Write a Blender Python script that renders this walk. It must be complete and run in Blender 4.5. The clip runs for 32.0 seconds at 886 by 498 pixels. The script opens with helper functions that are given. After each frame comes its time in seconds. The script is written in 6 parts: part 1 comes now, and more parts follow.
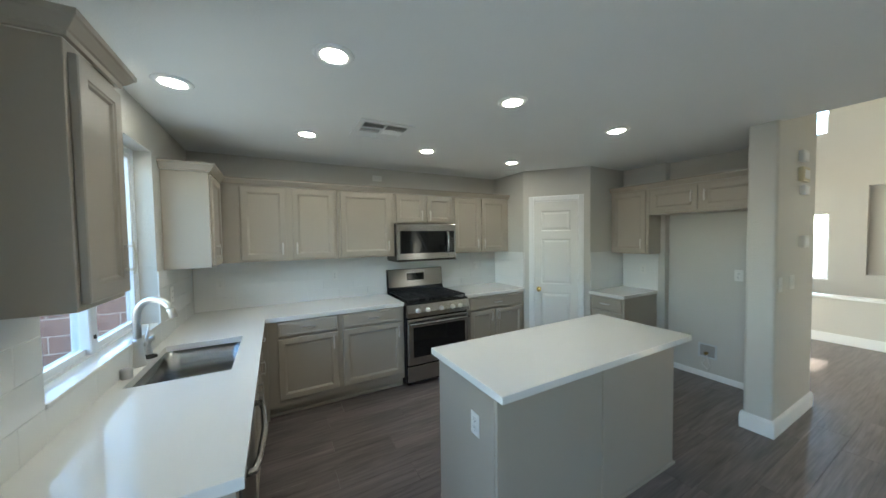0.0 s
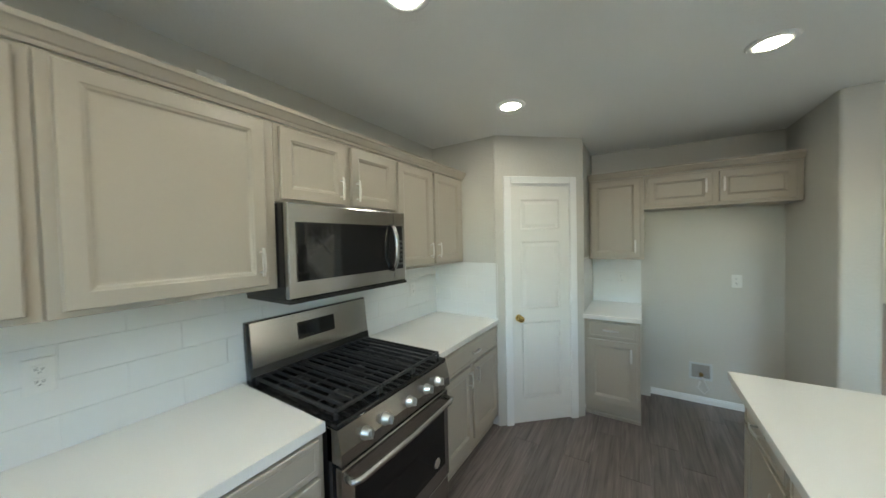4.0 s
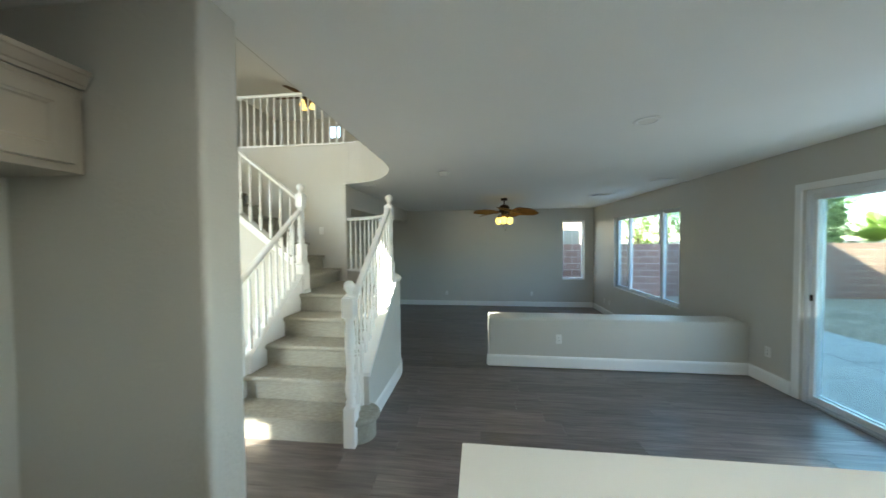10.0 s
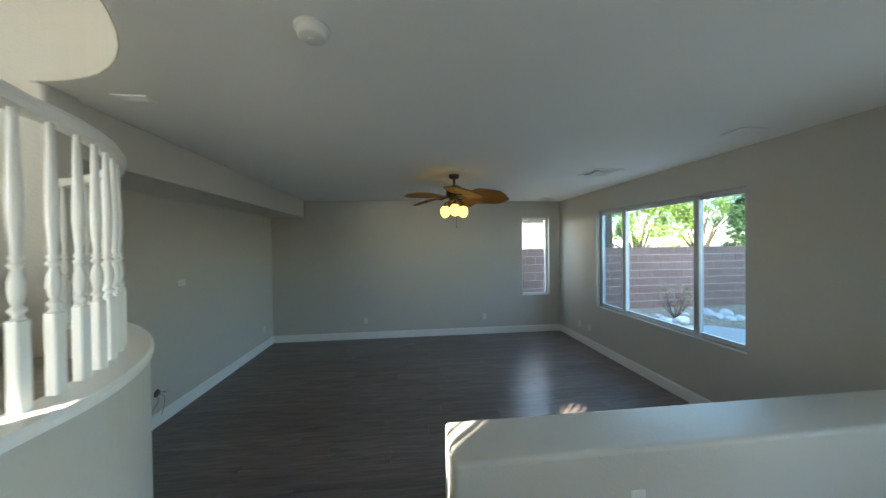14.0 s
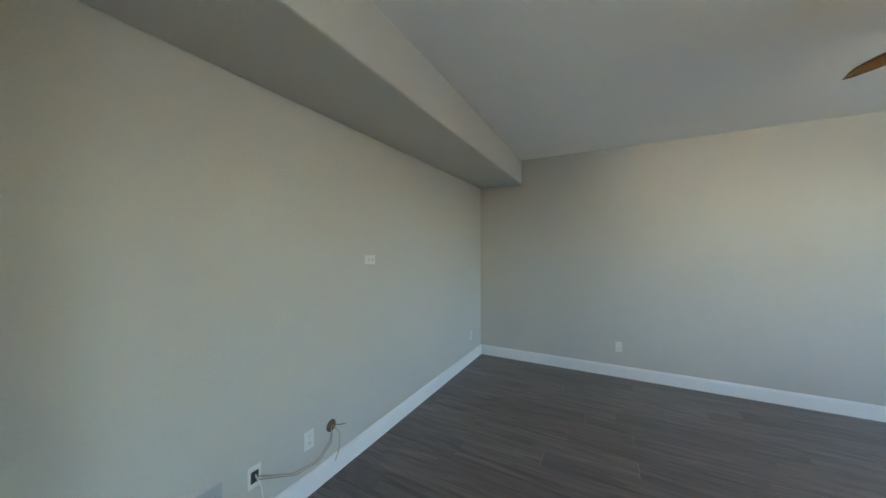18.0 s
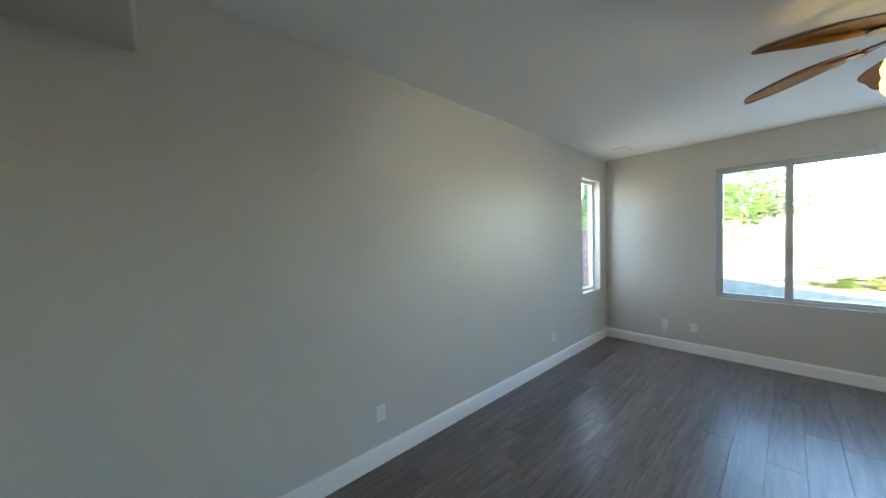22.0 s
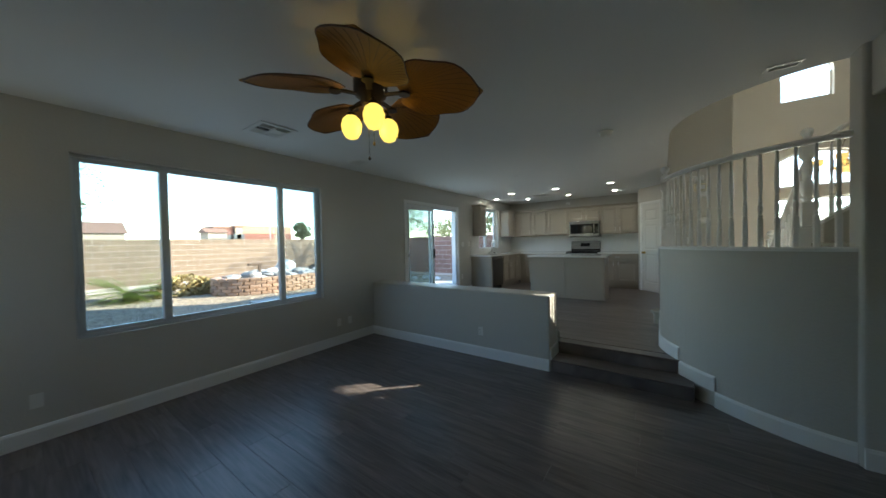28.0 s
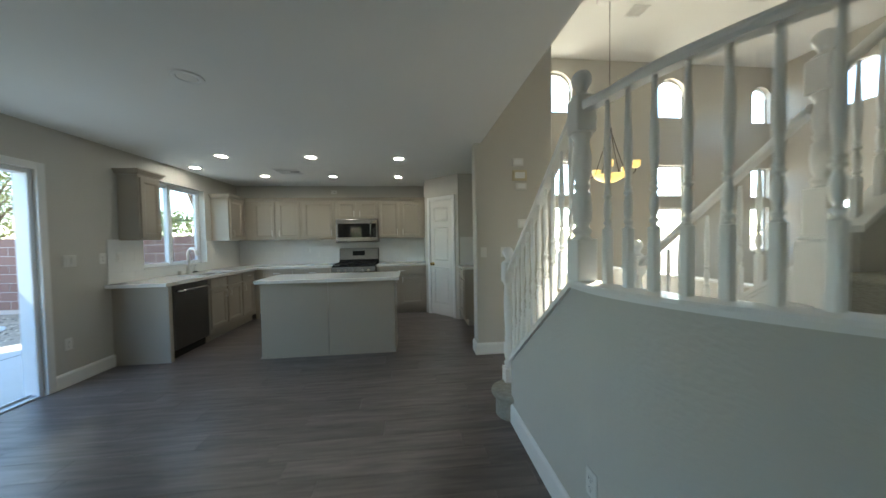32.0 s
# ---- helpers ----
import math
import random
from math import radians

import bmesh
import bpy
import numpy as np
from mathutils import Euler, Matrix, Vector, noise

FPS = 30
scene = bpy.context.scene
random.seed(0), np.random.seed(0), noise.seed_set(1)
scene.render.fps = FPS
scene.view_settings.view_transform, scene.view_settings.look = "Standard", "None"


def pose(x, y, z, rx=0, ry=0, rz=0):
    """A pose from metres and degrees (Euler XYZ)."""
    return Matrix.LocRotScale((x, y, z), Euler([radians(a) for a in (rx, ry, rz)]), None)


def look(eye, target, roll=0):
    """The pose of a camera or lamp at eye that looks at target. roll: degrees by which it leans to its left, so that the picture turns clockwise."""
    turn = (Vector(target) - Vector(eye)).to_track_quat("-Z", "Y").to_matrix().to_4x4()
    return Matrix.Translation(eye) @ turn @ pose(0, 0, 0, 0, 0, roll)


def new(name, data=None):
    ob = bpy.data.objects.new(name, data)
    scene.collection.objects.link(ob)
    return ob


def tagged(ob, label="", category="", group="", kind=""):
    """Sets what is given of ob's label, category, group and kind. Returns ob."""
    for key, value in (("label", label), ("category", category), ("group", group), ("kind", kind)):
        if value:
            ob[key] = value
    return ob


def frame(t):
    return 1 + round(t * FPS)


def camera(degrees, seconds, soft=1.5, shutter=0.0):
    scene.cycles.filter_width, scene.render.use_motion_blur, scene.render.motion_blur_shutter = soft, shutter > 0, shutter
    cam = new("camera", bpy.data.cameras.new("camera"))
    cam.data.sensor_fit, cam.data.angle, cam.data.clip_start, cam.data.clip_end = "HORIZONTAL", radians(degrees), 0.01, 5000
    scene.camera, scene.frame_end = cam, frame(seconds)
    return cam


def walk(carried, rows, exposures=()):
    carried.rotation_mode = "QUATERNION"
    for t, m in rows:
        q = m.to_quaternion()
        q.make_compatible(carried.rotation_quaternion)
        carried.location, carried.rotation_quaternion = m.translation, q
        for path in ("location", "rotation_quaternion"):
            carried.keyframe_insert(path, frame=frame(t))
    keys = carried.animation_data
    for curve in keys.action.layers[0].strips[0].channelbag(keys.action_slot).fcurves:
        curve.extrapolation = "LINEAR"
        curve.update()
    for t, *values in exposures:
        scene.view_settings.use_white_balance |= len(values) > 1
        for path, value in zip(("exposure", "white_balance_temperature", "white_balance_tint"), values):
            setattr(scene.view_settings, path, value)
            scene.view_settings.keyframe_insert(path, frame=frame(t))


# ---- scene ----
cam = camera(110.2, 32.0, shutter=0.4)
PATH = [
    (0, (0.289, 0.487, 1.595), (1.239, 2.245, 1.521), -0.85),
    (0.5, (0.287, 0.724, 1.597), (1.220, 2.493, 1.533), -0.95),
    (1, (0.272, 0.972, 1.600), (1.198, 2.742, 1.545), -1.05),
    (1.5, (0.352, 1.232, 1.593), (1.290, 2.998, 1.534), -1.12),
    (2, (0.452, 1.511, 1.586), (1.458, 3.239, 1.541), -1.08),
    (2.5, (0.562, 1.729, 1.577), (1.657, 3.402, 1.553), -1.08),
    (4.5, (0.818, 2.774, 1.580), (2.662, 3.547, 1.527), -1.15),
    (5, (0.932, 2.921, 1.565), (2.872, 3.403, 1.529), -1.05),
    (5.5, (1.086, 3.040, 1.572), (3.079, 3.201, 1.531), -1.12),
    (6, (1.262, 3.126, 1.570), (3.249, 2.901, 1.529), -1.18),
    (6.5, (1.422, 3.113, 1.593), (3.324, 2.497, 1.532), -1.03),
    (7, (1.616, 3.060, 1.615), (3.394, 2.152, 1.521), -0.85),
    (7.5, (1.774, 2.999, 1.615), (3.437, 1.892, 1.535), -0.76),
    (8, (1.972, 3.006, 1.593), (3.401, 1.607, 1.541), -0.49),
    (8.5, (2.168, 2.901, 1.596), (3.280, 1.240, 1.525), -0.39),
    (9, (2.278, 2.728, 1.608), (3.108, 0.911, 1.523), -0.24),
    (9.5, (2.531, 2.659, 1.588), (3.077, 0.737, 1.512), -0.24),
    (10, (2.679, 2.497, 1.572), (2.909, 0.511, 1.519), -0.39),
    (10.5, (2.789, 2.196, 1.577), (2.744, 0.198, 1.507), -0.43),
    (11, (2.850, 1.924, 1.582), (2.681, -0.068, 1.525), -0.48),
    (11.5, (2.883, 1.601, 1.584), (2.673, -0.387, 1.527), -0.53),
    (12, (2.855, 1.260, 1.581), (2.628, -0.726, 1.527), -0.57),
    (12.5, (2.829, 0.913, 1.570), (2.599, -1.073, 1.512), -0.70),
    (13, (2.777, 0.584, 1.556), (2.555, -1.404, 1.520), -0.84),
    (14, (2.737, -0.114, 1.543), (2.518, -2.102, 1.521), -0.71),
    (15, (2.820, -0.680, 1.532), (2.727, -2.678, 1.525), -0.44),
    (15.5, (2.905, -0.857, 1.510), (3.125, -2.845, 1.519), -0.17),
    (17.5, (3.560, -1.830, 1.319), (4.478, -3.606, 1.320), 0.36),
    (18, (3.705, -2.118, 1.233), (4.648, -3.882, 1.235), -0.03),
    (18.5, (3.913, -2.378, 1.196), (4.820, -4.161, 1.194), -0.56),
    (19, (4.111, -2.673, 1.181), (4.830, -4.539, 1.184), -0.77),
    (19.5, (4.318, -2.952, 1.207), (4.618, -4.929, 1.203), -0.88),
    (20, (4.496, -3.239, 1.243), (4.328, -5.232, 1.207), -1.05),
    (20.5, (4.598, -3.556, 1.253), (4.145, -5.503, 1.211), -1.16),
    (21, (4.705, -3.863, 1.252), (3.942, -5.712, 1.218), -1.22),
    (21.5, (4.726, -4.142, 1.263), (3.645, -5.824, 1.211), -1.26),
    (22, (4.671, -4.428, 1.268), (3.338, -5.918, 1.216), -1.30),
    (22.5, (4.673, -4.692, 1.264), (3.101, -5.927, 1.216), -1.38),
    (23, (4.566, -4.907, 1.258), (2.797, -5.836, 1.199), -1.38),
    (23.5, (4.474, -5.213, 1.256), (2.549, -5.754, 1.195), -1.15),
    (24, (4.311, -5.415, 1.256), (2.317, -5.563, 1.197), -0.93),
    (24.5, (4.069, -5.546, 1.253), (2.080, -5.354, 1.184), -0.89),
    (25, (3.849, -5.608, 1.251), (1.902, -5.151, 1.199), -0.91),
    (25.5, (3.715, -5.655, 1.246), (1.856, -4.919, 1.211), -1.00),
    (26, (3.637, -5.638, 1.244), (1.929, -4.598, 1.220), -1.13),
    (26.5, (3.673, -5.628, 1.270), (2.139, -4.345, 1.229), -1.19),
    (28.5, (3.565, -5.170, 1.229), (2.588, -3.425, 1.189), -1.22),
    (29, (3.360, -4.923, 1.237), (2.621, -3.065, 1.184), -1.06),
    (29.5, (3.214, -4.535, 1.258), (2.615, -2.627, 1.202), -1.03),
    (30, (3.080, -4.143, 1.289), (2.666, -2.187, 1.224), -0.98),
    (30.5, (2.984, -3.687, 1.300), (2.773, -1.699, 1.240), -0.98),
    (31, (2.881, -3.172, 1.309), (2.825, -1.173, 1.248), -1.17),
    (31.5, (2.874, -2.681, 1.321), (2.987, -0.686, 1.258), -1.26),
    (32, (2.889, -2.159, 1.343), (3.093, -0.171, 1.283), -1.01),
]
EXPOSURES = [(t, stops + 0.28, kelvin, tint) for t, stops, kelvin, tint in (
    (0, 3.4, 6350, 1), (2, 3.5, 6400, 1), (4.5, 3.75, 6800, 0), (6, 3.5, 6850, 0), (7, 3.22, 6700, 0), (8, 3.32, 6500, 1), (9, 3.62, 6480, 0), (10, 3.7, 6480, -2), (11, 3.28, 6480, -4),
    (12, 3.28, 6500, -2), (13, 3.35, 6550, 0), (14, 3.68, 6620, 2), (15, 4.2, 6750, 3), (17.5, 4.7, 6750, 6), (19.5, 4.7, 6750, 6), (21, 4.8, 6580, 5), (22, 4.52, 6650, 5), (23, 3.8, 6700, 6),
    (24, 3.1, 6700, 6), (25, 3.1, 6700, 6), (26, 3.1, 6700, 6), (28.5, 2.55, 6580, 0), (29, 2.8, 6580, 0), (30, 3.2, 6650, 1), (31, 3.15, 6600, 0), (32, 3.0, 6620, 1))]
walk(cam, [(t, look(eye, target, roll)) for t, eye, target, roll in PATH], EXPOSURES)

# ---------------------------------------------------------------- light
FOYER_SKY = 4.1                              # watts per square metre of window
SUN_ELEV, SUN_AZ = radians(24.7), radians(45)
SUN_TO = Vector((math.cos(SUN_ELEV) * math.sin(SUN_AZ), math.cos(SUN_ELEV) * math.cos(SUN_AZ), math.sin(SUN_ELEV)))
world = bpy.data.worlds.new("sky")
scene.world = world
world.use_nodes = True
wn = world.node_tree.nodes
sky = wn.new("ShaderNodeTexSky")
sky.sky_type, sky.sun_disc, sky.sun_elevation, sky.sun_rotation = "NISHITA", False, SUN_ELEV, SUN_AZ
sky.altitude = 1200
sky.air_density, sky.dust_density, sky.ozone_density = 1.0, 0.0, 1.6
world.node_tree.links.new(sky.outputs[0], wn["Background"].inputs[0])
wn["Background"].inputs[1].default_value = 0.15
sun_data = bpy.data.lights.new("sun", "SUN")
sun_data.energy, sun_data.angle, sun_data.color = 2.6, radians(0.53), (1.0, 0.91, 0.79)
sun = new("sun", sun_data)
sun.matrix_world = look((20, 20, 20), Vector((20, 20, 20)) - SUN_TO)

# daylight that the foyer windows let in
for i, (x, y, z, w, h) in enumerate(((6.26, 4.62, 1.5, 1.2, 2.6), (8.86, 4.62, 1.5, 0.72, 2.4), (6.10, 4.62, 4.5, 0.72, 0.8), (8.86, 4.62, 4.45, 0.70, 0.8))):
    ld = bpy.data.lights.new("window_daylight", "AREA")
    ld.shape, ld.size, ld.size_y, ld.energy, ld.color = "RECTANGLE", w, h, FOYER_SKY * w * h * (1.0 if z < 3 else 0.45), (1.0, 0.91, 0.74)
    new("window_daylight", ld).matrix_world = look((x, y, z), (x, y - 1, z))
# fill lamps added in the west openings for sunlit-yard light rising into the rooms
for y, z, w, h, watts in ((2.58, 1.61, 1.0, 1.1, 0.22), (0.05, 1.0, 1.75, 1.95, 0.85), (-3.86, 1.28, 2.2, 1.5, 0.30)):
    ld = bpy.data.lights.new("yard_bounce_fill", "AREA")
    ld.shape, ld.size, ld.size_y, ld.energy, ld.color = "RECTANGLE", w, h, watts, (0.94, 1.0, 0.96)
    new("yard_bounce_fill", ld).matrix_world = look((-0.59, y, z), (0.41, y, z + 0.8))
ld = bpy.data.lights.new("side_window_fill", "AREA")      # warm fill lamp added at the narrow window, in place of side-yard bounce
ld.shape, ld.size, ld.size_y, ld.energy, ld.color = "RECTANGLE", 0.5, 1.5, 0.28, (1.0, 0.90, 0.74)
new("side_window_fill", ld).matrix_world = look((0.105, -6.49, 1.3), (0.105, -5.49, 1.35))


# ---------------------------------------------------------------- materials
def material(name, colour, rough=0.6, metal=0.0, grain=0.0, scale=20.0, bump=0.0, bump_scale=150.0, blotch=0.06, blotch_scale=1.5,
             spec=0.5, coat=0.0, random_tone=0.0, island_tone=0.0, stretch=None):
    """A procedural surface: base colour with fine grain, large soft blotches and a fine relief."""
    m = bpy.data.materials.new(name)
    m.use_nodes = True
    nt = m.node_tree
    n, l = nt.nodes, nt.links
    b = n["Principled BSDF"]
    b.inputs["Roughness"].default_value, b.inputs["Metallic"].default_value = rough, metal
    b.inputs["Specular IOR Level"].default_value = spec
    b.inputs["Coat Weight"].default_value = coat
    tc = n.new("ShaderNodeTexCoord")
    geo = n.new("ShaderNodeNewGeometry")

    def noise_value(size, detail, rough_=0.6):
        t = n.new("ShaderNodeTexNoise")
        t.inputs["Scale"].default_value, t.inputs["Detail"].default_value, t.inputs["Roughness"].default_value = size, detail, rough_
        where = geo.outputs["Position"]
        if stretch and size > 10:
            mp = n.new("ShaderNodeMapping")
            mp.inputs["Scale"].default_value = stretch
            l.new(where, mp.inputs["Vector"])
            where = mp.outputs[0]
        l.new(where, t.inputs["Vector"])
        return t.outputs["Fac"]

    def maths(op, a, c):
        q = n.new("ShaderNodeMath")
        q.operation = op
        for i, v in enumerate((a, c)):
            if isinstance(v, (int, float)):
                q.inputs[i].default_value = v
            else:
                l.new(v, q.inputs[i])
        return q.outputs[0]

    tone = maths("ADD", maths("MULTIPLY", maths("SUBTRACT", noise_value(blotch_scale, 3), 0.5), 2 * blotch), 1.0)
    if grain:
        tone = maths("MULTIPLY", tone, maths("ADD", maths("MULTIPLY", maths("SUBTRACT", noise_value(scale, 6, 0.7), 0.5), 2 * grain), 1.0))
    if random_tone:
        info = n.new("ShaderNodeObjectInfo")
        tone = maths("MULTIPLY", tone, maths("ADD", maths("MULTIPLY", maths("SUBTRACT", info.outputs["Random"], 0.5), 2 * random_tone), 1.0))
    if island_tone:
        tone = maths("MULTIPLY", tone, maths("ADD", maths("MULTIPLY", maths("SUBTRACT", geo.outputs["Random Per Island"], 0.5), 2 * island_tone), 1.0))
    mix = n.new("ShaderNodeVectorMath")
    mix.operation = "SCALE"
    mix.inputs[0].default_value = colour
    l.new(tone, mix.inputs["Scale"])
    l.new(mix.outputs[0], b.inputs["Base Color"])
    if bump:
        bp = n.new("ShaderNodeBump")
        bp.inputs["Strength"].default_value, bp.inputs["Distance"].default_value = bump, 0.004
        l.new(noise_value(bump_scale, 4), bp.inputs["Height"])
        l.new(bp.outputs[0], b.inputs["Normal"])
    return m


def leafy(name, colour, *rest, **more):
    """A leaf surface that lets some of the light through."""
    m = material(name, colour, *rest, **more)
    n, l = m.node_tree.nodes, m.node_tree.links
    tl, mx = n.new("ShaderNodeBsdfTranslucent"), n.new("ShaderNodeMixShader")
    tl.inputs[0].default_value, mx.inputs[0].default_value = (*colour, 1), 0.4
    l.new(n["Principled BSDF"].outputs[0], mx.inputs[1]), l.new(tl.outputs[0], mx.inputs[2]), l.new(mx.outputs[0], n["Material Output"].inputs[0])
    return m


def emitter(name, colour, strength):
    m = bpy.data.materials.new(name)
    m.use_nodes = True
    b = m.node_tree.nodes["Principled BSDF"]
    b.inputs["Base Color"].default_value = (*colour, 1)
    b.inputs["Emission Color"].default_value, b.inputs["Emission Strength"].default_value = (*colour, 1), strength
    return m


def glass(name, tint):
    """Thin window glass: clear, with mirror gloss at grazing angles."""
    m = bpy.data.materials.new(name)
    m.use_nodes = True
    n, l = m.node_tree.nodes, m.node_tree.links
    n.remove(n["Principled BSDF"])
    tr, gl, mx, lw = n.new("ShaderNodeBsdfTransparent"), n.new("ShaderNodeBsdfGlossy"), n.new("ShaderNodeMixShader"), n.new("ShaderNodeLayerWeight")
    lw.inputs["Blend"].default_value = 0.5
    pw, ma = n.new("ShaderNodeMath"), n.new("ShaderNodeMath")
    pw.operation, ma.operation = "POWER", "MULTIPLY_ADD"
    pw.inputs[1].default_value, ma.inputs[1].default_value, ma.inputs[2].default_value = 5.0, 0.6, 0.025
    l.new(lw.outputs["Facing"], pw.inputs[0]), l.new(pw.outputs[0], ma.inputs[0])
    tr.inputs[0].default_value, gl.inputs["Roughness"].default_value = (*tint, 1), 0.0
    l.new(ma.outputs[0], mx.inputs[0]), l.new(tr.outputs[0], mx.inputs[1]), l.new(gl.outputs[0], mx.inputs[2])
    l.new(mx.outputs[0], n["Material Output"].inputs[0])
    return m


def plank_material(name, colour, rough=0.35):
    """Grey-brown vinyl plank: long grain, cathedral streaks, tone by plank."""
    m = bpy.data.materials.new(name)
    m.use_nodes = True
    n, l = m.node_tree.nodes, m.node_tree.links
    b = n["Principled BSDF"]
    geo, info = n.new("ShaderNodeNewGeometry"), n.new("ShaderNodeObjectInfo")
    off = n.new("ShaderNodeVectorMath")
    off.operation = "MULTIPLY_ADD"
    l.new(info.outputs["Random"], off.inputs[0])
    off.inputs[1].default_value = (13.7, 71.3, 5.1)
    l.new(geo.outputs["Position"], off.inputs[2])

    def streak(vec, detail, dist):
        mp = n.new("ShaderNodeMapping")
        mp.inputs["Scale"].default_value = vec
        l.new(off.outputs[0], mp.inputs["Vector"])
        t = n.new("ShaderNodeTexNoise")
        t.inputs["Scale"].default_value, t.inputs["Detail"].default_value, t.inputs["Distortion"].default_value = 1.0, detail, dist
        l.new(mp.outputs[0], t.inputs["Vector"])
        return t.outputs["Fac"]

    fine, broad = streak((3.0, 120, 3), 6, 0.4), streak((2.0, 22, 2), 5, 1.0)
    mx = n.new("ShaderNodeMix")
    mx.data_type = "FLOAT"
    mx.inputs[0].default_value = 0.45
    l.new(broad, mx.inputs[2]), l.new(fine, mx.inputs[3])
    rp = n.new("ShaderNodeValToRGB")
    e = rp.color_ramp.elements
    e[0].position, e[0].color = 0.30, (*[c * 0.45 for c in colour], 1)
    e[1].position, e[1].color = 0.70, (*[c * 1.65 for c in colour], 1)
    l.new(mx.outputs[0], rp.inputs[0])
    sc = n.new("ShaderNodeVectorMath")
    sc.operation = "SCALE"
    mr = n.new("ShaderNodeMapRange")
    mr.inputs[3].default_value, mr.inputs[4].default_value = 0.86, 1.14
    l.new(info.outputs["Random"], mr.inputs[0]), l.new(mr.outputs[0], sc.inputs["Scale"]), l.new(rp.outputs[0], sc.inputs[0])
    l.new(sc.outputs[0], b.inputs["Base Color"])
    b.inputs["Roughness"].default_value = rough
    bp = n.new("ShaderNodeBump")
    bp.inputs["Strength"].default_value, bp.inputs["Distance"].default_value = 0.25, 0.002
    l.new(fine, bp.inputs["Height"]), l.new(bp.outputs[0], b.inputs["Normal"])
    return m


PAINT = material("wall_paint", (0.57, 0.55, 0.505), 0.36, bump=0.7, bump_scale=62, blotch=0.03, spec=0.5)
CEILING = material("ceiling_paint", (0.86, 0.86, 0.84), 0.8, bump=0.4, bump_scale=90, blotch=0.02, spec=0.2)
TRIM = material("white_trim_paint", (0.84, 0.84, 0.83), 0.35, blotch=0.02, bump=0.05)
DOORWHITE = material("white_door_paint", (0.78, 0.77, 0.74), 0.35, blotch=0.02, bump=0.06, bump_scale=60)
CABINET = material("greige_cabinet_paint", (0.40, 0.355, 0.295), 0.34, grain=0.03, scale=60, bump=0.08, bump_scale=200, blotch=0.03)
QUARTZ = material("white_quartz", (0.78, 0.77, 0.74), 0.06, grain=0.025, scale=220, blotch=0.015)
TILE = material("white_wall_tile", (0.78, 0.78, 0.76), 0.16, blotch=0.02, random_tone=0.008)
GROUT = material("grout", (0.77, 0.77, 0.75), 0.8)
STEEL = material("brushed_steel", (0.47, 0.46, 0.45), 0.2, 1.0, grain=0.05, scale=90, blotch=0.03)
NICKEL = material("satin_nickel", (0.68, 0.66, 0.63), 0.28, 1.0, blotch=0.02)
DARKSTEEL = material("dark_steel", (0.16, 0.155, 0.15), 0.3, 0.9, grain=0.05, scale=90)
BLACK = material("black_enamel", (0.012, 0.012, 0.013), 0.14, blotch=0.05)
BLACKGLASS = material("black_glass", (0.008, 0.008, 0.009), 0.05, blotch=0.02)
IRON = material("cast_iron", (0.02, 0.02, 0.021), 0.55, bump=0.3, bump_scale=400)
SINKSTEEL = material("satin_sink_steel", (0.36, 0.355, 0.35), 0.24, 1.0, grain=0.05, scale=90, blotch=0.03)
BRASS = material("polished_brass", (0.78, 0.56, 0.22), 0.18, 1.0, blotch=0.04)
BRONZE = material("dark_bronze", (0.045, 0.032, 0.024), 0.35, 0.7, blotch=0.1)
BRONZE_RIM = material("dark_cane", (0.10, 0.048, 0.014), 0.5, blotch=0.1)
PLASTIC = material("white_plastic", (0.76, 0.75, 0.72), 0.35, blotch=0.01)
SLOT = material("dark_slot", (0.03, 0.03, 0.03), 0.6)
ALMOND = material("almond_plastic", (0.62, 0.55, 0.38), 0.4)
VINYL = material("white_vinyl_frame", (0.76, 0.78, 0.80), 0.3, blotch=0.02)
ALU = material("grey_aluminium_frame", (0.58, 0.60, 0.61), 0.35, 0.2, blotch=0.03)
CARPET = material("grey_beige_carpet", (0.37, 0.35, 0.30), 0.95, grain=0.62, scale=95, bump=1.0, bump_scale=260, blotch=0.12, blotch_scale=5, spec=0.1, stretch=(0.22, 0.55, 2.2))
PLANK = plank_material("vinyl_plank", (0.145, 0.121, 0.115), 0.31)
GLASS = glass("clear_glass", (0.84, 0.86, 0.855))
SCREENED = glass("double_sash_glass", (0.68, 0.735, 0.745))
TINTED = glass("tinted_glass", (0.79, 0.83, 0.81))
LAMP = emitter("lamp_glow", (1.0, 0.95, 0.86), 8.5)
BULB = emitter("bulb_glow", (1.0, 0.70, 0.13), 0.22)
CHANDGLOW = emitter("amber_shade_glow", (1.0, 0.66, 0.22), 0.13)
DARKLEAF = material("dark_brown_blade", (0.16, 0.085, 0.035), 0.5, grain=0.2, scale=50, bump=0.4, bump_scale=90, blotch=0.15)
LEAFBLADE = leafy("palm_leaf_blade", (0.42, 0.215, 0.05), 0.5, grain=0.2, scale=50, bump=0.4, bump_scale=90, blotch=0.15)
GRAVEL = material("desert_gravel", (0.33, 0.26, 0.19), 0.95, grain=0.5, scale=18, bump=1.0, bump_scale=28, blotch=0.15, blotch_scale=0.4)
CONCRETE = material("patio_concrete", (0.42, 0.41, 0.39), 0.85, grain=0.08, scale=40, bump=0.3, bump_scale=120, blotch=0.08)
# one block in two tones: pinker where walls lie in shade, tanner where sunlit
BLOCK = material("shaded_block", (0.27, 0.155, 0.125), 0.9, grain=0.10, scale=40, bump=0.6, bump_scale=70, blotch=0.06, random_tone=0.10, island_tone=0.10)
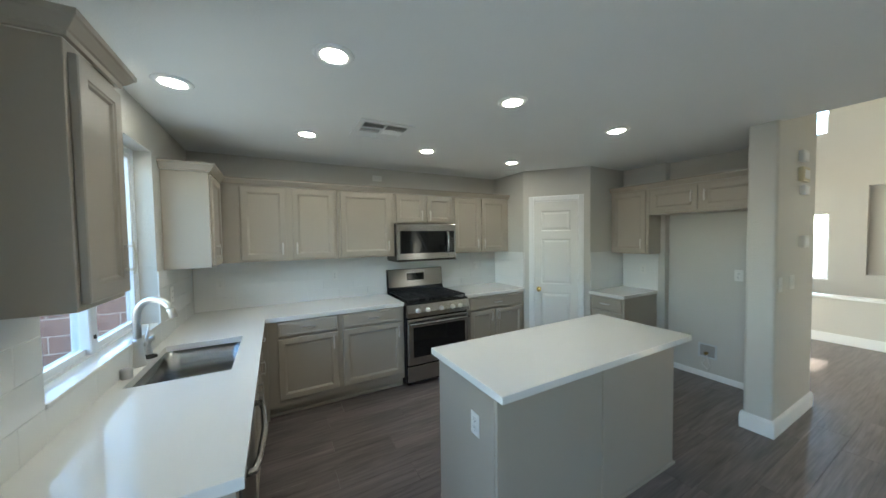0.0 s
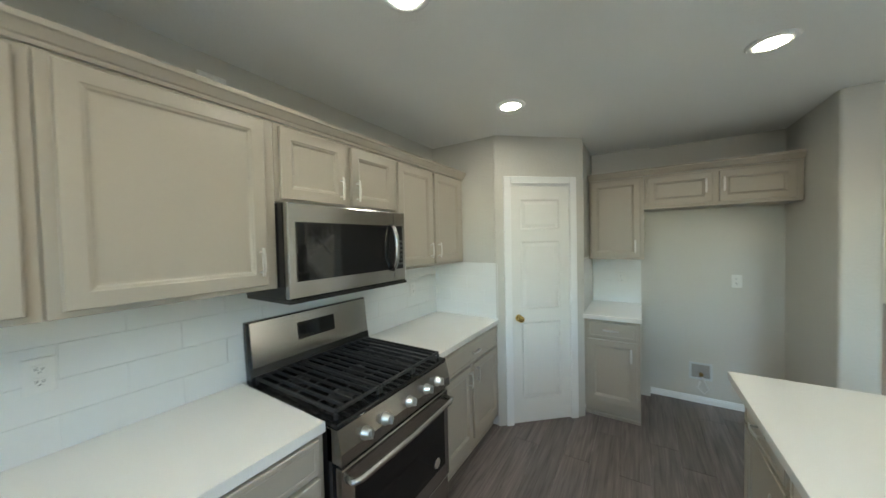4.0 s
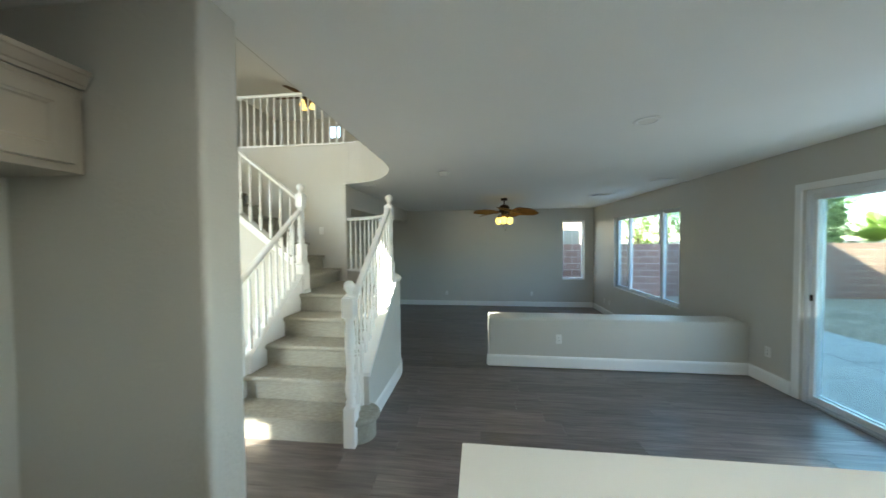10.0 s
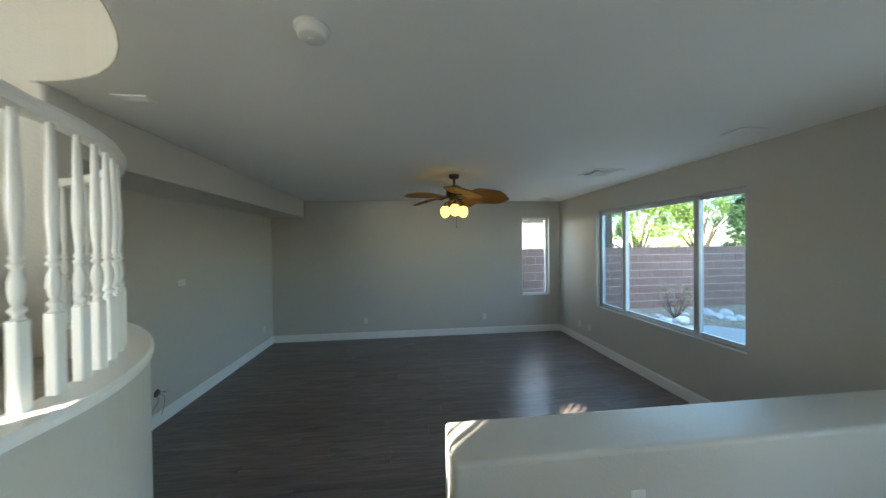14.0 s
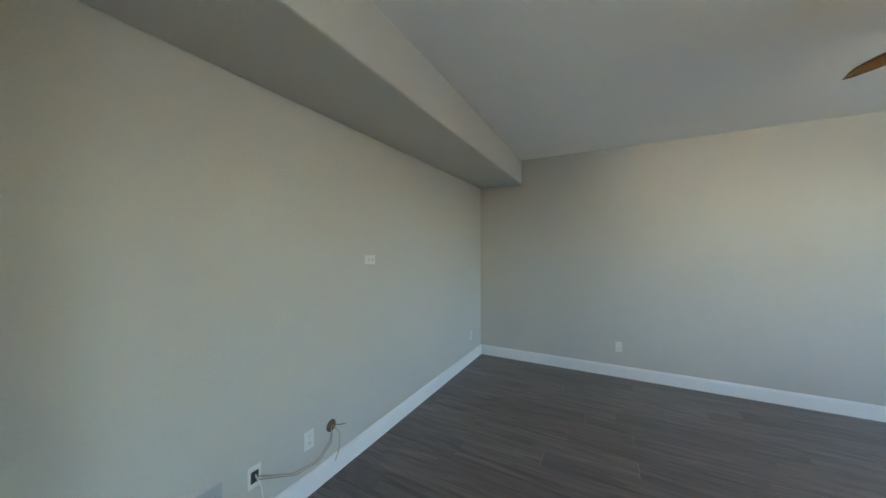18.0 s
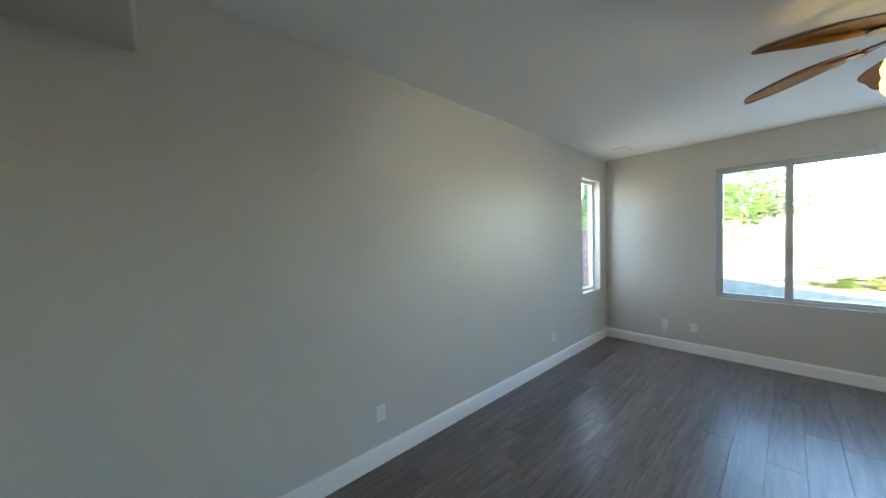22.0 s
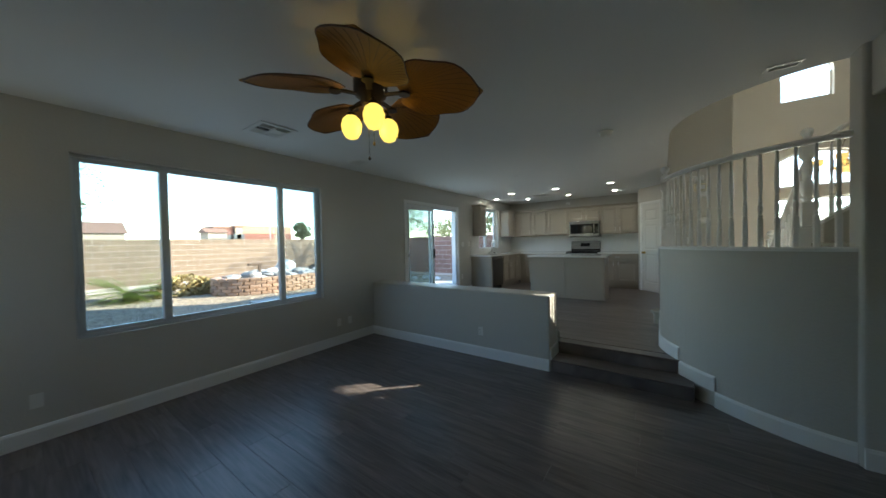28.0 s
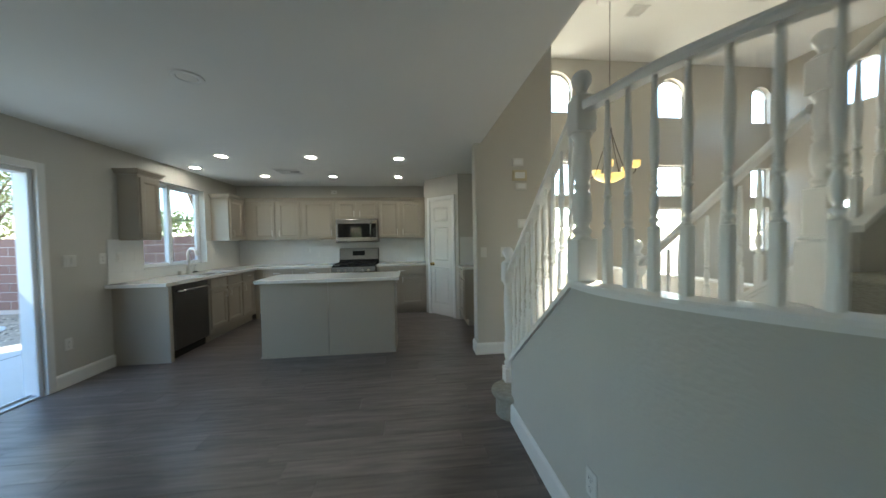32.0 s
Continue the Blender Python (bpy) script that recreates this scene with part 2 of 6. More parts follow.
SUNLITBLOCK = material("sunlit_block", (0.26, 0.185, 0.13), 0.9, grain=0.10, scale=40, bump=0.6, bump_scale=70, blotch=0.06, random_tone=0.10, island_tone=0.10)
MORTAR = material("block_mortar", (0.60, 0.52, 0.47), 0.95, grain=0.1, scale=60)
STONE = material("grey_rock", (0.42, 0.40, 0.38), 0.9, grain=0.25, scale=14, bump=1.0, bump_scale=25, blotch=0.2, random_tone=0.2)
STUCCO = material("tan_stucco", (0.45, 0.36, 0.28), 0.95, bump=0.6, bump_scale=80, blotch=0.05)
ORANGEWALL = material("orange_stucco", (0.46, 0.26, 0.17), 0.95, bump=0.5, bump_scale=80, blotch=0.05)
REDWALL = material("red_stucco", (0.23, 0.10, 0.075), 0.95, bump=0.5, bump_scale=80, blotch=0.05)
ROOFTILE = material("roof_tile", (0.30, 0.17, 0.12), 0.9, grain=0.2, scale=9)
FOLIAGE = leafy("green_leaves", (0.21, 0.30, 0.055), 0.6, island_tone=0.5, blotch=0.2)
OLIVE = leafy("olive_leaves", (0.17, 0.19, 0.085), 0.65, island_tone=0.45, blotch=0.2)
DRYLEAF = material("dry_shrub", (0.40, 0.30, 0.13), 0.8, island_tone=0.4)
PALMGREEN = leafy("palm_leaves", (0.28, 0.36, 0.075), 0.5, island_tone=0.35)
CYPRESS = material("cypress_leaves", (0.045, 0.085, 0.03), 0.7, island_tone=0.4, blotch=0.2)
BARK = material("bark", (0.13, 0.09, 0.065), 0.9, grain=0.4, scale=20, bump=0.8, bump_scale=30)


# ---------------------------------------------------------------- mesh helpers
def bx(bm, x0, y0, z0, x1, y1, z1, bevel=0.0, seg=1):
    """Adds a box by its two corners, with bevelled edges if asked."""
    vs = [bm.verts.new((x, y, z)) for x in (x0, x1) for y in (y0, y1) for z in (z0, z1)]
    fs = [bm.faces.new([vs[i] for i in q]) for q in ((0, 1, 3, 2), (4, 6, 7, 5), (0, 4, 5, 1), (2, 3, 7, 6), (0, 2, 6, 4), (1, 5, 7, 3))]
    if bevel:
        edges = list({e for f in fs for e in f.edges})
        bmesh.ops.bevel(bm, geom=edges, offset=bevel, segments=seg, affect="EDGES", profile=0.5)
    return bm


def B(*boxes, bevel=0.0, seg=1):
    bm = bmesh.new()
    for b in boxes:
        bx(bm, *b, bevel=bevel, seg=seg)
    return bm


def prism(bm, pts, lift):
    """Extrudes the polygon pts by the vector lift."""
    lift = Vector(lift)
    a = [bm.verts.new(p) for p in pts]
    b = [bm.verts.new(Vector(p) + lift) for p in pts]
    bm.faces.new(a[::-1]), bm.faces.new(b)
    for i in range(len(pts)):
        j = (i + 1) % len(pts)
        bm.faces.new((a[i], a[j], b[j], b[i]))
    return bm


def lathe(bm, profile, n=12, at=(0, 0, 0), m=None):
    """Turns the (radius, height) profile round the z axis."""
    rings = []
    for r, z in profile:
        ring = []
        for i in range(n):
            a = 2 * math.pi * i / n
            p = Vector((r * math.cos(a), r * math.sin(a), z))
            p = (m @ p if m else p) + Vector(at)
            ring.append(bm.verts.new(p))
        rings.append(ring)
    for a, b in zip(rings, rings[1:]):
        for i in range(n):
            j = (i + 1) % n
            f = bm.faces.new((a[i], a[j], b[j], b[i]))
            f.smooth = True
    bm.faces.new(rings[0][::-1]), bm.faces.new(rings[-1])
    return bm


def tube(bm, pts, r, n=8, radii=None):
    """A round tube along the points."""
    pts = [Vector(p) for p in pts]
    rings, side = [], None
    for i, p in enumerate(pts):
        d = (pts[min(i + 1, len(pts) - 1)] - pts[max(i - 1, 0)]).normalized()
        if side is None:
            side = d.orthogonal().normalized()
        side = (side - d * side.dot(d)).normalized()
        up = d.cross(side)
        rr = radii[i] if radii else r
        rings.append([bm.verts.new(p + rr * (math.cos(2 * math.pi * k / n) * side + math.sin(2 * math.pi * k / n) * up)) for k in range(n)])
    for a, b in zip(rings, rings[1:]):
        for k in range(n):
            j = (k + 1) % n
            f = bm.faces.new((a[k], a[j], b[j], b[k]))
            f.smooth = True
    bm.faces.new(rings[0][::-1]), bm.faces.new(rings[-1])
    return bm


def sweep(bm, pts, section, closed=True):
    """Sweeps a cross-section of (across, up) points along a path that keeps z up."""
    pts = [Vector(p) for p in pts]
    rings = []
    for i, p in enumerate(pts):
        flat = [(b - a) for a, b in ((pts[max(i - 1, 0)], p), (p, pts[min(i + 1, len(pts) - 1)])) if (b - a).xy.length > 1e-6]
        sides = [Vector((d.y, -d.x, 0)).normalized() for d in flat]
        right = sides[0] if len(sides) == 1 else (sides[0] + sides[1]) / max(0.3, 1 + sides[0].dot(sides[1]))
        rings.append([bm.verts.new(p + right * u + Vector((0, 0, v))) for u, v in section])
    k = len(section)
    for a, b in zip(rings, rings[1:]):
        for i in range(k if closed else k - 1):
            j = (i + 1) % k
            bm.faces.new((a[i], a[j], b[j], b[i]))
    if closed:
        bm.faces.new(rings[0][::-1]), bm.faces.new(rings[-1])
    return bm


def rings_panel(bm, w, h, steps, ox=0.0, oz=0.0, y0=0.0):
    """A moulded panel facing -y: nested rectangles, each (inset, depth towards -y)."""
    prev = None
    for inset, depth in steps:
        c = [bm.verts.new((ox + x, y0 - depth, oz + z)) for x, z in ((inset, inset), (w - inset, inset), (w - inset, h - inset), (inset, h - inset))]
        if prev:
            for i in range(4):
                j = (i + 1) % 4
                bm.faces.new((prev[i], prev[j], c[j], c[i]))
        prev = c
    bm.faces.new(prev)
    return bm


def mesh_of(bm, name, mat):
    bmesh.ops.recalc_face_normals(bm, faces=bm.faces)
    me = bpy.data.meshes.new(name)
    bm.to_mesh(me)
    bm.free()
    me.materials.append(mat)
    return me


def part(name, bm, mat, parent, label=""):
    """One mesh object under a thing or under a part, in the thing's own coordinates."""
    ob = new(name, mesh_of(bm, name, mat))
    if parent:
        ob.parent = parent
    return tagged(ob, label)


def thing(name, label, category, group="", m=None, kind=""):
    ob = tagged(new(name), label, category, group, kind)
    ob.empty_display_size = 0.1
    if m:
        ob.matrix_basis = m
    return ob


def solid(name, bm, mat, label="", category="", kind="structure", group=""):
    """A top-level thing that is one mesh."""
    return tagged(part(name, bm, mat, None), label, category, group, kind)


def wall_x(bm, x0, x1, ya, yb, z0, z1, holes=()):
    """A wall in the yz plane between x0 and x1 with holes (ya, yb, za, zb, arch): arch True rounds the top."""
    return _wall(bm, ya, yb, z0, z1, holes, lambda u, z: (x0, u, z), (x1 - x0, 0, 0))


def wall_y(bm, y0, y1, xa, xb, z0, z1, holes=()):
    return _wall(bm, xa, xb, z0, z1, holes, lambda u, z: (u, y0, z), (0, y1 - y0, 0))


def arch_height(u, a, b, zb, rise):
    c, r = (a + b) / 2, (b - a) / 2
    return zb - rise + rise * math.sqrt(max(0.0, 1 - ((u - c) / r) ** 2))


def _wall(bm, ua, ub, z0, z1, holes, place, lift):
    cuts = {ua, ub}
    for a, b, za, zb, rise in holes:
        cuts |= {a, b}
        if rise:
            cuts |= {a + (b - a) * (1 - math.cos(math.pi * k / 16)) / 2 for k in range(17)}
    cuts = sorted(cuts)
    for a, b in zip(cuts, cuts[1:]):
        mid = (a + b) / 2
        low = (z0, z0)
        for ha, hb, za, zb, rise in sorted((h for h in holes if h[0] - 1e-6 < mid < h[1] + 1e-6), key=lambda h: h[2]):
            if za - low[0] > 1e-4:
                prism(bm, [place(a, low[0]), place(b, low[1]), place(b, za), place(a, za)], lift)
            low = (arch_height(a, ha, hb, zb, rise), arch_height(b, ha, hb, zb, rise)) if rise else (zb, zb)
        prism(bm, [place(a, low[0]), place(b, low[1]), place(b, z1), place(a, z1)], lift)
    bmesh.ops.remove_doubles(bm, verts=bm.verts[:], dist=0.0001)
    return bm


def baseboard(name, pts, h=0.135, t=0.016):
    """A white baseboard along the floor points, on the right-hand side of the line."""
    sec = [(0, 0), (t, 0), (t, h - 0.022), (t * 0.72, h - 0.012), (t * 0.5, h - 0.002), (0, h)]
    bm = bmesh.new()
    sweep(bm, pts, sec)
    return solid(name, bm, TRIM, "tall white painted wooden baseboard with a shaped top", "baseboard")


# ---------------------------------------------------------------- plan
CEIL, LOW, TALL = 2.44, -0.275, 5.25          # ceiling, sunken floor, two-storey ceiling
XW, YF, XR = -0.42, -6.32, 5.335              # window wall, far wall of the living room, its bulkhead wall
YK = 4.18                                     # range wall

# ---------------------------------------------------------------- structure
WIN_L = (-5.03, -2.69, 0.48, 2.075, 0)
SLIDE = (-0.86, 0.955, -0.02, 2.03, 0)
WIN_K = (2.035, 3.225, 1.03, 2.19, 0)
WIN_N = (-0.19, 0.40, 0.49, 2.10, 0)
bm = bmesh.new()
wall_x(bm, XW - 0.16, XW, YF - 0.16, YK + 0.16, LOW - 0.3, CEIL, [WIN_L, SLIDE, WIN_K])
solid("wall_west", bm, PAINT, "greige painted textured wall with windows and patio door", "wall")
bm = bmesh.new()
wall_y(bm, YF - 0.16, YF, XW, XR + 0.16, LOW - 0.3, CEIL, [WIN_N])
solid("wall_south", bm, PAINT, "greige painted textured living room wall", "wall")
solid("wall_living_east", B((XR, YF, LOW - 0.3, XR + 0.16, -2.19, CEIL)), PAINT, "greige painted textured living room wall", "wall")
bm = B((4.735, YF, 2.11, XR, -2.19, CEIL - 0.002), bevel=0.012, seg=2)
for v in bm.verts:                            # it widens a little towards the stairs
    q = (v.co.y - YF) / (-2.19 - YF)
    if v.co.x < 5:
        v.co.x -= 0.035 * q
    if v.co.z < 2.3:
        v.co.z -= 0.015 * q
solid("bulkhead", bm, PAINT, "greige painted dropped bulkhead along the ceiling", "bulkhead")
solid("wall_stair", B((4.67, -2.19, LOW - 0.3, 11.6, -2.0, 3.05), bevel=0.02, seg=3), PAINT, "greige painted wall behind the upper stair flight", "wall")
solid("wall_north", B((XW, YK, -0.3, 4.45, YK + 0.16, CEIL)), PAINT, "greige painted kitchen wall above the range", "wall")
solid("wall_fridge", B((4.45, 1.52, -0.3, 4.56, 4.40, CEIL + 0.3)), PAINT, "greige painted refrigerator alcove wall", "wall")
solid("wall_pillar", B((3.63, 1.345, -0.3, 4.56, 1.52, TALL - 0.002), bevel=0.02, seg=3), PAINT, "greige painted stub wall with rounded corners beside the alcove", "wall")
solid("wall_upper_west", B((3.58, -6.4, CEIL + 0.3, 3.70, 1.40, TALL)), PAINT, "pale painted upper wall over the kitchen", "wall")
# unseen upper storey and roofs, sized so their shadow edge crosses the yard
solid("wall_upper_storey", B((XW - 0.16, YF - 0.16, CEIL + 0.3, XW, 2.4, 5.5), (XW, YF - 0.16, CEIL + 0.3, 3.58, YF, 5.5), (XW, 2.24, CEIL + 0.3, 3.58, 2.4, 5.5)), STUCCO, "tan stucco upper storey over the living room", "wall")
bm = bmesh.new()
prism(bm, [(XW - 0.6, YF - 0.6, 5.5), (3.58, YF - 0.6, 5.5), (3.58, YF - 0.6, 7.1)], (0, 9.3, 0))
solid("roof_upper_storey", bm, ROOFTILE, "brown tiled roof over the upper storey", "roof")
solid("roof_low", B((XW - 0.16, 2.4, CEIL + 0.3, 3.58, 4.26, CEIL + 0.5)), ROOFTILE, "brown tiled roof over the kitchen", "roof")
solid("wall_foyer_west", B((4.45, 1.52, CEIL + 0.3, 4.56, 4.40, TALL)), PAINT, "tall cream painted foyer wall", "wall")
solid("wall_chase", B((4.36, 2.462, -0.3, 4.45, 2.97, CEIL)), PAINT, "greige painted boxed chase behind the alcove cabinets", "wall")
solid("wall_pantry_side", B((3.165, 3.545, -0.3, 3.265, YK, CEIL)), PAINT, "greige painted pantry side wall", "wall")
solid("wall_pantry_end", B((3.665, 2.975, -0.3, 4.45, 3.07, CEIL)), PAINT, "greige painted pantry end wall", "wall")

# diagonal pantry wall with the door opening, in its own frame: x along the wall, -y out of it
PA, PB = Vector((3.165, 3.545, 0)), Vector((3.665, 2.975, 0))
PLEN = (PB - PA).length
PANTRY = Matrix.Translation(PA) @ Matrix.Rotation(math.atan2(PB.y - PA.y, PB.x - PA.x), 4, "Z")
D0, D1 = (PLEN - 0.53) / 2, (PLEN + 0.53) / 2
bm = B((-0.02, 0, -0.3, D0, 0.1, CEIL), (D1, 0, -0.3, PLEN + 0.02, 0.1, CEIL), (D0, 0, 2.04, D1, 0.1, CEIL))
bm.transform(PANTRY)
solid("wall_pantry", bm, PAINT, "greige painted diagonal pantry wall", "wall")

# slabs under the planks
bm = B((XW - 0.1, -1.42, -0.3, 4.6, YK + 0.1, -0.012), (4.6, -2.0, -0.3, 11.6, 4.5, -0.004))
FLOOR_K = solid("floor_kitchen", bm, PLANK, "grey-brown wood-look vinyl plank floor", "floor")
FLOOR_L = solid("floor_living", B((XW - 0.1, YF - 0.1, LOW - 0.3, XR + 0.1, -1.46, LOW - 0.012)), PLANK, "grey-brown wood-look vinyl plank floor", "floor")

# ceiling with its curved edge over the stairwell
CURVE_C = [(3.70, 1.40), (3.70, -0.75)] + [(4.72 - 1.02 * math.cos(a), -0.80 - 1.19 * math.sin(a)) for a in [math.pi / 2 * k / 14 for k in range(1, 15)]]
bm = bmesh.new()
outline = [(XW - 0.1, YF - 0.1), (XW - 0.1, YK + 0.1), (3.70, YK + 0.1)] + CURVE_C + [(4.74, -2.02), (XR + 0.1, -2.02), (XR + 0.1, YF - 0.1)]
prism(bm, [(x, y, CEIL) for x, y in outline], (0, 0, 0.3))
bx(bm, 3.70, 1.40, CEIL, 4.45, YK + 0.1, CEIL + 0.3)
solid("ceiling", bm, CEILING, "white textured ceiling with a curved edge at the stairwell", "ceiling")
bm = bmesh.new()
sweep(bm, [(x, y, 0) for x, y in CURVE_C], [(-0.006, CEIL + 0.001), (0.004, CEIL + 0.001), (0.004, 3.05), (-0.006, 3.05)])
solid("wall_stairwell_edge", bm, PAINT, "curved cream painted edge of the upper floor", "wall")
solid("floor_upper", B((4.75, -6.4, 2.75, 11.6, -2.04, 3.05)), CARPET, "beige carpeted upper hall floor", "floor")
bm = B((XR + 3.4, -6.4, 3.05, XR + 3.5, -2.19, TALL))
wall_y(bm, -6.5, -6.4, 3.70, 11.6, CEIL + 0.3, TALL, [(6.78, 7.14, 4.68, 5.02, 0)])
solid("wall_upper_hall", bm, PAINT, "cream painted upper hall wall", "wall")

# half wall and steps
solid("half_wall", B((XW, -1.755, LOW - 0.05, 2.56, -1.42, 0.60), bevel=0.022, seg=3), PAINT, "low greige half wall with rounded edges between dining and living room", "half wall")
for ya, yb, z in ((-1.45, -1.30, -0.002), (-1.75, -1.455, LOW / 2)):
    st = thing("floor_step", "grey-brown vinyl plank step down to the living room", "step", "steps to the living room", kind="structure")
    part("tread", B((2.565, ya, z - 0.02, 3.86, yb, z), bevel=0.006, seg=2), PLANK, st)
    part("riser", B((2.565, ya + 0.012, LOW - 0.05, 3.86, yb, z - 0.021)), PLANK, st)

# two-storey foyer
F1, FX = 4.40, 11.5
FOYER_HOLES = [(5.72, 6.48, 4.09, 4.98, 0.38), (5.66, 6.87, 2.27, 3.03, 0.30), (5.66, 6.87, 0.52, 2.04, 0),
               (8.50, 9.22, 4.03, 4.92, 0.36), (8.50, 9.22, 2.24, 2.96, 0), (8.50, 9.22, 0.35, 1.98, 0),
               (10.9, 11.4, 3.95, 4.80, 0.25), (10.9, 11.4, 2.20, 2.90, 0), (10.9, 11.4, 0.95, 1.98, 0)]
bm = bmesh.new()
wall_y(bm, F1, F1 + 0.16, 4.56, FX + 0.16, -0.3, TALL, FOYER_HOLES)
solid("wall_foyer_north", bm, PAINT, "tall cream painted foyer wall with arched windows", "wall")
EAST_HOLES = [(2.58, 3.4, 3.85, 4.66, 0.38), (2.52, 3.3, 0.49, 2.0, 0)]
bm = bmesh.new()
wall_x(bm, FX, FX + 0.16, -6.4, F1, -0.3, TALL, EAST_HOLES + [(1.1, 2.0, 0.65, 2.58, 0)])
solid("wall_foyer_east", bm, PAINT, "tall cream painted front wall with windows and a niche", "wall")
solid("niche_back", B((FX + 0.17, 1.05, 0.5, FX + 0.22, 2.2, 2.6)), PAINT, "cream painted back of a wall niche", "wall")
solid("ceiling_foyer", B((3.58, -6.5, TALL, 11.7, 4.6, TALL + 0.2)), CEILING, "white two-storey foyer ceiling", "ceiling")
hw = thing("half_wall", "low cream painted half wall with a white cap in the foyer", "half wall", kind="structure")
part("wall_body", B((7.3, 0.2, 0, 7.45, 4.40, 0.64)), PAINT, hw)
part("cap", B((7.27, 0.17, 0.64, 7.48, 4.40, 0.675), bevel=0.008, seg=2), TRIM, hw, "white painted cap")
part("baseboard", B((7.284, 0.2, 0, 7.299, 4.40, 0.135)), TRIM, hw, "white baseboard")

# curved landing wall and the wall under the lower flight


def bow(inset, n):
    """The landing's bowed outline in plan, moved inwards by inset."""
    a, b = 1.15 - inset, 1.15 - inset
    return [(4.75 - a * max(0.0, math.cos(q)) ** 1.25, -1.0 - b * max(0.0, math.sin(q)) ** 1.25) for q in [math.pi / 2 * k / n for k in range(n + 1)]]


CURVE_W = [(3.60, -0.85)] + [p for p in bow(0.0, 26) if p[0] < 4.675]
bm = bmesh.new()
sweep(bm, [(x, y, 0) for x, y in CURVE_W], [(0, LOW - 0.05), (-0.11, LOW - 0.05), (-0.11, 1.12), (0, 1.12)])
prism(bm, [(3.60, -0.85, LOW - 0.05), (3.60, 0.02, LOW - 0.05), (3.60, 0.02, 0.44), (3.60, -0.85, 1.12)], (0.11, 0, 0))
for f in bm.faces:
    f.smooth = False
solid("wall_landing", bm, PAINT, "curved greige painted wall below the stair landing", "wall")
bm = bmesh.new()
sweep(bm, [(x, y, 0) for x, y in CURVE_W], [(0.014, 1.12), (-0.124, 1.12), (-0.124, 1.138), (-0.115, 1.15), (0.005, 1.15), (0.014, 1.138)])
prism(bm, [(3.586, -0.85, 1.12), (3.586, 0.03, 0.44), (3.586, 0.03, 0.47), (3.586, -0.85, 1.15)], (0.138, 0, 0))
solid("trim_landing_cap", bm, TRIM, "white painted cap on the curved stair wall", "trim")

# baseboards
baseboard("baseboard_living", [(2.55, -1.755, LOW), (XW, -1.755, LOW), (XW, YF, LOW), (XR, YF, LOW), (XR, -2.19, LOW), (4.68, -2.19, LOW)][::-1])
baseboard("baseboard_half_wall", [(XW, -1.42, 0), (2.56, -1.42, 0)][::-1])
baseboard("baseboard_half_wall_end", [(2.56, -1.42, 0), (2.56, -1.46, 0)][::-1])
baseboard("baseboard_west", [(XW, -1.42, 0), (XW, -0.93, 0)])
baseboard("baseboard_west", [(XW, 1.025, 0), (XW, 1.60, 0)])
baseboard("baseboard_alcove", [(4.45, 2.46, 0), (4.45, 1.52, 0), (3.65, 1.52, 0)], 0.062, 0.012)
baseboard("baseboard_pillar", [(3.65, 1.52, 0), (3.63, 1.52, 0), (3.63, 1.345, 0), (4.56, 1.345, 0), (4.56, 4.40, 0), (7.3, 4.40, 0)])
baseboard("baseboard_step", [(2.56, -1.755, LOW / 2), (2.56, -1.45, LOW / 2)])
bm = bmesh.new()
SEC = [(0, 0), (0.016, 0), (0.016, 0.115), (0.011, 0.125), (0.007, 0.134), (0, 0.135)]
low = [p for p in CURVE_W if p[1] <= -1.74]
mid = [p for p in CURVE_W if -1.80 <= p[1] <= -1.40]
up = [(3.60, 0.0)] + [p for p in CURVE_W if p[1] >= -1.46]
for pts, z in ((low, LOW), (mid, LOW / 2), (up, 0.0)):
    sweep(bm, [(x, y, z) for x, y in pts], SEC)
solid("baseboard_curved", bm, TRIM, "white baseboard bent round the curved stair wall", "baseboard")


# ---------------------------------------------------------------- windows and doors
def window_x(name, label, hole, x_out, panes, frame_mat, sill=None, tints=None):
    """A window in the west wall: outer frame, mullions at the pane borders, and each pane."""
    ya, yb, za, zb, _ = hole
    w = thing(name, label, "window", kind="structure")
    t, x0, x1 = 0.032, x_out, x_out + 0.06
    part("window_frame", B((x0, ya, za, x1, yb, za + t), (x0, ya, zb - t, x1, yb, zb), (x0, ya, za + t, x1, ya + t, zb - t), (x0, yb - t, za + t, x1, yb, zb - t), bevel=0.004), frame_mat, w)
    ys = [ya + t] + panes + [yb - t]
    for k, y in enumerate(panes):
        part("mullion", B((x0 + 0.004, y - 0.034, za + t, x1 + 0.012, y + 0.034, zb - t), bevel=0.006), frame_mat, w)
    for k, (a, b) in enumerate(zip(ys, ys[1:])):
        sash = B((x0 + 0.012, a, za + t, x1 - 0.008, b, za + t + 0.03), (x0 + 0.012, a, zb - t - 0.03, x1 - 0.008, b, zb - t),
                 (x0 + 0.012, a, za + t + 0.03, x1 - 0.008, a + 0.03, zb - t - 0.03), (x0 + 0.012, b - 0.03, za + t + 0.03, x1 - 0.008, b, zb - t - 0.03))
        s = part("sash", sash, frame_mat, w)
        p = part("pane", B((x0 + 0.028, a + 0.03, za + t + 0.03, x0 + 0.032, b - 0.03, zb - t - 0.03)), (tints or {}).get(k, GLASS), s)
        p.visible_shadow = False
    return w


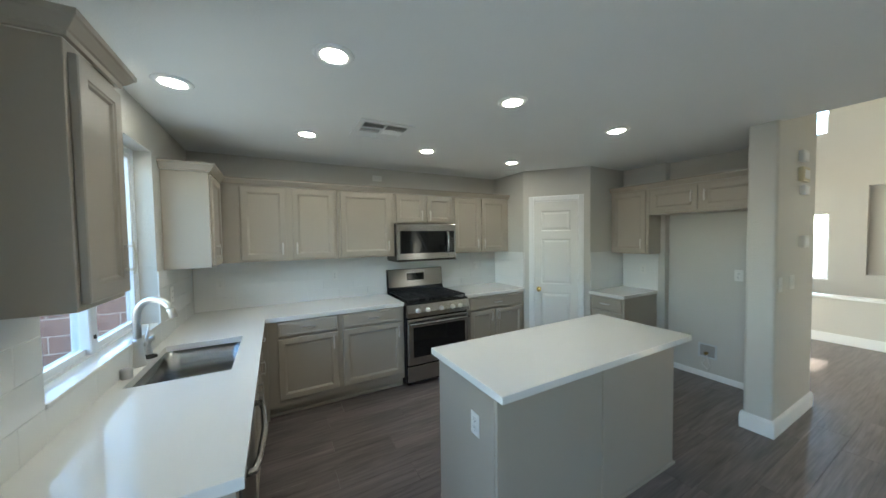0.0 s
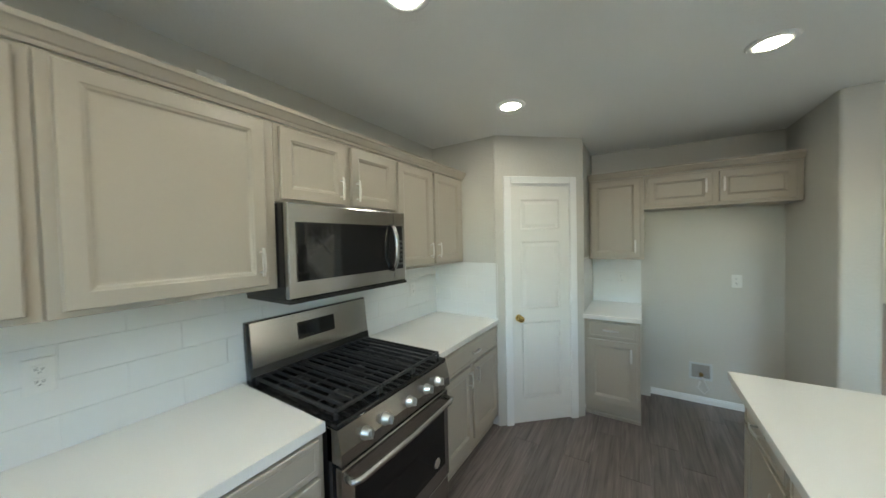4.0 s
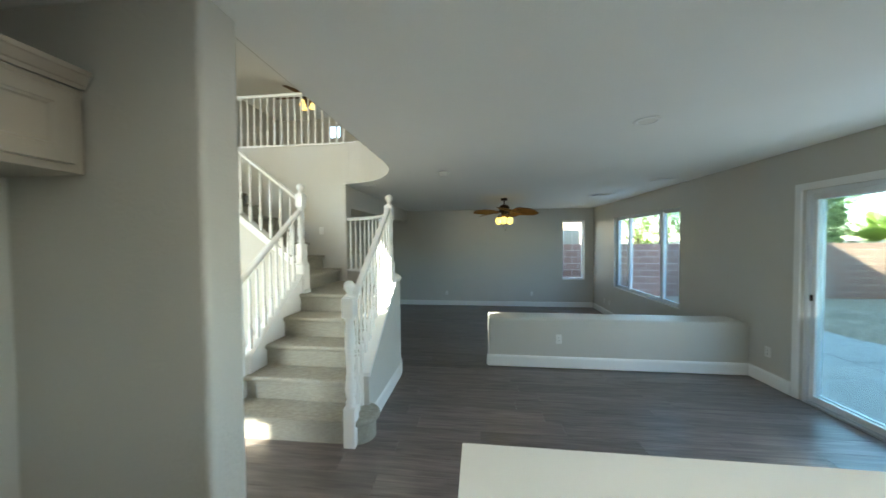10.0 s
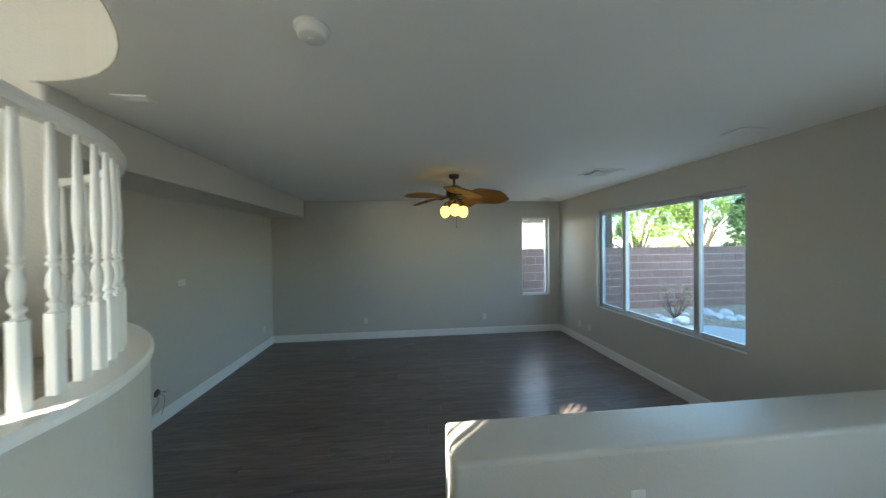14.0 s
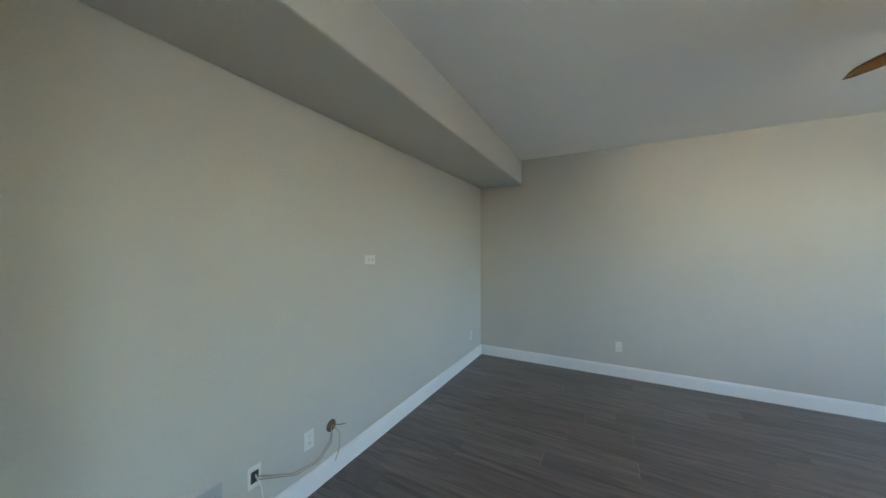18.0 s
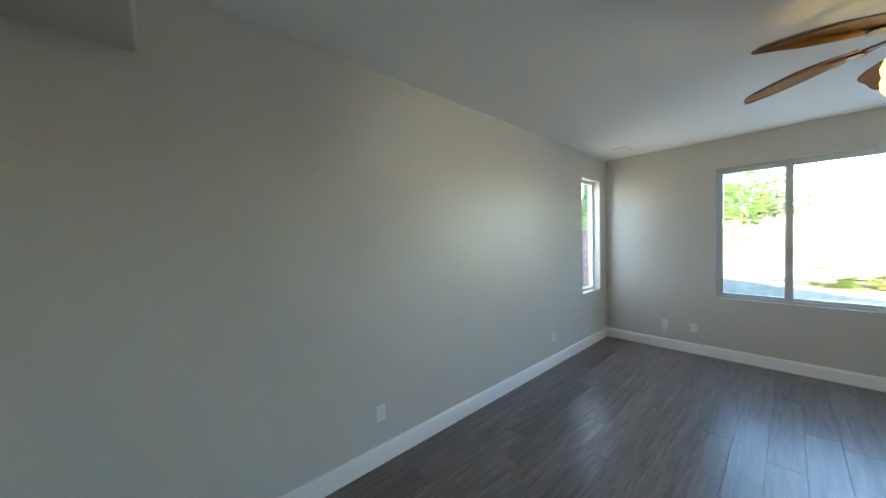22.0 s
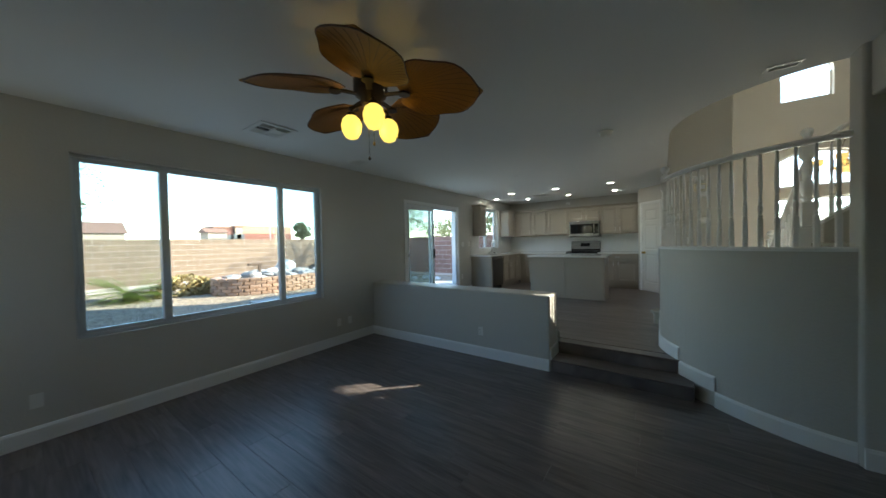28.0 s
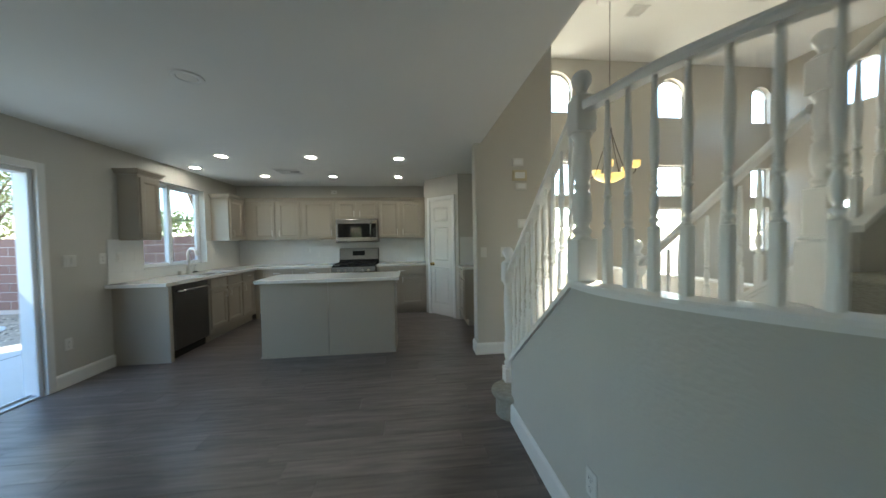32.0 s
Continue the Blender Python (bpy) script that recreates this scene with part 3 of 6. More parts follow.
window_x("window_1", "wide three-pane sliding window with grey aluminium frame", WIN_L, XW - 0.115, [-4.42, -3.25], ALU, tints={0: SCREENED, 2: SCREENED})
window_x("window_2", "two-pane sliding kitchen window with white vinyl frame", WIN_K, XW - 0.15, [2.60], VINYL)
part("latch", B((XW - 0.078, 2.588, 1.13, XW - 0.07, 2.60, 1.15), bevel=0.002), SLOT, bpy.data.objects["window_2"], "small dark window latch")
part("latch", B((XW - 0.078, -4.45, 0.62, XW - 0.06, -4.42, 0.68), bevel=0.004), SLOT, bpy.data.objects["window_1"], "small dark window latch")
# narrow window in the far wall
w = thing("window_3", "narrow single-pane window with white vinyl frame", "window", kind="structure")
xa, xb, za, zb, _ = WIN_N
y0 = YF - 0.15
part("window_frame", B((xa, y0, za, xb, y0 + 0.06, za + 0.04), (xa, y0, zb - 0.04, xb, y0 + 0.06, zb), (xa, y0, za + 0.04, xa + 0.04, y0 + 0.06, zb - 0.04), (xb - 0.04, y0, za + 0.04, xb, y0 + 0.06, zb - 0.04), bevel=0.004), VINYL, w)
part("pane", B((xa + 0.04, y0 + 0.028, za + 0.04, xb - 0.04, y0 + 0.032, zb - 0.04)), GLASS, w).visible_shadow = False
# foyer windows: frame bars and panes
for k, (a, b, za, zb, rise) in enumerate(FOYER_HOLES):
    w = thing("foyer_window", "bright foyer window with white vinyl frame" + (" and arched head" if rise else ""), "window", "foyer windows", kind="structure")
    bm = B((a, F1 + 0.09, za, a + 0.04, F1 + 0.13, zb - rise), (b - 0.04, F1 + 0.09, za, b, F1 + 0.13, zb - rise), (a + 0.04, F1 + 0.09, za, b - 0.04, F1 + 0.13, za + 0.04))
    if rise:
        n = 14
        for i in range(n):
            u0, u1 = a + (b - a) * i / n, a + (b - a) * (i + 1) / n
            za0, za1 = arch_height(u0, a, b, zb, rise), arch_height(u1, a, b, zb, rise)
            prism(bm, [(u0, F1 + 0.09, za0 - 0.045), (u1, F1 + 0.09, za1 - 0.045), (u1, F1 + 0.09, za1), (u0, F1 + 0.09, za0)], (0, 0.04, 0))
    else:
        bx(bm, a + 0.04, F1 + 0.09, zb - 0.04, b - 0.04, F1 + 0.13, zb)
    part("window_frame", bm, VINYL, w)
    if zb - za > 1.3 and b - a > 1:
        part("mullion", B(((a + b) / 2 - 0.02, F1 + 0.09, za + 0.04, (a + b) / 2 + 0.02, F1 + 0.13, zb - 0.04)), VINYL, w)
for a, b, za, zb, rise in EAST_HOLES:
    w = thing("foyer_window", "bright front window with white vinyl frame", "window", "foyer windows", kind="structure")
    part("window_frame", B((FX + 0.09, a, za, FX + 0.13, a + 0.04, zb - rise), (FX + 0.09, b - 0.04, za, FX + 0.13, b, zb - rise), (FX + 0.09, a + 0.04, za, FX + 0.13, b - 0.04, za + 0.04)), VINYL, w)

# sliding patio door
d = thing("door_1", "sliding glass patio door in white frame, slid open", "door", kind="structure")
ya, yb, _, zb, _ = SLIDE
part("frame", B((XW - 0.14, ya, -0.02, XW - 0.02, ya + 0.04, zb), (XW - 0.14, yb - 0.04, -0.02, XW - 0.02, yb, zb), (XW - 0.14, ya + 0.04, zb - 0.04, XW - 0.02, yb - 0.04, zb), bevel=0.004), VINYL, d)
part("track", B((XW - 0.15, ya + 0.04, -0.02, XW - 0.01, yb - 0.04, 0.012), (XW - 0.09, ya + 0.04, 0.012, XW - 0.082, yb - 0.04, 0.03)), ALU, d, "grey aluminium floor track")
for k, (a, b, x, tint) in enumerate(((ya + 0.06, 0.06, XW - 0.065, TINTED), (ya + 0.04, 0.03, XW - 0.125, TINTED))):
    s = part("sash", B((x, a, 0.03, x + 0.04, b, 0.085), (x, a, zb - 0.095, x + 0.04, b, zb - 0.04), (x, a, 0.085, x + 0.04, a + 0.042, zb - 0.095), (x, b - 0.05, 0.085, x + 0.04, b, zb - 0.095), bevel=0.004), VINYL, d)
    p = part("pane", B((x + 0.018, a + 0.042, 0.085, x + 0.023, b - 0.05, zb - 0.095)), tint, s)
    p.visible_shadow = False
part("handle", B((XW - 0.024, 0.01, 0.92, XW + 0.01, 0.05, 1.12), bevel=0.008, seg=2), BLACK, d, "black pull handle")
part("latch", B((XW - 0.024, ya + 0.06, 0.98, XW - 0.012, ya + 0.085, 1.04), bevel=0.004), BLACK, d)
part("casing", B((XW + 0.001, ya - 0.065, 0, XW + 0.018, ya, zb + 0.065), (XW + 0.001, yb, 0, XW + 0.018, yb + 0.065, zb + 0.065), (XW + 0.001, ya, zb, XW + 0.018, yb, zb + 0.065), bevel=0.005, seg=2), TRIM, d, "white painted casing")


# six-panel pantry door
def panel_door(w, h):
    """Leaf with proud stiles and rails and six raised fields, facing -y, from z 0."""
    bm = B((0, 0, 0, w, 0.034, h))
    st, mid = 0.085, 0.075
    rails = [(0, 0.20), (0.86, 0.11), (1.55, 0.10), (h - 0.115, 0.115)]
    pw = (w - 2 * st)
    for x0, x1 in ((0, st), (w - st, w)):
        bx(bm, x0, -0.009, 0, x1, 0.0, h)
    for z, t in rails:
        bx(bm, st, -0.009, z, w - st, 0.0, z + t)
    edges = [(rails[i][0] + rails[i][1], rails[i + 1][0]) for i in range(3)]
    for z0, z1 in edges:
        rings_panel(bm, pw, z1 - z0, [(0.0, 0.009), (0.012, 0.0), (0.020, 0.001), (0.045, 0.008), (0.05, 0.008)], st, z0, 0.0)
    return bm


d = thing("door_2", "white three-panel pantry door with polished brass knob, shut", "door", m=PANTRY, kind="structure")
part("door_leaf", panel_door(0.522, 2.02), DOORWHITE, d).location = (D0 + 0.004, 0.012, 0.008)
bm = bmesh.new()
rot = Matrix.Rotation(math.pi / 2, 4, "X")
lathe(bm, [(0.030, 0), (0.030, 0.006), (0.012, 0.010), (0.010, 0.030), (0.020, 0.036), (0.028, 0.048), (0.027, 0.060), (0.016, 0.068), (0.004, 0.069)], 16, (D0 + 0.06, 0.004, 0.91), rot)
part("door_knob", bm, BRASS, d, "polished brass knob")
for z in (0.25, 1.02, 1.80):
    bm = bmesh.new()
    lathe(bm, [(0.007, 0), (0.007, 0.09)], 8, (D1 - 0.002, -0.008, z))
    part("hinge", bm, TRIM, d)
c = 0.062
part("casing", B((D0 - c, -0.018, 0, D0, -0.001, 2.04 + c), (D1, -0.018, 0, D1 + c, -0.001, 2.04 + c), (D0, -0.018, 2.04, D1, -0.001, 2.04 + c), bevel=0.005, seg=2), TRIM, d, "white door casing")
part("jamb", B((D0 - 0.001, 0, 0, D0 + 0.003, 0.1, 2.04), (D1 - 0.003, 0, 0, D1 + 0.001, 0.1, 2.04), (D0, 0, 2.03, D1, 0.1, 2.04)), TRIM, d)


# ---------------------------------------------------------------- kitchen cabinets
def pull(length=0.13, vertical=True):
    """A flat, slightly bowed strip pull on two posts, standing out towards -y, centred on the origin."""
    bm = bmesh.new()
    h, n = length / 2, 8
    for x in (-h * 0.72, h * 0.72):
        bx(bm, x - 0.004, -0.024, -0.004, x + 0.004, 0.0, 0.004)
    rings = []
    for k in range(n + 1):
        x = -h + length * k / n
        y, w = -0.022 - 0.007 * math.sin(math.pi * k / n), 0.0062 + 0.0018 * math.sin(math.pi * k / n)
        rings.append([bm.verts.new((x, y + dy, dz)) for dy, dz in ((0, -w), (-0.0035, -w * 0.7), (-0.0035, w * 0.7), (0, w))])
    for p, q in zip(rings, rings[1:]):
        for i in range(4):
            bm.faces.new((p[i], p[(i + 1) % 4], q[(i + 1) % 4], q[i]))
    bm.faces.new(rings[0][::-1]), bm.faces.new(rings[-1])
    if vertical:
        bm.transform(Matrix.Rotation(math.pi / 2, 4, "Y"))
    return bm


PROFILE = [(0.0, 0.0), (0.0, 0.017), (0.003, 0.020), (0.048, 0.020), (0.052, 0.017), (0.058, 0.015), (0.064, 0.009), (0.070, 0.008)]
PULL_V = mesh_of(pull(0.115, True), "handle", NICKEL)
PULL_H = mesh_of(pull(0.115, False), "handle", NICKEL)


def front(name, x0, z0, x1, z1, parent, handle=None, profile=PROFILE):
    """A moulded door or drawer front facing -y with its pull at handle (x, z, vertical)."""
    bm = bmesh.new()
    rings_panel(bm, x1 - x0, z1 - z0, profile, 0, 0, 0)
    ob = part(name, bm, CABINET, parent)
    ob.location = (x0, -0.001, z0)
    if handle:
        hx, hz, vert = handle
        hd = tagged(new("handle", PULL_V if vert else PULL_H), "satin nickel bar pull")
        hd.parent = ob
        hd.location = (hx - x0, -0.020, hz - z0)
    return ob


DRAWER = [(0.0, 0.0), (0.0, 0.016), (0.004, 0.020), (0.018, 0.020), (0.022, 0.017), (0.026, 0.018)]


def base_cabinet(m, label, w, d, fronts, toe=True, h=0.874, end=None, group="base cabinets"):
    """A base unit whose face stands in the plane y=0 and looks towards -y; fronts: (kind, x0, z0, x1, z1, handle)."""
    c = thing("base_cabinet", label, "cabinet", group, m)
    part("body", B((0, 0, 0.10 if toe else 0.0, w, d, h)), CABINET, c)
    if toe:
        part("toe_kick", B((0.0, 0.06, 0.0, w, d, 0.098)), CABINET, c)
        part("shoe_moulding", B((0.0, 0.045, 0.0, w, 0.059, 0.03), bevel=0.005), CABINET, c)
    for kind, *q in fronts:
        front("drawer_front" if kind == "drawer" else "door", *q[:4], c, q[4] if len(q) > 4 else None, DRAWER if kind == "drawer" else PROFILE)
    return c


def upper_cabinet(m, label, w, d, z0, z1, fronts, group="wall cabinets"):
    c = thing("wall_cabinet", label, "cabinet", group, m)
    part("body", B((0, 0, z0, w, d, z1), bevel=0.002), CABINET, c)
    for q in fronts:
        front("door", *q[:4], c, q[4] if len(q) > 4 else None)
    return c


def north(x):
    return pose(x, 3.875, 0)


# range wall
G = "painted greige wall cabinet with two framed doors, shut"
c = upper_cabinet(north(0.0), G, 0.862, 0.304, 1.39, 2.108, [(0.012, 1.41, 0.384, 2.092, (0.349, 1.51, True)), (0.44, 1.41, 0.833, 2.092, (0.475, 1.51, True))])
part("filler", B((-0.139, 0.002, 1.39, -0.001, 0.02, 2.108)), CABINET, c)
upper_cabinet(north(0.865), "painted greige wall cabinet with one wide framed door, shut", 0.622, 0.304, 1.39, 2.108, [(0.03, 1.41, 0.575, 2.092, (0.545, 1.51, True))])
upper_cabinet(north(1.489), "short painted greige wall cabinet above the microwave", 0.774, 0.304, 1.765, 2.108, [(0.02, 1.778, 0.368, 2.092, (0.336, 1.86, True)), (0.413, 1.778, 0.754, 2.092, (0.444, 1.86, True))])
upper_cabinet(north(2.265), G, 0.898, 0.304, 1.39, 2.108, [(0.018, 1.41, 0.40, 2.092, (0.364, 1.51, True)), (0.437, 1.41, 0.83, 2.092, (0.472, 1.51, True))])
# window wall: fronts look towards +x
WEST_M = Matrix.Rotation(math.pi / 2, 4, "Z")


def west(x, y):
    return Matrix.Translation((x, y, 0)) @ WEST_M


upper_cabinet(west(-0.14, 3.365), "painted greige wall cabinet at the corner beside the window", 0.506, 0.278, 1.393, 2.108, [(0.03, 1.413, 0.40, 2.088, (0.08, 1.513, True))])
upper_cabinet(west(-0.20, 1.72), "painted greige wall cabinet with crown at the end of the run", 0.305, 0.218, 1.40, 2.15, [(0.018, 1.42, 0.29, 2.12, (0.25, 1.54, True))])

BG = "painted greige base cabinet with drawers over framed doors"
c = base_cabinet(pose(0.20, 3.565, 0), BG, 1.262, 0.61, [("drawer", 0.08, 0.735, 0.585, 0.862, (0.33, 0.80, False)), ("drawer", 0.635, 0.735, 1.235, 0.862, (0.935, 0.80, False)),
             ("door", 0.08, 0.165, 0.585, 0.715, (0.545, 0.62, True)), ("door", 0.635, 0.165, 1.235, 0.715, (1.195, 0.62, True))])
part("filler", B((-0.059, 0.002, 0.0, -0.001, 0.02, 0.874)), CABINET, c)
base_cabinet(pose(2.252, 3.565, 0), BG, 0.91, 0.61, [("drawer", 0.045, 0.72, 0.86, 0.862, (0.45, 0.79, False)), ("door", 0.045, 0.165, 0.40, 0.70, (0.36, 0.62, True)), ("door", 0.43, 0.165, 0.86, 0.70, (0.47, 0.62, True))])
c = base_cabinet(west(0.14, 2.325), "painted greige sink base cabinet with two framed doors", 0.80, 0.558, [("drawer", 0.02, 0.735, 0.387, 0.862), ("drawer", 0.413, 0.735, 0.78, 0.862),
             ("door", 0.02, 0.165, 0.387, 0.715, (0.347, 0.62, True)), ("door", 0.413, 0.165, 0.78, 0.715, (0.453, 0.62, True))], h=0.60)
part("face_frame", B((0, 0, 0.60, 0.80, 0.02, 0.874)), CABINET, c)
base_cabinet(west(0.14, 3.128), "narrow painted greige base cabinet at the corner", 0.43, 0.558, [("drawer", 0.02, 0.735, 0.36, 0.862, (0.19, 0.80, False)), ("door", 0.02, 0.165, 0.36, 0.715, (0.06, 0.62, True))])
c = thing("end_panel", "painted greige cabinet end panel reaching the floor", "panel")
part("board", B((XW + 0.001, 1.60, 0, 0.16, 1.655, 0.874), bevel=0.003), CABINET, c)
# alcove: fronts look towards -x
EAST_M = Matrix.Rotation(-math.pi / 2, 4, "Z")


def east(x, y):
    return Matrix.Translation((x, y, 0)) @ EAST_M


upper_cabinet(east(4.10, 2.965), "painted greige wall cabinet with one tall framed door", 0.455, 0.255, 1.365, 2.12, [(0.02, 1.385, 0.425, 2.105, (0.385, 1.49, True))])
upper_cabinet(east(4.10, 2.508), "wide short painted greige cabinet above the refrigerator space", 0.985, 0.345, 1.82, 2.12, [(0.025, 1.848, 0.468, 2.095, (0.425, 1.985, True)), (0.512, 1.848, 0.945, 2.095, (0.538, 1.985, True))])
base_cabinet(east(3.70, 2.965), "narrow painted greige base cabinet beside the refrigerator space", 0.42, 0.655, [("drawer", 0.03, 0.72, 0.395, 0.855, (0.21, 0.79, False)), ("door", 0.03, 0.165, 0.395, 0.70, (0.355, 0.60, True))])

# crown mouldings
CROWN = [(0, 0), (0.012, 0), (0.016, 0.012), (0.022, 0.016), (0.040, 0.040), (0.046, 0.044), (0.048, 0.06), (0, 0.06)]


def crown(name, pts):
    bm = bmesh.new()
    sweep(bm, pts, CROWN)
    return solid(name, bm, CABINET, "painted greige crown moulding on the wall cabinets", "crown moulding", kind="")


crown("crown_moulding", [(XW, 3.365, 2.109), (-0.14, 3.365, 2.109), (-0.14, 3.875, 2.109), (3.165, 3.875, 2.109)])
crown("crown_moulding", [(XW, 1.72, 2.151), (-0.20, 1.72, 2.151), (-0.20, 2.03, 2.151), (XW, 2.03, 2.151)])
crown("crown_moulding", [(4.10, 2.97, 2.121), (4.10, 1.522, 2.121)])

# worktops
bm = bmesh.new()
SX0, SX1, SY0, SY1 = -0.36, 0.062, 2.44, 3.095
T0, T1 = 0.876, 0.914
for b in ((XW, 1.53, SX0, 3.545), (SX1, 1.53, 0.188, 3.545), (SX0, 1.53, SX1, SY0), (SX0, SY1, SX1, 3.545), (XW, 3.545, 1.462, YK)):
    bx(bm, b[0], b[1], T0, b[2], b[3], T1)
bmesh.ops.remove_doubles(bm, verts=bm.verts, dist=0.0005)
solid("worktop", bm, QUARTZ, "white quartz worktop in an L with an undermount sink cut-out", "worktop", kind="")
solid("worktop", B((2.252, 3.545, T0, 3.165, YK, T1), bevel=0.003), QUARTZ, "white quartz worktop beside the range", "worktop", kind="")
solid("worktop", B((3.66, 2.535, T0, 4.36, 2.97, T1), bevel=0.003), QUARTZ, "small white quartz worktop beside the refrigerator space", "worktop", kind="")
solid("window_sill", B((XW - 0.10, 2.036, 1.031, XW + 0.012, 3.224, 1.05), bevel=0.003), QUARTZ, "white quartz window sill above the sink", "sill", kind="structure")

# island: panelled back towards the dining side, doors towards the range
isl = thing("kitchen_island", "painted greige kitchen island with white quartz top", "island")
part("body", B((1.16, 1.60, 0.0, 2.66, 2.11, 0.874)), CABINET, isl)
for x0, x1 in ((1.145, 1.90), (1.905, 2.675)):
    part("back_panel", B((x0, 1.582, 0.0, x1, 1.599, 0.874), bevel=0.003), CABINET, isl)
for x0, x1 in ((1.143, 1.159), (2.661, 2.677)):
    part("side_panel", B((x0, 1.60, 0.0, x1, 2.14, 0.874), bevel=0.003), CABINET, isl)
part("shoe_moulding", B((1.135, 1.572, 0, 2.685, 1.581, 0.018), (1.135, 1.582, 0, 1.142, 2.13, 0.018), (2.678, 1.582, 0, 2.685, 2.13, 0.018)), CABINET, isl)
part("worktop", B((1.115, 1.505, 0.876, 2.735, 2.19, 0.914), bevel=0.003, seg=2), QUARTZ, isl, "white quartz top with square edges")
M = Matrix.Translation((2.66, 2.13, 0)) @ Matrix.Rotation(math.pi, 4, "Z")
for x0 in (0.02, 0.52, 1.01):
    for nm, z0, z1, hz, vert, prof in (("drawer_front", 0.735, 0.862, 0.80, False, DRAWER), ("door", 0.165, 0.715, 0.62, True, PROFILE)):
        ob = front(nm, x0, z0, x0 + 0.46, z1, isl, (x0 + (0.23 if not vert else 0.42), hz, vert), prof)
        ob.matrix_basis = M @ Matrix.Translation((x0, 0, z0))
part("face_frame", B((1.16, 2.111, 0.10, 2.66, 2.129, 0.874)), CABINET, isl)


# ---------------------------------------------------------------- sink and tap
def rounded_rect(x0, y0, x1, y1, r, n=5):
    pts = []
    for cx, cy, a0 in ((x1 - r, y1 - r, 0), (x0 + r, y1 - r, 90), (x0 + r, y0 + r, 180), (x1 - r, y0 + r, 270)):
        for k in range(n + 1):
            a = radians(a0 + 90 * k / n)
            pts.append((cx + r * math.cos(a), cy + r * math.sin(a)))
    return pts


def bowl(x0, y0, x1, y1, top, deep, r=0.05):
    bm = bmesh.new()
    rings = []
    for inset, z in ((-0.012, top), (0.0, top), (0.004, top - deep * 0.7), (0.012, top - deep * 0.93), (0.035, top - deep)):
        rings.append([bm.verts.new((x, y, z)) for x, y in rounded_rect(x0 + inset, y0 + inset, x1 - inset, y1 - inset, r)])
    for a, b in zip(rings, rings[1:]):
        for i in range(len(a)):
            j = (i + 1) % len(a)
            bm.faces.new((a[i], a[j], b[j], b[i])).smooth = True
    bm.faces.new(rings[-1])
    return bm


sink = thing("kitchen_sink", "stainless steel single-bowl undermount kitchen sink, empty", "sink")
part("bowl", bowl(SX0, SY0 - 0.01, SX1, SY1 + 0.01, 0.874, 0.23, 0.07), SINKSTEEL, sink)
for y in (0.5 * (SY0 + SY1),):
    bm = bmesh.new()
    lathe(bm, [(0.045, 0.645), (0.045, 0.649), (0.03, 0.650), (0.028, 0.646)], 18, (-0.145, y, 0))
    part("drain", bm, NICKEL, sink)
tap = thing("kitchen_tap", "brushed nickel gooseneck kitchen tap beside the sink", "tap", m=pose(-0.395, 2.765, 0.914, 0, 0, -25) @ Matrix.Scale(1.08, 4))
bm = bmesh.new()
lathe(bm, [(0.034, 0), (0.034, 0.008), (0.029, 0.015), (0.024, 0.05), (0.0205, 0.11), (0.022, 0.115), (0.022, 0.13), (0.0175, 0.14)], 18)
part("base", bm, NICKEL, tap)
bm = bmesh.new()
R = 0.088
pts = [(0, 0, 0.135), (0, 0, 0.25)] + [(R - R * math.cos(a), 0, 0.25 + R * math.sin(a)) for a in [math.pi * k / 14 for k in range(1, 13)]]
tube(bm, pts, 0.0165, 14)
part("spout", bm, NICKEL, tap)
end = Vector(pts[-1])
bm = bmesh.new()
lathe(bm, [(0.017, 0.0), (0.020, 0.004), (0.020, 0.012), (0.0175, 0.016), (0.021, 0.045), (0.019, 0.05)], 14, end, Matrix.Rotation(radians(160), 4, "Y"))
part("spray_head", bm, NICKEL, tap)
bm = bmesh.new()
lathe(bm, [(0.014, 0.0), (0.016, 0.01), (0.012, 0.02)], 12, (0.0, 0.022, 0.10), Matrix.Rotation(-math.pi / 2, 4, "X"))
tube(bm, [(0.0, 0.045, 0.10), (0.0, 0.052, 0.13), (0.0, 0.07, 0.19)], 0.006, 8, [0.009, 0.007, 0.005])
part("lever", bm, NICKEL, tap)
sp = thing("side_spray", "brushed nickel side spray on a black base", "spray", m=pose(-0.385, 2.895, 0.914))
bm = bmesh.new()
lathe(bm, [(0.036, 0), (0.034, 0.012), (0.018, 0.018), (0.014, 0.022)], 16)
part("base", bm, BLACK, sp, "black plastic base")
bm = bmesh.new()
lathe(bm, [(0.012, 0.02), (0.016, 0.03), (0.013, 0.05), (0.011, 0.09), (0.014, 0.10)], 14)
tube(bm, [(0, 0, 0.095), (0.012, 0, 0.112), (0.030, 0, 0.116)], 0.014, 10)
part("spray_body", bm, NICKEL, sp)
ag = thing("air_gap", "brushed nickel air gap cap on the worktop", "air gap", m=pose(-0.388, 2.585, 0.914))
bm = bmesh.new()
lathe(bm, [(0.024, 0), (0.024, 0.045), (0.022, 0.05), (0.004, 0.052)], 16)
part("cap", bm, NICKEL, ag)

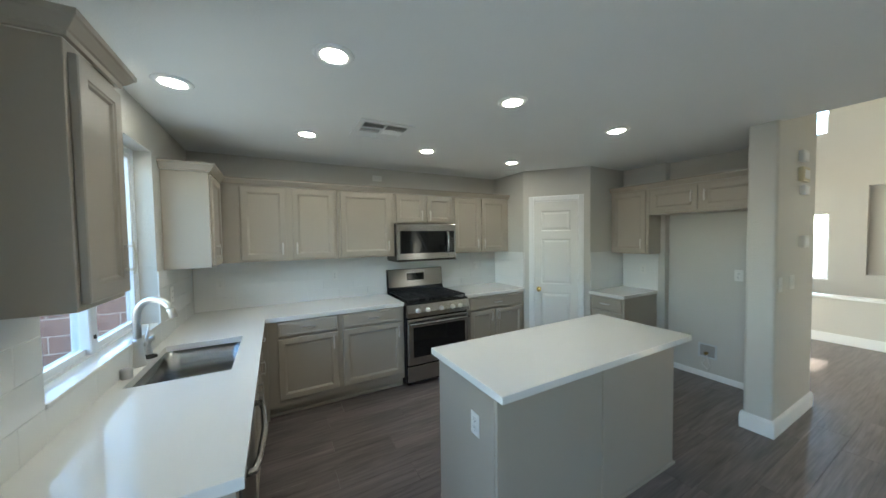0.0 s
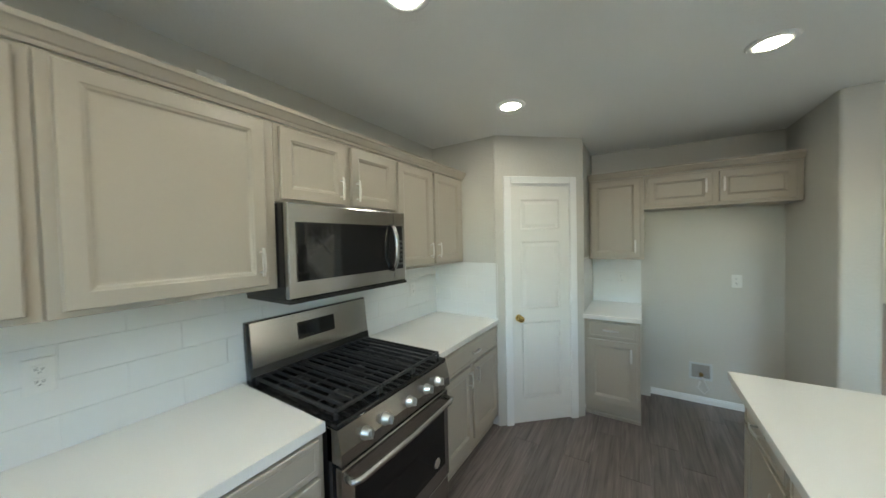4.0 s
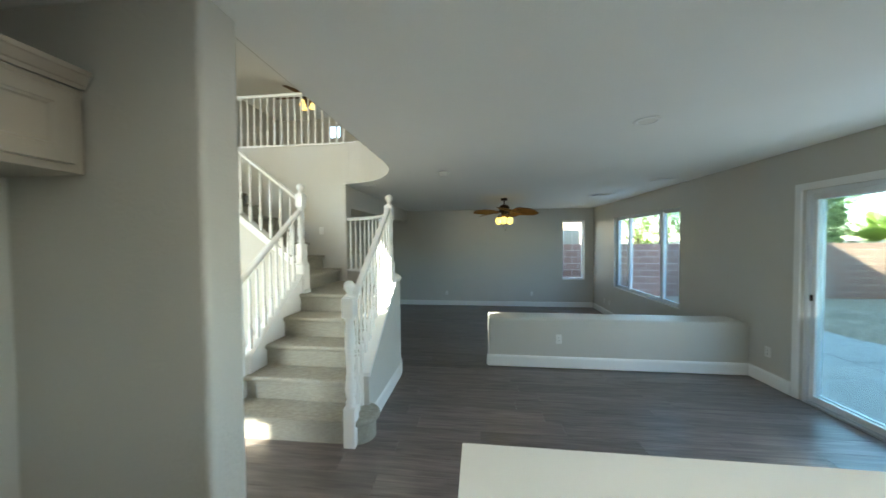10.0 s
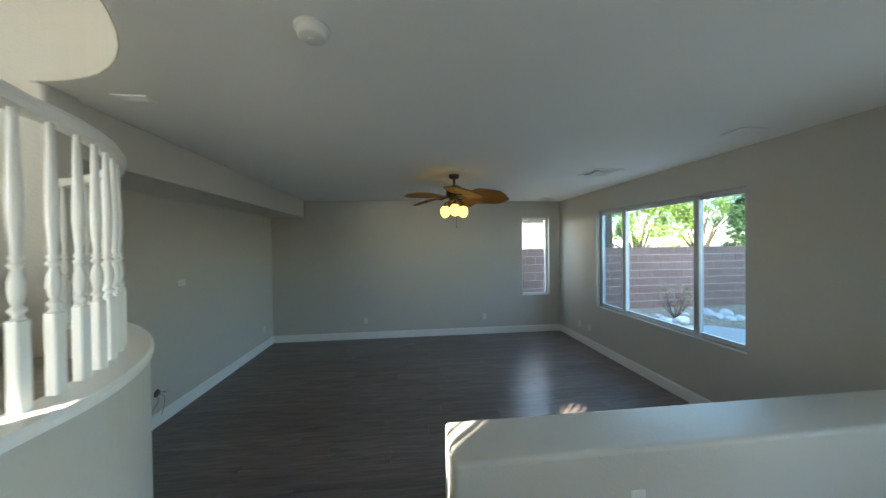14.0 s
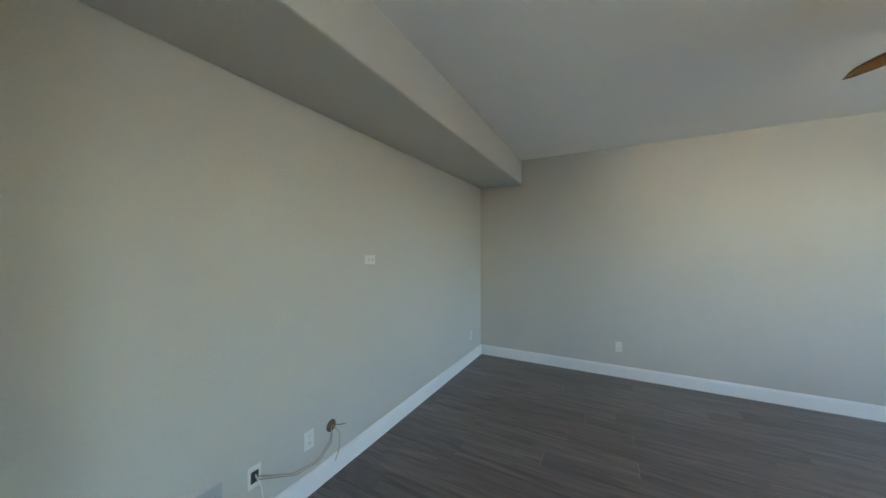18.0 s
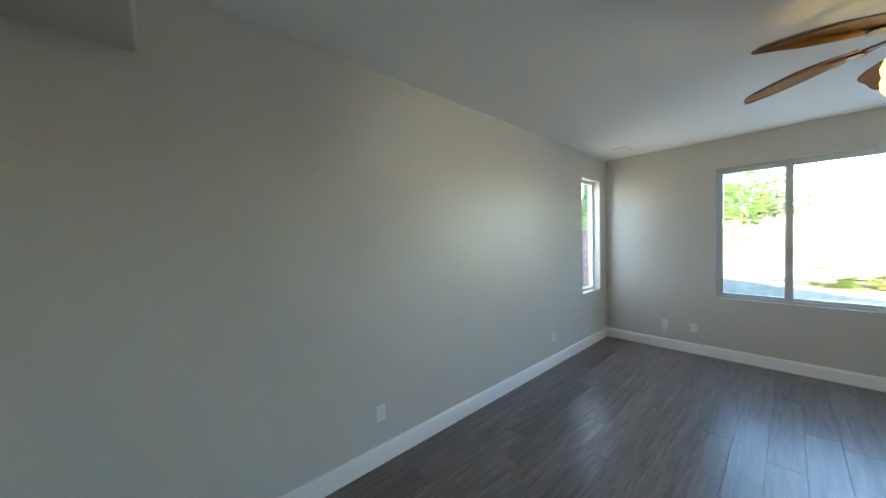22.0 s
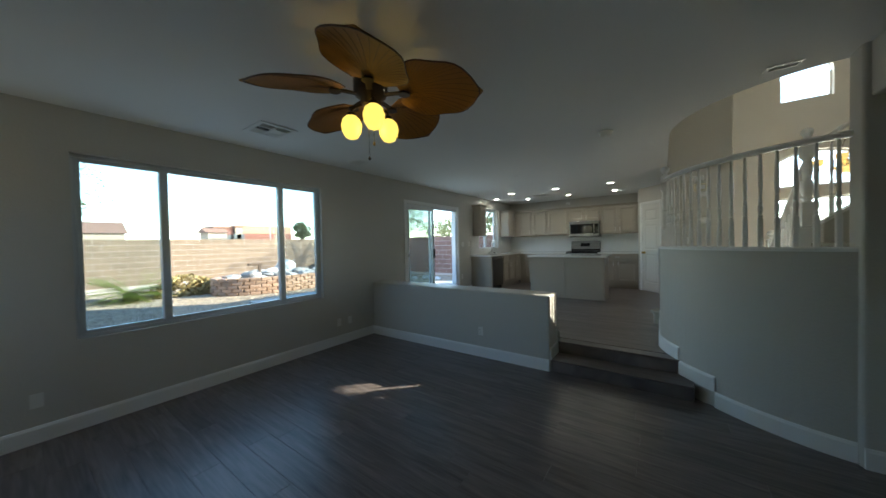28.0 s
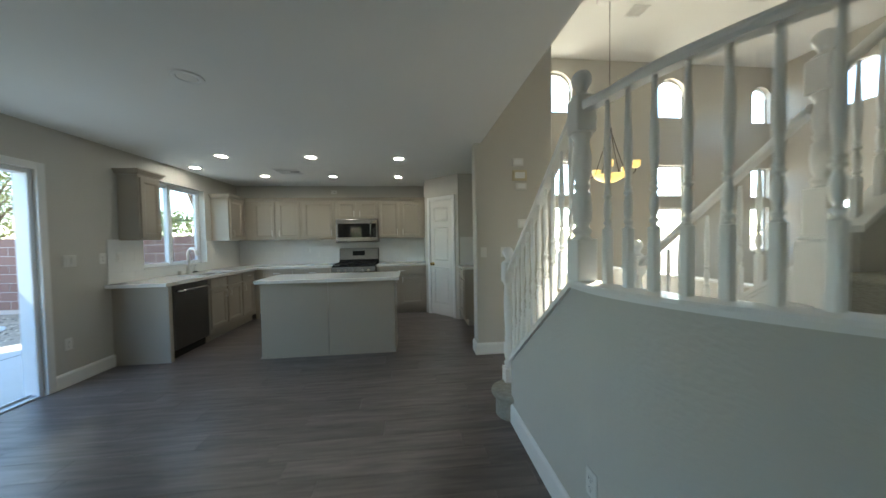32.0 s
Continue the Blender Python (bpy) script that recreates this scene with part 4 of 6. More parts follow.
# ---------------------------------------------------------------- appliances
rg = thing("gas_range", "stainless steel gas range with black cooktop grates", "range", m=pose(1.475, 3.495, 0))
W = 0.762
part("body", B((0.0, 0.03, 0.03, W, 0.69, 0.885), bevel=0.004), BLACK, rg, "black enamel sides")
for x in (0.05, W - 0.05):
    for y in (0.1, 0.6):
        part("foot", B((x - 0.02, y - 0.02, 0, x + 0.02, y + 0.02, 0.03)), BLACK, rg)
part("drawer", B((0.006, 0.0, 0.055, W - 0.006, 0.029, 0.225), bevel=0.006, seg=2), STEEL, rg, "stainless storage drawer")
dr = part("oven_door", B((0.006, -0.012, 0.24, W - 0.006, 0.029, 0.735), bevel=0.008, seg=2), STEEL, rg, "stainless oven door")
part("oven_glass", B((0.065, -0.0155, 0.325, W - 0.055, -0.0122, 0.645), bevel=0.001), BLACKGLASS, dr, "black glass window")
bm = bmesh.new()
lathe(bm, [(0.026, 0), (0.026, 0.0015), (0.02, 0.002)], 16, (W - 0.135, -0.0158, 0.375), rot)
part("badge", bm, NICKEL, dr, "small round silver badge")
bm = bmesh.new()
tube(bm, [(0.03, -0.012, 0.69), (0.03, -0.05, 0.69), (0.06, -0.058, 0.69), (W / 2, -0.066, 0.69), (W - 0.06, -0.058, 0.69), (W - 0.03, -0.05, 0.69), (W - 0.03, -0.012, 0.69)], 0.014, 10)
part("handle", bm, STEEL, dr, "curved stainless bar handle")
bm = bmesh.new()
prism(bm, [(0.0, -0.02, 0.755), (0.0, -0.02, 0.80), (0.0, 0.0, 0.885), (0.0, 0.06, 0.885), (0.0, 0.06, 0.755)], (W, 0, 0))
part("control_panel", bm, STEEL, rg, "stainless front panel")
for k, x in enumerate((0.12, 0.235, 0.40, 0.54, 0.64)):
    kn = bmesh.new()
    lathe(kn, [(0.026, 0), (0.026, 0.006), (0.021, 0.010), (0.019, 0.034), (0.016, 0.037)], 18, (x, -0.016, 0.82), Matrix.Rotation(radians(80), 4, "X"))
    k1 = part("knob", kn, NICKEL, rg, "round metal burner knob")
    part("grip", B((x - 0.004, -0.060, 0.807, x + 0.004, -0.030, 0.845), bevel=0.002), NICKEL, k1)
part("cooktop", B((0.0, 0.0, 0.886, W, 0.65, 0.905), bevel=0.006, seg=2), BLACK, rg, "black enamel cooktop")
for x, y, r in ((0.16, 0.17, 0.055), (0.16, 0.47, 0.042), (0.378, 0.32, 0.05), (0.596, 0.17, 0.05), (0.596, 0.47, 0.04)):
    bm = bmesh.new()
    lathe(bm, [(r, 0.905), (r, 0.913), (r * 0.72, 0.916), (r * 0.72, 0.924), (r * 0.2, 0.926)], 18, (x, y, 0))
    part("burner", bm, IRON, rg)
for x0, x1 in ((0.018, 0.255), (0.262, 0.494), (0.501, 0.738)):
    bm = bmesh.new()
    for x in (x0, x1 - 0.012):
        bx(bm, x, 0.03, 0.930, x + 0.012, 0.62, 0.945, 0.003)
    for y in (0.03, 0.608):
        bx(bm, x0 + 0.013, y, 0.930, x1 - 0.013, y + 0.012, 0.945, 0.003)
    for k in range(1, 5):
        x = x0 + (x1 - x0) * k / 5
        bx(bm, x - 0.004, 0.043, 0.934, x + 0.004, 0.607, 0.947)
    for y in (0.17, 0.32, 0.47):
        bx(bm, x0 + 0.013, y - 0.004, 0.930, x1 - 0.013, y + 0.004, 0.9335)
    for x in (x0, x1 - 0.012):
        for y in (0.03, 0.608):
            bx(bm, x, y, 0.906, x + 0.012, y + 0.012, 0.929)
    part("grate", bm, IRON, rg, "black cast-iron grate")
bm = bmesh.new()
prism(bm, [(0, 0.61, 0.906), (0, 0.66, 0.906), (0, 0.684, 1.205), (0, 0.655, 1.205), (0, 0.64, 1.02)], (W, 0, 0))
bp = part("backguard", bm, BLACK, rg)
bm = bmesh.new()
prism(bm, [(0.012, 0.6185, 0.985), (0.012, 0.636, 0.985), (0.012, 0.654, 1.20), (0.012, 0.641, 1.20)], (W - 0.024, 0, 0))
q = part("backguard_panel", bm, STEEL, rg, "stainless backguard")
bm = bmesh.new()
prism(bm, [(0.255, 0.6222, 1.06), (0.255, 0.6302, 1.06), (0.255, 0.639, 1.15), (0.255, 0.631, 1.15)], (0.235, 0, 0))
part("display", bm, BLACKGLASS, q, "black glass clock display")

mw = thing("microwave", "stainless steel over-the-range microwave oven", "microwave", m=pose(1.492, 3.80, 1.341) @ Matrix.Diagonal((1.036, 1, 1, 1)))
part("body", B((0.0, 0.03, 0.0, 0.742, 0.362, 0.418)), BLACK, mw, "black enamel case")
part("vent_underside", B((-0.0, -0.01, -0.018, 0.742, 0.355, -0.001)), BLACK, mw)
d = part("door", B((0.0, -0.005, 0.0, 0.742, 0.029, 0.418), bevel=0.006, seg=2), STEEL, mw, "stainless front frame")
for za, zb in ((0.004, 0.074), (0.336, 0.414)):
    part("seam", B((0.640, -0.0056, za, 0.6425, -0.0052, zb)), SLOT, d, "dark gap beside the keypad")
part("window", B((0.035, -0.0085, 0.075, 0.715, -0.0052, 0.335), bevel=0.001), BLACKGLASS, d, "black glass door window")
bm = bmesh.new()
hp = [(0.62, -0.008, 0.075), (0.62, -0.030, 0.095), (0.62, -0.045, 0.14), (0.62, -0.050, 0.205), (0.62, -0.045, 0.27), (0.62, -0.030, 0.315), (0.62, -0.008, 0.335)]
tube(bm, hp, 0.014, 10)
part("handle", bm, STEEL, d, "bowed stainless handle")
bm = bmesh.new()
for r in range(6):
    for cidx in range(3):
        bx(bm, 0.655 + 0.018 * cidx, -0.0095, 0.10 + 0.027 * r, 0.668 + 0.018 * cidx, -0.0088, 0.112 + 0.027 * r)
part("keypad", bm, DARKSTEEL, d, "grey touch keys")

dw = thing("dishwasher", "dark stainless steel dishwasher with bowed handle", "dishwasher", m=west(0.14, 1.665))
part("body", B((0.002, 0.0, 0.10, 0.612, 0.55, 0.872)), BLACK, dw)
d = part("door", B((0.006, -0.025, 0.115, 0.608, -0.001, 0.868), bevel=0.004), DARKSTEEL, dw, "dark stainless door")
bm = bmesh.new()
tube(bm, [(0.05, -0.025, 0.80), (0.05, -0.06, 0.80), (0.12, -0.075, 0.80), (0.307, -0.085, 0.80), (0.49, -0.075, 0.80), (0.564, -0.06, 0.80), (0.564, -0.025, 0.80)], 0.013, 10)
part("handle", bm, STEEL, d, "bowed stainless handle")
part("toe_plate", B((0.006, 0.03, 0.005, 0.608, 0.05, 0.098)), BLACK, dw)


# ---------------------------------------------------------------- stairs
RISE, GO = 0.195, 0.255
stairs = thing("staircase", "L-shaped staircase with grey-beige carpet and white painted sides", "stairs")


def carpet_step(pts, z0, z1, name="step"):
    """A carpeted step: plan polygon (clockwise) whose rounded nosing stands proud of the riser below it."""
    bm = bmesh.new()
    top = bmesh.new()
    prism(top, [(x, y, z1 - 0.046) for x, y in pts], (0, 0, 0.046))
    flat = [e for e in top.edges if abs(e.verts[0].co.z - e.verts[1].co.z) < 1e-5]
    bmesh.ops.bevel(top, geom=flat, offset=0.02, segments=3, affect="EDGES", profile=0.5)
    me = bpy.data.meshes.new("step")
    top.to_mesh(me), top.free()
    bm.from_mesh(me)
    bpy.data.meshes.remove(me)
    n, body = len(pts), []
    turn = sum(a[0] * b[1] - b[0] * a[1] for a, b in zip(pts, pts[1:] + pts[:1]))
    for k in range(n):
        a, b, c = (Vector(pts[q % n]) for q in (k - 1, k, k + 1))
        u, v = (b - a).normalized(), (c - b).normalized()
        m = Vector((-u.y - v.y, u.x + v.x))
        m = m.normalized() * (1 if turn > 0 else -1) if m.length > 1e-6 else Vector((0, 0))
        body.append(b + m * 0.034)
    prism(bm, [(p.x, p.y, z0) for p in body], (0, 0, z1 - 0.04 - z0))
    return part(name, bm, CARPET, stairs)


NOSE = [0.29, 0.03, -0.22, -0.50, -0.80]
LEFT = 4.722
# starting step with rounded ends
pts = [(3.64 - 0.16 * math.sin(a), 0.12 + 0.16 * math.cos(a)) for a in [math.pi * k / 12 for k in range(13)]]
pts += [(3.71, -0.045), (3.712, -0.05), (4.79, -0.05)] + [(4.79 + 0.155 * math.sin(a), 0.125 - 0.175 * math.cos(a)) for a in [math.pi * k / 10 for k in range(1, 10)]] + [(4.79, 0.29)]
carpet_step(pts[::-1], 0.0, RISE)
for k in range(1, 4):
    carpet_step([(3.68, NOSE[k]), (LEFT + 0.03, NOSE[k]), (LEFT + 0.03, NOSE[k + 1] - 0.06), (3.68, NOSE[k + 1] - 0.06)], RISE * k - 0.03, RISE * (k + 1))
inner = [p for p in bow(0.15, 14) if p[1] < -0.96 and p[1] > -2.0]
carpet_step([(3.68, -0.80), (LEFT + 0.03, -0.80), (LEFT + 0.03, -0.86), (4.85, -0.95), (4.85, -1.998), (4.70, -1.998)] + inner[::-1] + [(3.70, -0.95)], 4 * RISE - 0.03, 5 * RISE, "landing")
for k in range(11):
    x = 4.765 + GO * k
    carpet_step([(x, -1.998), (x, -0.98), (x + GO + 0.06, -0.98), (x + GO + 0.06, -1.998)], RISE * (k + 5) - 0.03, RISE * (k + 6))


def string_top(x):
    return 1.383 + 0.785 * (x - 4.89)


bm = bmesh.new()
prism(bm, [(4.84, -1.0, -0.02), (8.0, -1.0, -0.02), (8.0, -1.0, 3.05), (7.03, -1.0, 3.05), (4.84, -1.0, string_top(4.84))], (0, 0.10, 0))
solid("wall_under_stairs", bm, PAINT, "cream painted wall below the upper stair flight", "wall")
bm = bmesh.new()
prism(bm, [(4.84, -1.012, string_top(4.84)), (7.03, -1.012, string_top(7.03)), (7.03, -1.012, string_top(7.03) + 0.03), (4.84, -1.012, string_top(4.84) + 0.03)], (0, 0.124, 0))
prism(bm, [(4.84, -0.899, string_top(4.84) - 0.06), (7.03, -0.899, string_top(7.03) - 0.06), (7.03, -0.899, string_top(7.03) - 0.002), (4.84, -0.899, string_top(4.84) - 0.002)], (0, 0.012, 0))
part("string_cap", bm, TRIM, stairs, "white painted sloping string cap")
# closed left string of the lower flight with its cap and the pedestal of the upper newel
bm = bmesh.new()
prism(bm, [(4.712, -0.02, RISE), (4.712, -0.87, RISE), (4.712, -0.87, 1.165), (4.712, -0.02, 0.515)], (0.088, 0, 0))
part("left_string", bm, TRIM, stairs, "white painted closed stair string")
bm = bmesh.new()
prism(bm, [(4.70, -0.012, 0.512), (4.70, -0.868, 1.167), (4.70, -0.868, 1.195), (4.70, -0.012, 0.54)], (0.112, 0, 0))
prism(bm, [(4.705, -0.014, 0.492), (4.705, -0.868, 1.147), (4.705, -0.868, 1.166), (4.705, -0.014, 0.511)], (0.102, 0, 0))
part("left_string_cap", bm, TRIM, stairs, "white painted sloping string cap")
part("pedestal", B((4.688, -0.99, 0.76, 4.822, -0.87, 1.31), (4.693, -0.985, 1.31, 4.817, -0.875, 1.328), bevel=0.012, seg=2), TRIM, stairs, "white painted newel pedestal")
part("pedestal_base", B((4.66, -0.96, 0.976, 4.687, -0.85, 1.015), (4.66, -0.869, 0.976, 4.70, -0.842, 1.015), bevel=0.006), TRIM, stairs)
baseboard("baseboard_stairs", [(8.0, -0.90, 0), (4.90, -0.90, 0)])


# ---------------------------------------------------------------- balustrades
def baluster_mesh(h):
    """Square foot, ring turnings, short vase, rings and a slim tapering shaft, from z 0 to h."""
    bm = bmesh.new()
    s, base = 0.0152, max(0.17, h - 0.52)
    bx(bm, -s, -s, -0.02, s, s, base, 0.003)
    prof = [(0.0148, -0.001), (0.0100, 0.008), (0.0100, 0.014), (0.0155, 0.020), (0.0155, 0.027), (0.0085, 0.033), (0.0120, 0.046), (0.0160, 0.070), (0.0148, 0.094), (0.0090, 0.118),
            (0.0085, 0.123), (0.0150, 0.129), (0.0150, 0.136), (0.0092, 0.142), (0.0140, 0.150), (0.0092, 0.159), (0.0096, 0.175), (0.0148, 0.255), (0.0142, 0.32), (0.0112, 0.41)]
    lathe(bm, [(r, base + z) for r, z in prof] + [(0.0086, h)], 12)
    return mesh_of(bm, "baluster", TRIM)


def newel(parent, x, y, z0, z1, turn=0.0):
    """A turned newel post with square blocks and a ball, from z0 to the ball's top z1."""
    bm = bmesh.new()
    h, s = z1 - z0, 0.046
    bx(bm, -s, -s, 0, s, s, h * 0.24, 0.005)
    t0, t1 = h * 0.24, h - 0.28
    d = t1 - t0
    lathe(bm, [(0.044, t0), (0.030, t0 + 0.012), (0.040, t0 + 0.028), (0.040, t0 + 0.04), (0.028, t0 + 0.055), (0.036, t0 + 0.08), (0.043, t0 + 0.13), (0.037, t0 + 0.20),
               (0.027, t0 + 0.215), (0.035, t0 + 0.23), (0.035, t0 + 0.24), (0.029, t0 + 0.25), (0.038, t0 + d * 0.66), (0.040, t0 + d * 0.78), (0.030, t1 - 0.03), (0.044, t1 - 0.008), (0.044, t1)], 16)
    bx(bm, -s, -s, t1, s, s, h - 0.125, 0.006)
    rb = 0.043
    ball = [(0.040, h - 0.125), (0.046, h - 0.118), (0.024, h - 0.105), (0.020, h - 0.095)]
    ball += [(max(0.003, rb * math.sin(a)), h - rb - rb * math.cos(a)) for a in [math.pi * k / 12 for k in range(3, 13)]]
    lathe(bm, ball, 18)
    ob = part("newel", bm, TRIM, parent, "white turned newel post with ball finial")
    ob.matrix_basis = pose(x, y, z0, 0, 0, turn)
    return ob


RAIL = [(-0.026, -0.045), (0.026, -0.045), (0.030, -0.03), (0.030, -0.018), (0.022, -0.004), (0.010, 0.0), (-0.010, 0.0), (-0.022, -0.004), (-0.030, -0.018), (-0.030, -0.03)]


def balusters(parent, spots, h):
    me = baluster_mesh(h)
    for x, y, z in spots:
        ob = new("baluster", me)
        ob.parent = parent
        ob.location = (x, y, z)


def handrail(parent, pts):
    bm = bmesh.new()
    sweep(bm, pts, RAIL)
    part("handrail", bm, TRIM, parent, "white painted moulded handrail")


G = "white painted turned stair balustrade"
rl = thing("stair_railing", "white turned balustrade on the open side of the lower flight", "railing", "stair railings")
newel(rl, 3.66, 0.25, 0.0, 1.275)
newel(rl, 3.66, -0.83, 1.10, 2.085)
handrail(rl, [(3.66, 0.21, 1.111), (3.66, -0.785, 1.94)])
balusters(rl, [(3.66, y, 1.14 + 0.833 * (0.175 - y) - 0.72) for y in (-0.07, -0.165, -0.26, -0.355, -0.45, -0.545, -0.64, -0.735)], 0.69)
for y, h in ((0.115, 0.965), (0.025, 1.035)):
    balusters(rl, [(3.66, y, RISE)], h)
rl = thing("stair_railing", "white turned balustrade with newels beside the lower flight", "railing", "stair railings")
newel(rl, 4.75, 0.22, 0.0, 1.31)
newel(rl, 4.755, -0.93, 1.325, 2.255)
Dp, Cp = Vector((4.753, 0.18, 1.14)), Vector((4.757, -0.885, 1.945))
handrail(rl, [Dp, Cp])


def under_rail(y):
    return 1.14 + (0.18 - y) * 0.756 - 0.04


for y in (0.105, 0.012):
    balusters(rl, [(4.755, y, RISE)], under_rail(y) - RISE)
balusters(rl, [(4.756, -0.085 - 0.098 * k, 0.555 + 0.765 * (0.075 + 0.098 * k)) for k in range(8)], 0.632)
rl = thing("stair_railing", "curved " + G + " round the landing", "railing", "stair railings")
arc = [(3.655, -0.88)] + [p for p in bow(0.095, 40) if p[0] < 4.70]
handrail(rl, [(x, y, 1.935) for x, y in arc])
lens_ = [0.0]
for a, b in zip(arc, arc[1:]):
    lens_.append(lens_[-1] + math.dist(a, b))
spots, n = [], 16
for k in range(1, n + 1):
    s = lens_[-1] * k / (n + 0.6)
    i = max(j for j in range(len(arc) - 1) if lens_[j] <= s)
    u = (s - lens_[i]) / (lens_[i + 1] - lens_[i])
    spots.append((arc[i][0] + u * (arc[i + 1][0] - arc[i][0]), arc[i][1] + u * (arc[i + 1][1] - arc[i][1]), 1.15))
balusters(rl, spots, 0.745)
rl = thing("stair_railing", G + " on the upper flight", "railing", "stair railings")
handrail(rl, [(4.80, -0.95, 2.10), (7.03, -0.95, 2.10 + 0.785 * 2.23)])
newel(rl, 7.08, -0.95, 3.05, 4.04)
balusters(rl, [(4.90 + 0.1275 * k, -0.95, string_top(4.90 + 0.1275 * k) + 0.03) for k in range(17)], 0.69)
rl = thing("balcony_railing", "white painted turned balustrade on the upper hall balcony", "railing")
newel(rl, 7.08, -2.06, 3.05, 4.04)
handrail(rl, [(3.75, -2.06, 3.875), (7.04, -2.06, 3.875)])
part("base_rail", B((3.75, -2.10, 3.051, 7.04, -2.02, 3.08), bevel=0.004), TRIM, rl)
balusters(rl, [(4.72 + 0.113 * k, -2.06, 3.08) for k in range(21)], 0.75)


# ---------------------------------------------------------------- lamps, fans and ceiling fixtures
def downlight(x, y, lit=True):
    """A recessed ceiling light: white trim ring and lens."""
    d = thing("recessed_light", "round white recessed ceiling light, " + ("switched on" if lit else "switched off"), "light", "recessed lights", m=pose(x, y, CEIL))
    bm = bmesh.new()
    lathe(bm, [(0.059, -0.001), (0.061, -0.009), (0.085, -0.006), (0.092, -0.001)], 28)
    part("trim_ring", bm, TRIM, d)
    bm = bmesh.new()
    lathe(bm, [(0.058, -0.003), (0.058, -0.0055), (0.050, -0.007)], 28)
    part("lens", bm, LAMP if lit else PLASTIC, d, "glowing lens" if lit else "")


for x, y in ((0.535, 3.205), (0.55, 1.995), (1.61, 3.23), (1.625, 2.01), (2.745, 2.04), (2.69, 3.245), (-0.165, 2.63)):
    downlight(x, y)
downlight(1.453, 0.06, False)


def vent(name, label, x0, y0, x1, y1, z, slats, lap=0.42, cells=1):
    """A ceiling register: backing, frame and each slat."""
    v = thing(name, label, "vent", m=pose((x0 + x1) / 2, (y0 + y1) / 2, z))
    a, b = (x1 - x0) / 2, (y1 - y0) / 2
    part("backing", B((-a + 0.01, -b + 0.01, -0.002, a - 0.01, b - 0.01, -0.001)), PLASTIC, v)
    f = 0.022
    bars = [(-a, -b, -0.010, a, -b + f, -0.003), (-a, b - f, -0.010, a, b, -0.003), (-a, -b + f, -0.010, -a + f, b - f, -0.003), (a - f, -b + f, -0.010, a, b - f, -0.003)]
    for k in range(1, cells):
        x = -a + 2 * a * k / cells
        bars.append((x - 0.006, -b + f, -0.010, x + 0.006, b - f, -0.003))
    part("frame", B(*bars, bevel=0.0), TRIM, v)
    for k in range(slats):
        y = -b + f + (2 * b - 2 * f) * (k + 0.5) / slats
        w = -lap * (2 * b - 2 * f) / slats
        bm = bmesh.new()
        prism(bm, [(-a + f, y - w, -0.0031), (-a + f, y + w, -0.0098), (-a + f, y + w + 0.0012, -0.0094), (-a + f, y - w + 0.0012, -0.0027)], (2 * a - 2 * f, 0, 0))
        part("slat", bm, TRIM, v)


def four_way_register(label, x0, y0, x1, y1, turn):
    """A square register whose six fields of slats throw the air four ways."""
    w, h = x1 - x0, y1 - y0
    v = thing("ceiling_vent", label, "vent", m=pose((x0 + x1) / 2, (y0 + y1) / 2, CEIL, 0, 0, turn))
    # near-black sheet paints the shade inside the duct; no hole is cut
    part("backing", B((-w / 2 + 0.03, -h / 2 + 0.03, -0.002, w / 2 - 0.03, h / 2 - 0.03, -0.001)), SLOT, v, "dark sheet for the shaded duct")
    f, g = 0.042, 0.008
    rim = [(-w / 2, -h / 2, -0.012, w / 2, -h / 2 + f, -0.003), (-w / 2, h / 2 - f, -0.012, w / 2, h / 2, -0.003), (-w / 2, -h / 2 + f, -0.012, -w / 2 + f, h / 2 - f, -0.003), (w / 2 - f, -h / 2 + f, -0.012, w / 2, h / 2 - f, -0.003)]
    part("frame", B(*rim), TRIM, v)
    third = (h - 2 * f) / 3
    bars = [(-g, -h / 2 + f, -0.011, g, h / 2 - f, -0.003)]
    for k in (1, 2):
        for xa, xb in ((-w / 2 + f, -g), (g, w / 2 - f)):
            bars.append((xa, -h / 2 + f + third * k - g, -0.011, xb, -h / 2 + f + third * k + g, -0.003))
    part("divider", B(*bars), TRIM, v)
    for xa, xb, side in ((-w / 2 + f, -g, 1), (g, w / 2 - f, -1)):
        for row in range(3):
            ya, yb = -h / 2 + f + third * row + (g if row else 0), -h / 2 + f + third * (row + 1) - (g if row < 2 else 0)
            n = 8 if row != 1 else 11
            for k in range(n):
                bm = bmesh.new()
                if row == 1:
                    c, q = xa + (xb - xa) * (k + 0.5) / n, 0.40 * (xb - xa) / n * side
                    prism(bm, [(c + q, ya, -0.0035), (c - q, ya, -0.0105), (c - q + 0.001, ya, -0.0105), (c + q + 0.001, ya, -0.0035)], (0, yb - ya, 0))
                else:
                    c, q = ya + (yb - ya) * (k + 0.5) / n, 0.40 * (yb - ya) / n * (1 if row == 0 else -1)
                    prism(bm, [(xa, c + q, -0.0035), (xa, c - q, -0.0105), (xa, c - q + 0.001, -0.0105), (xa, c + q + 0.001, -0.0035)], (xb - xa, 0, 0))
                part("slat", bm, TRIM, v)
    return v


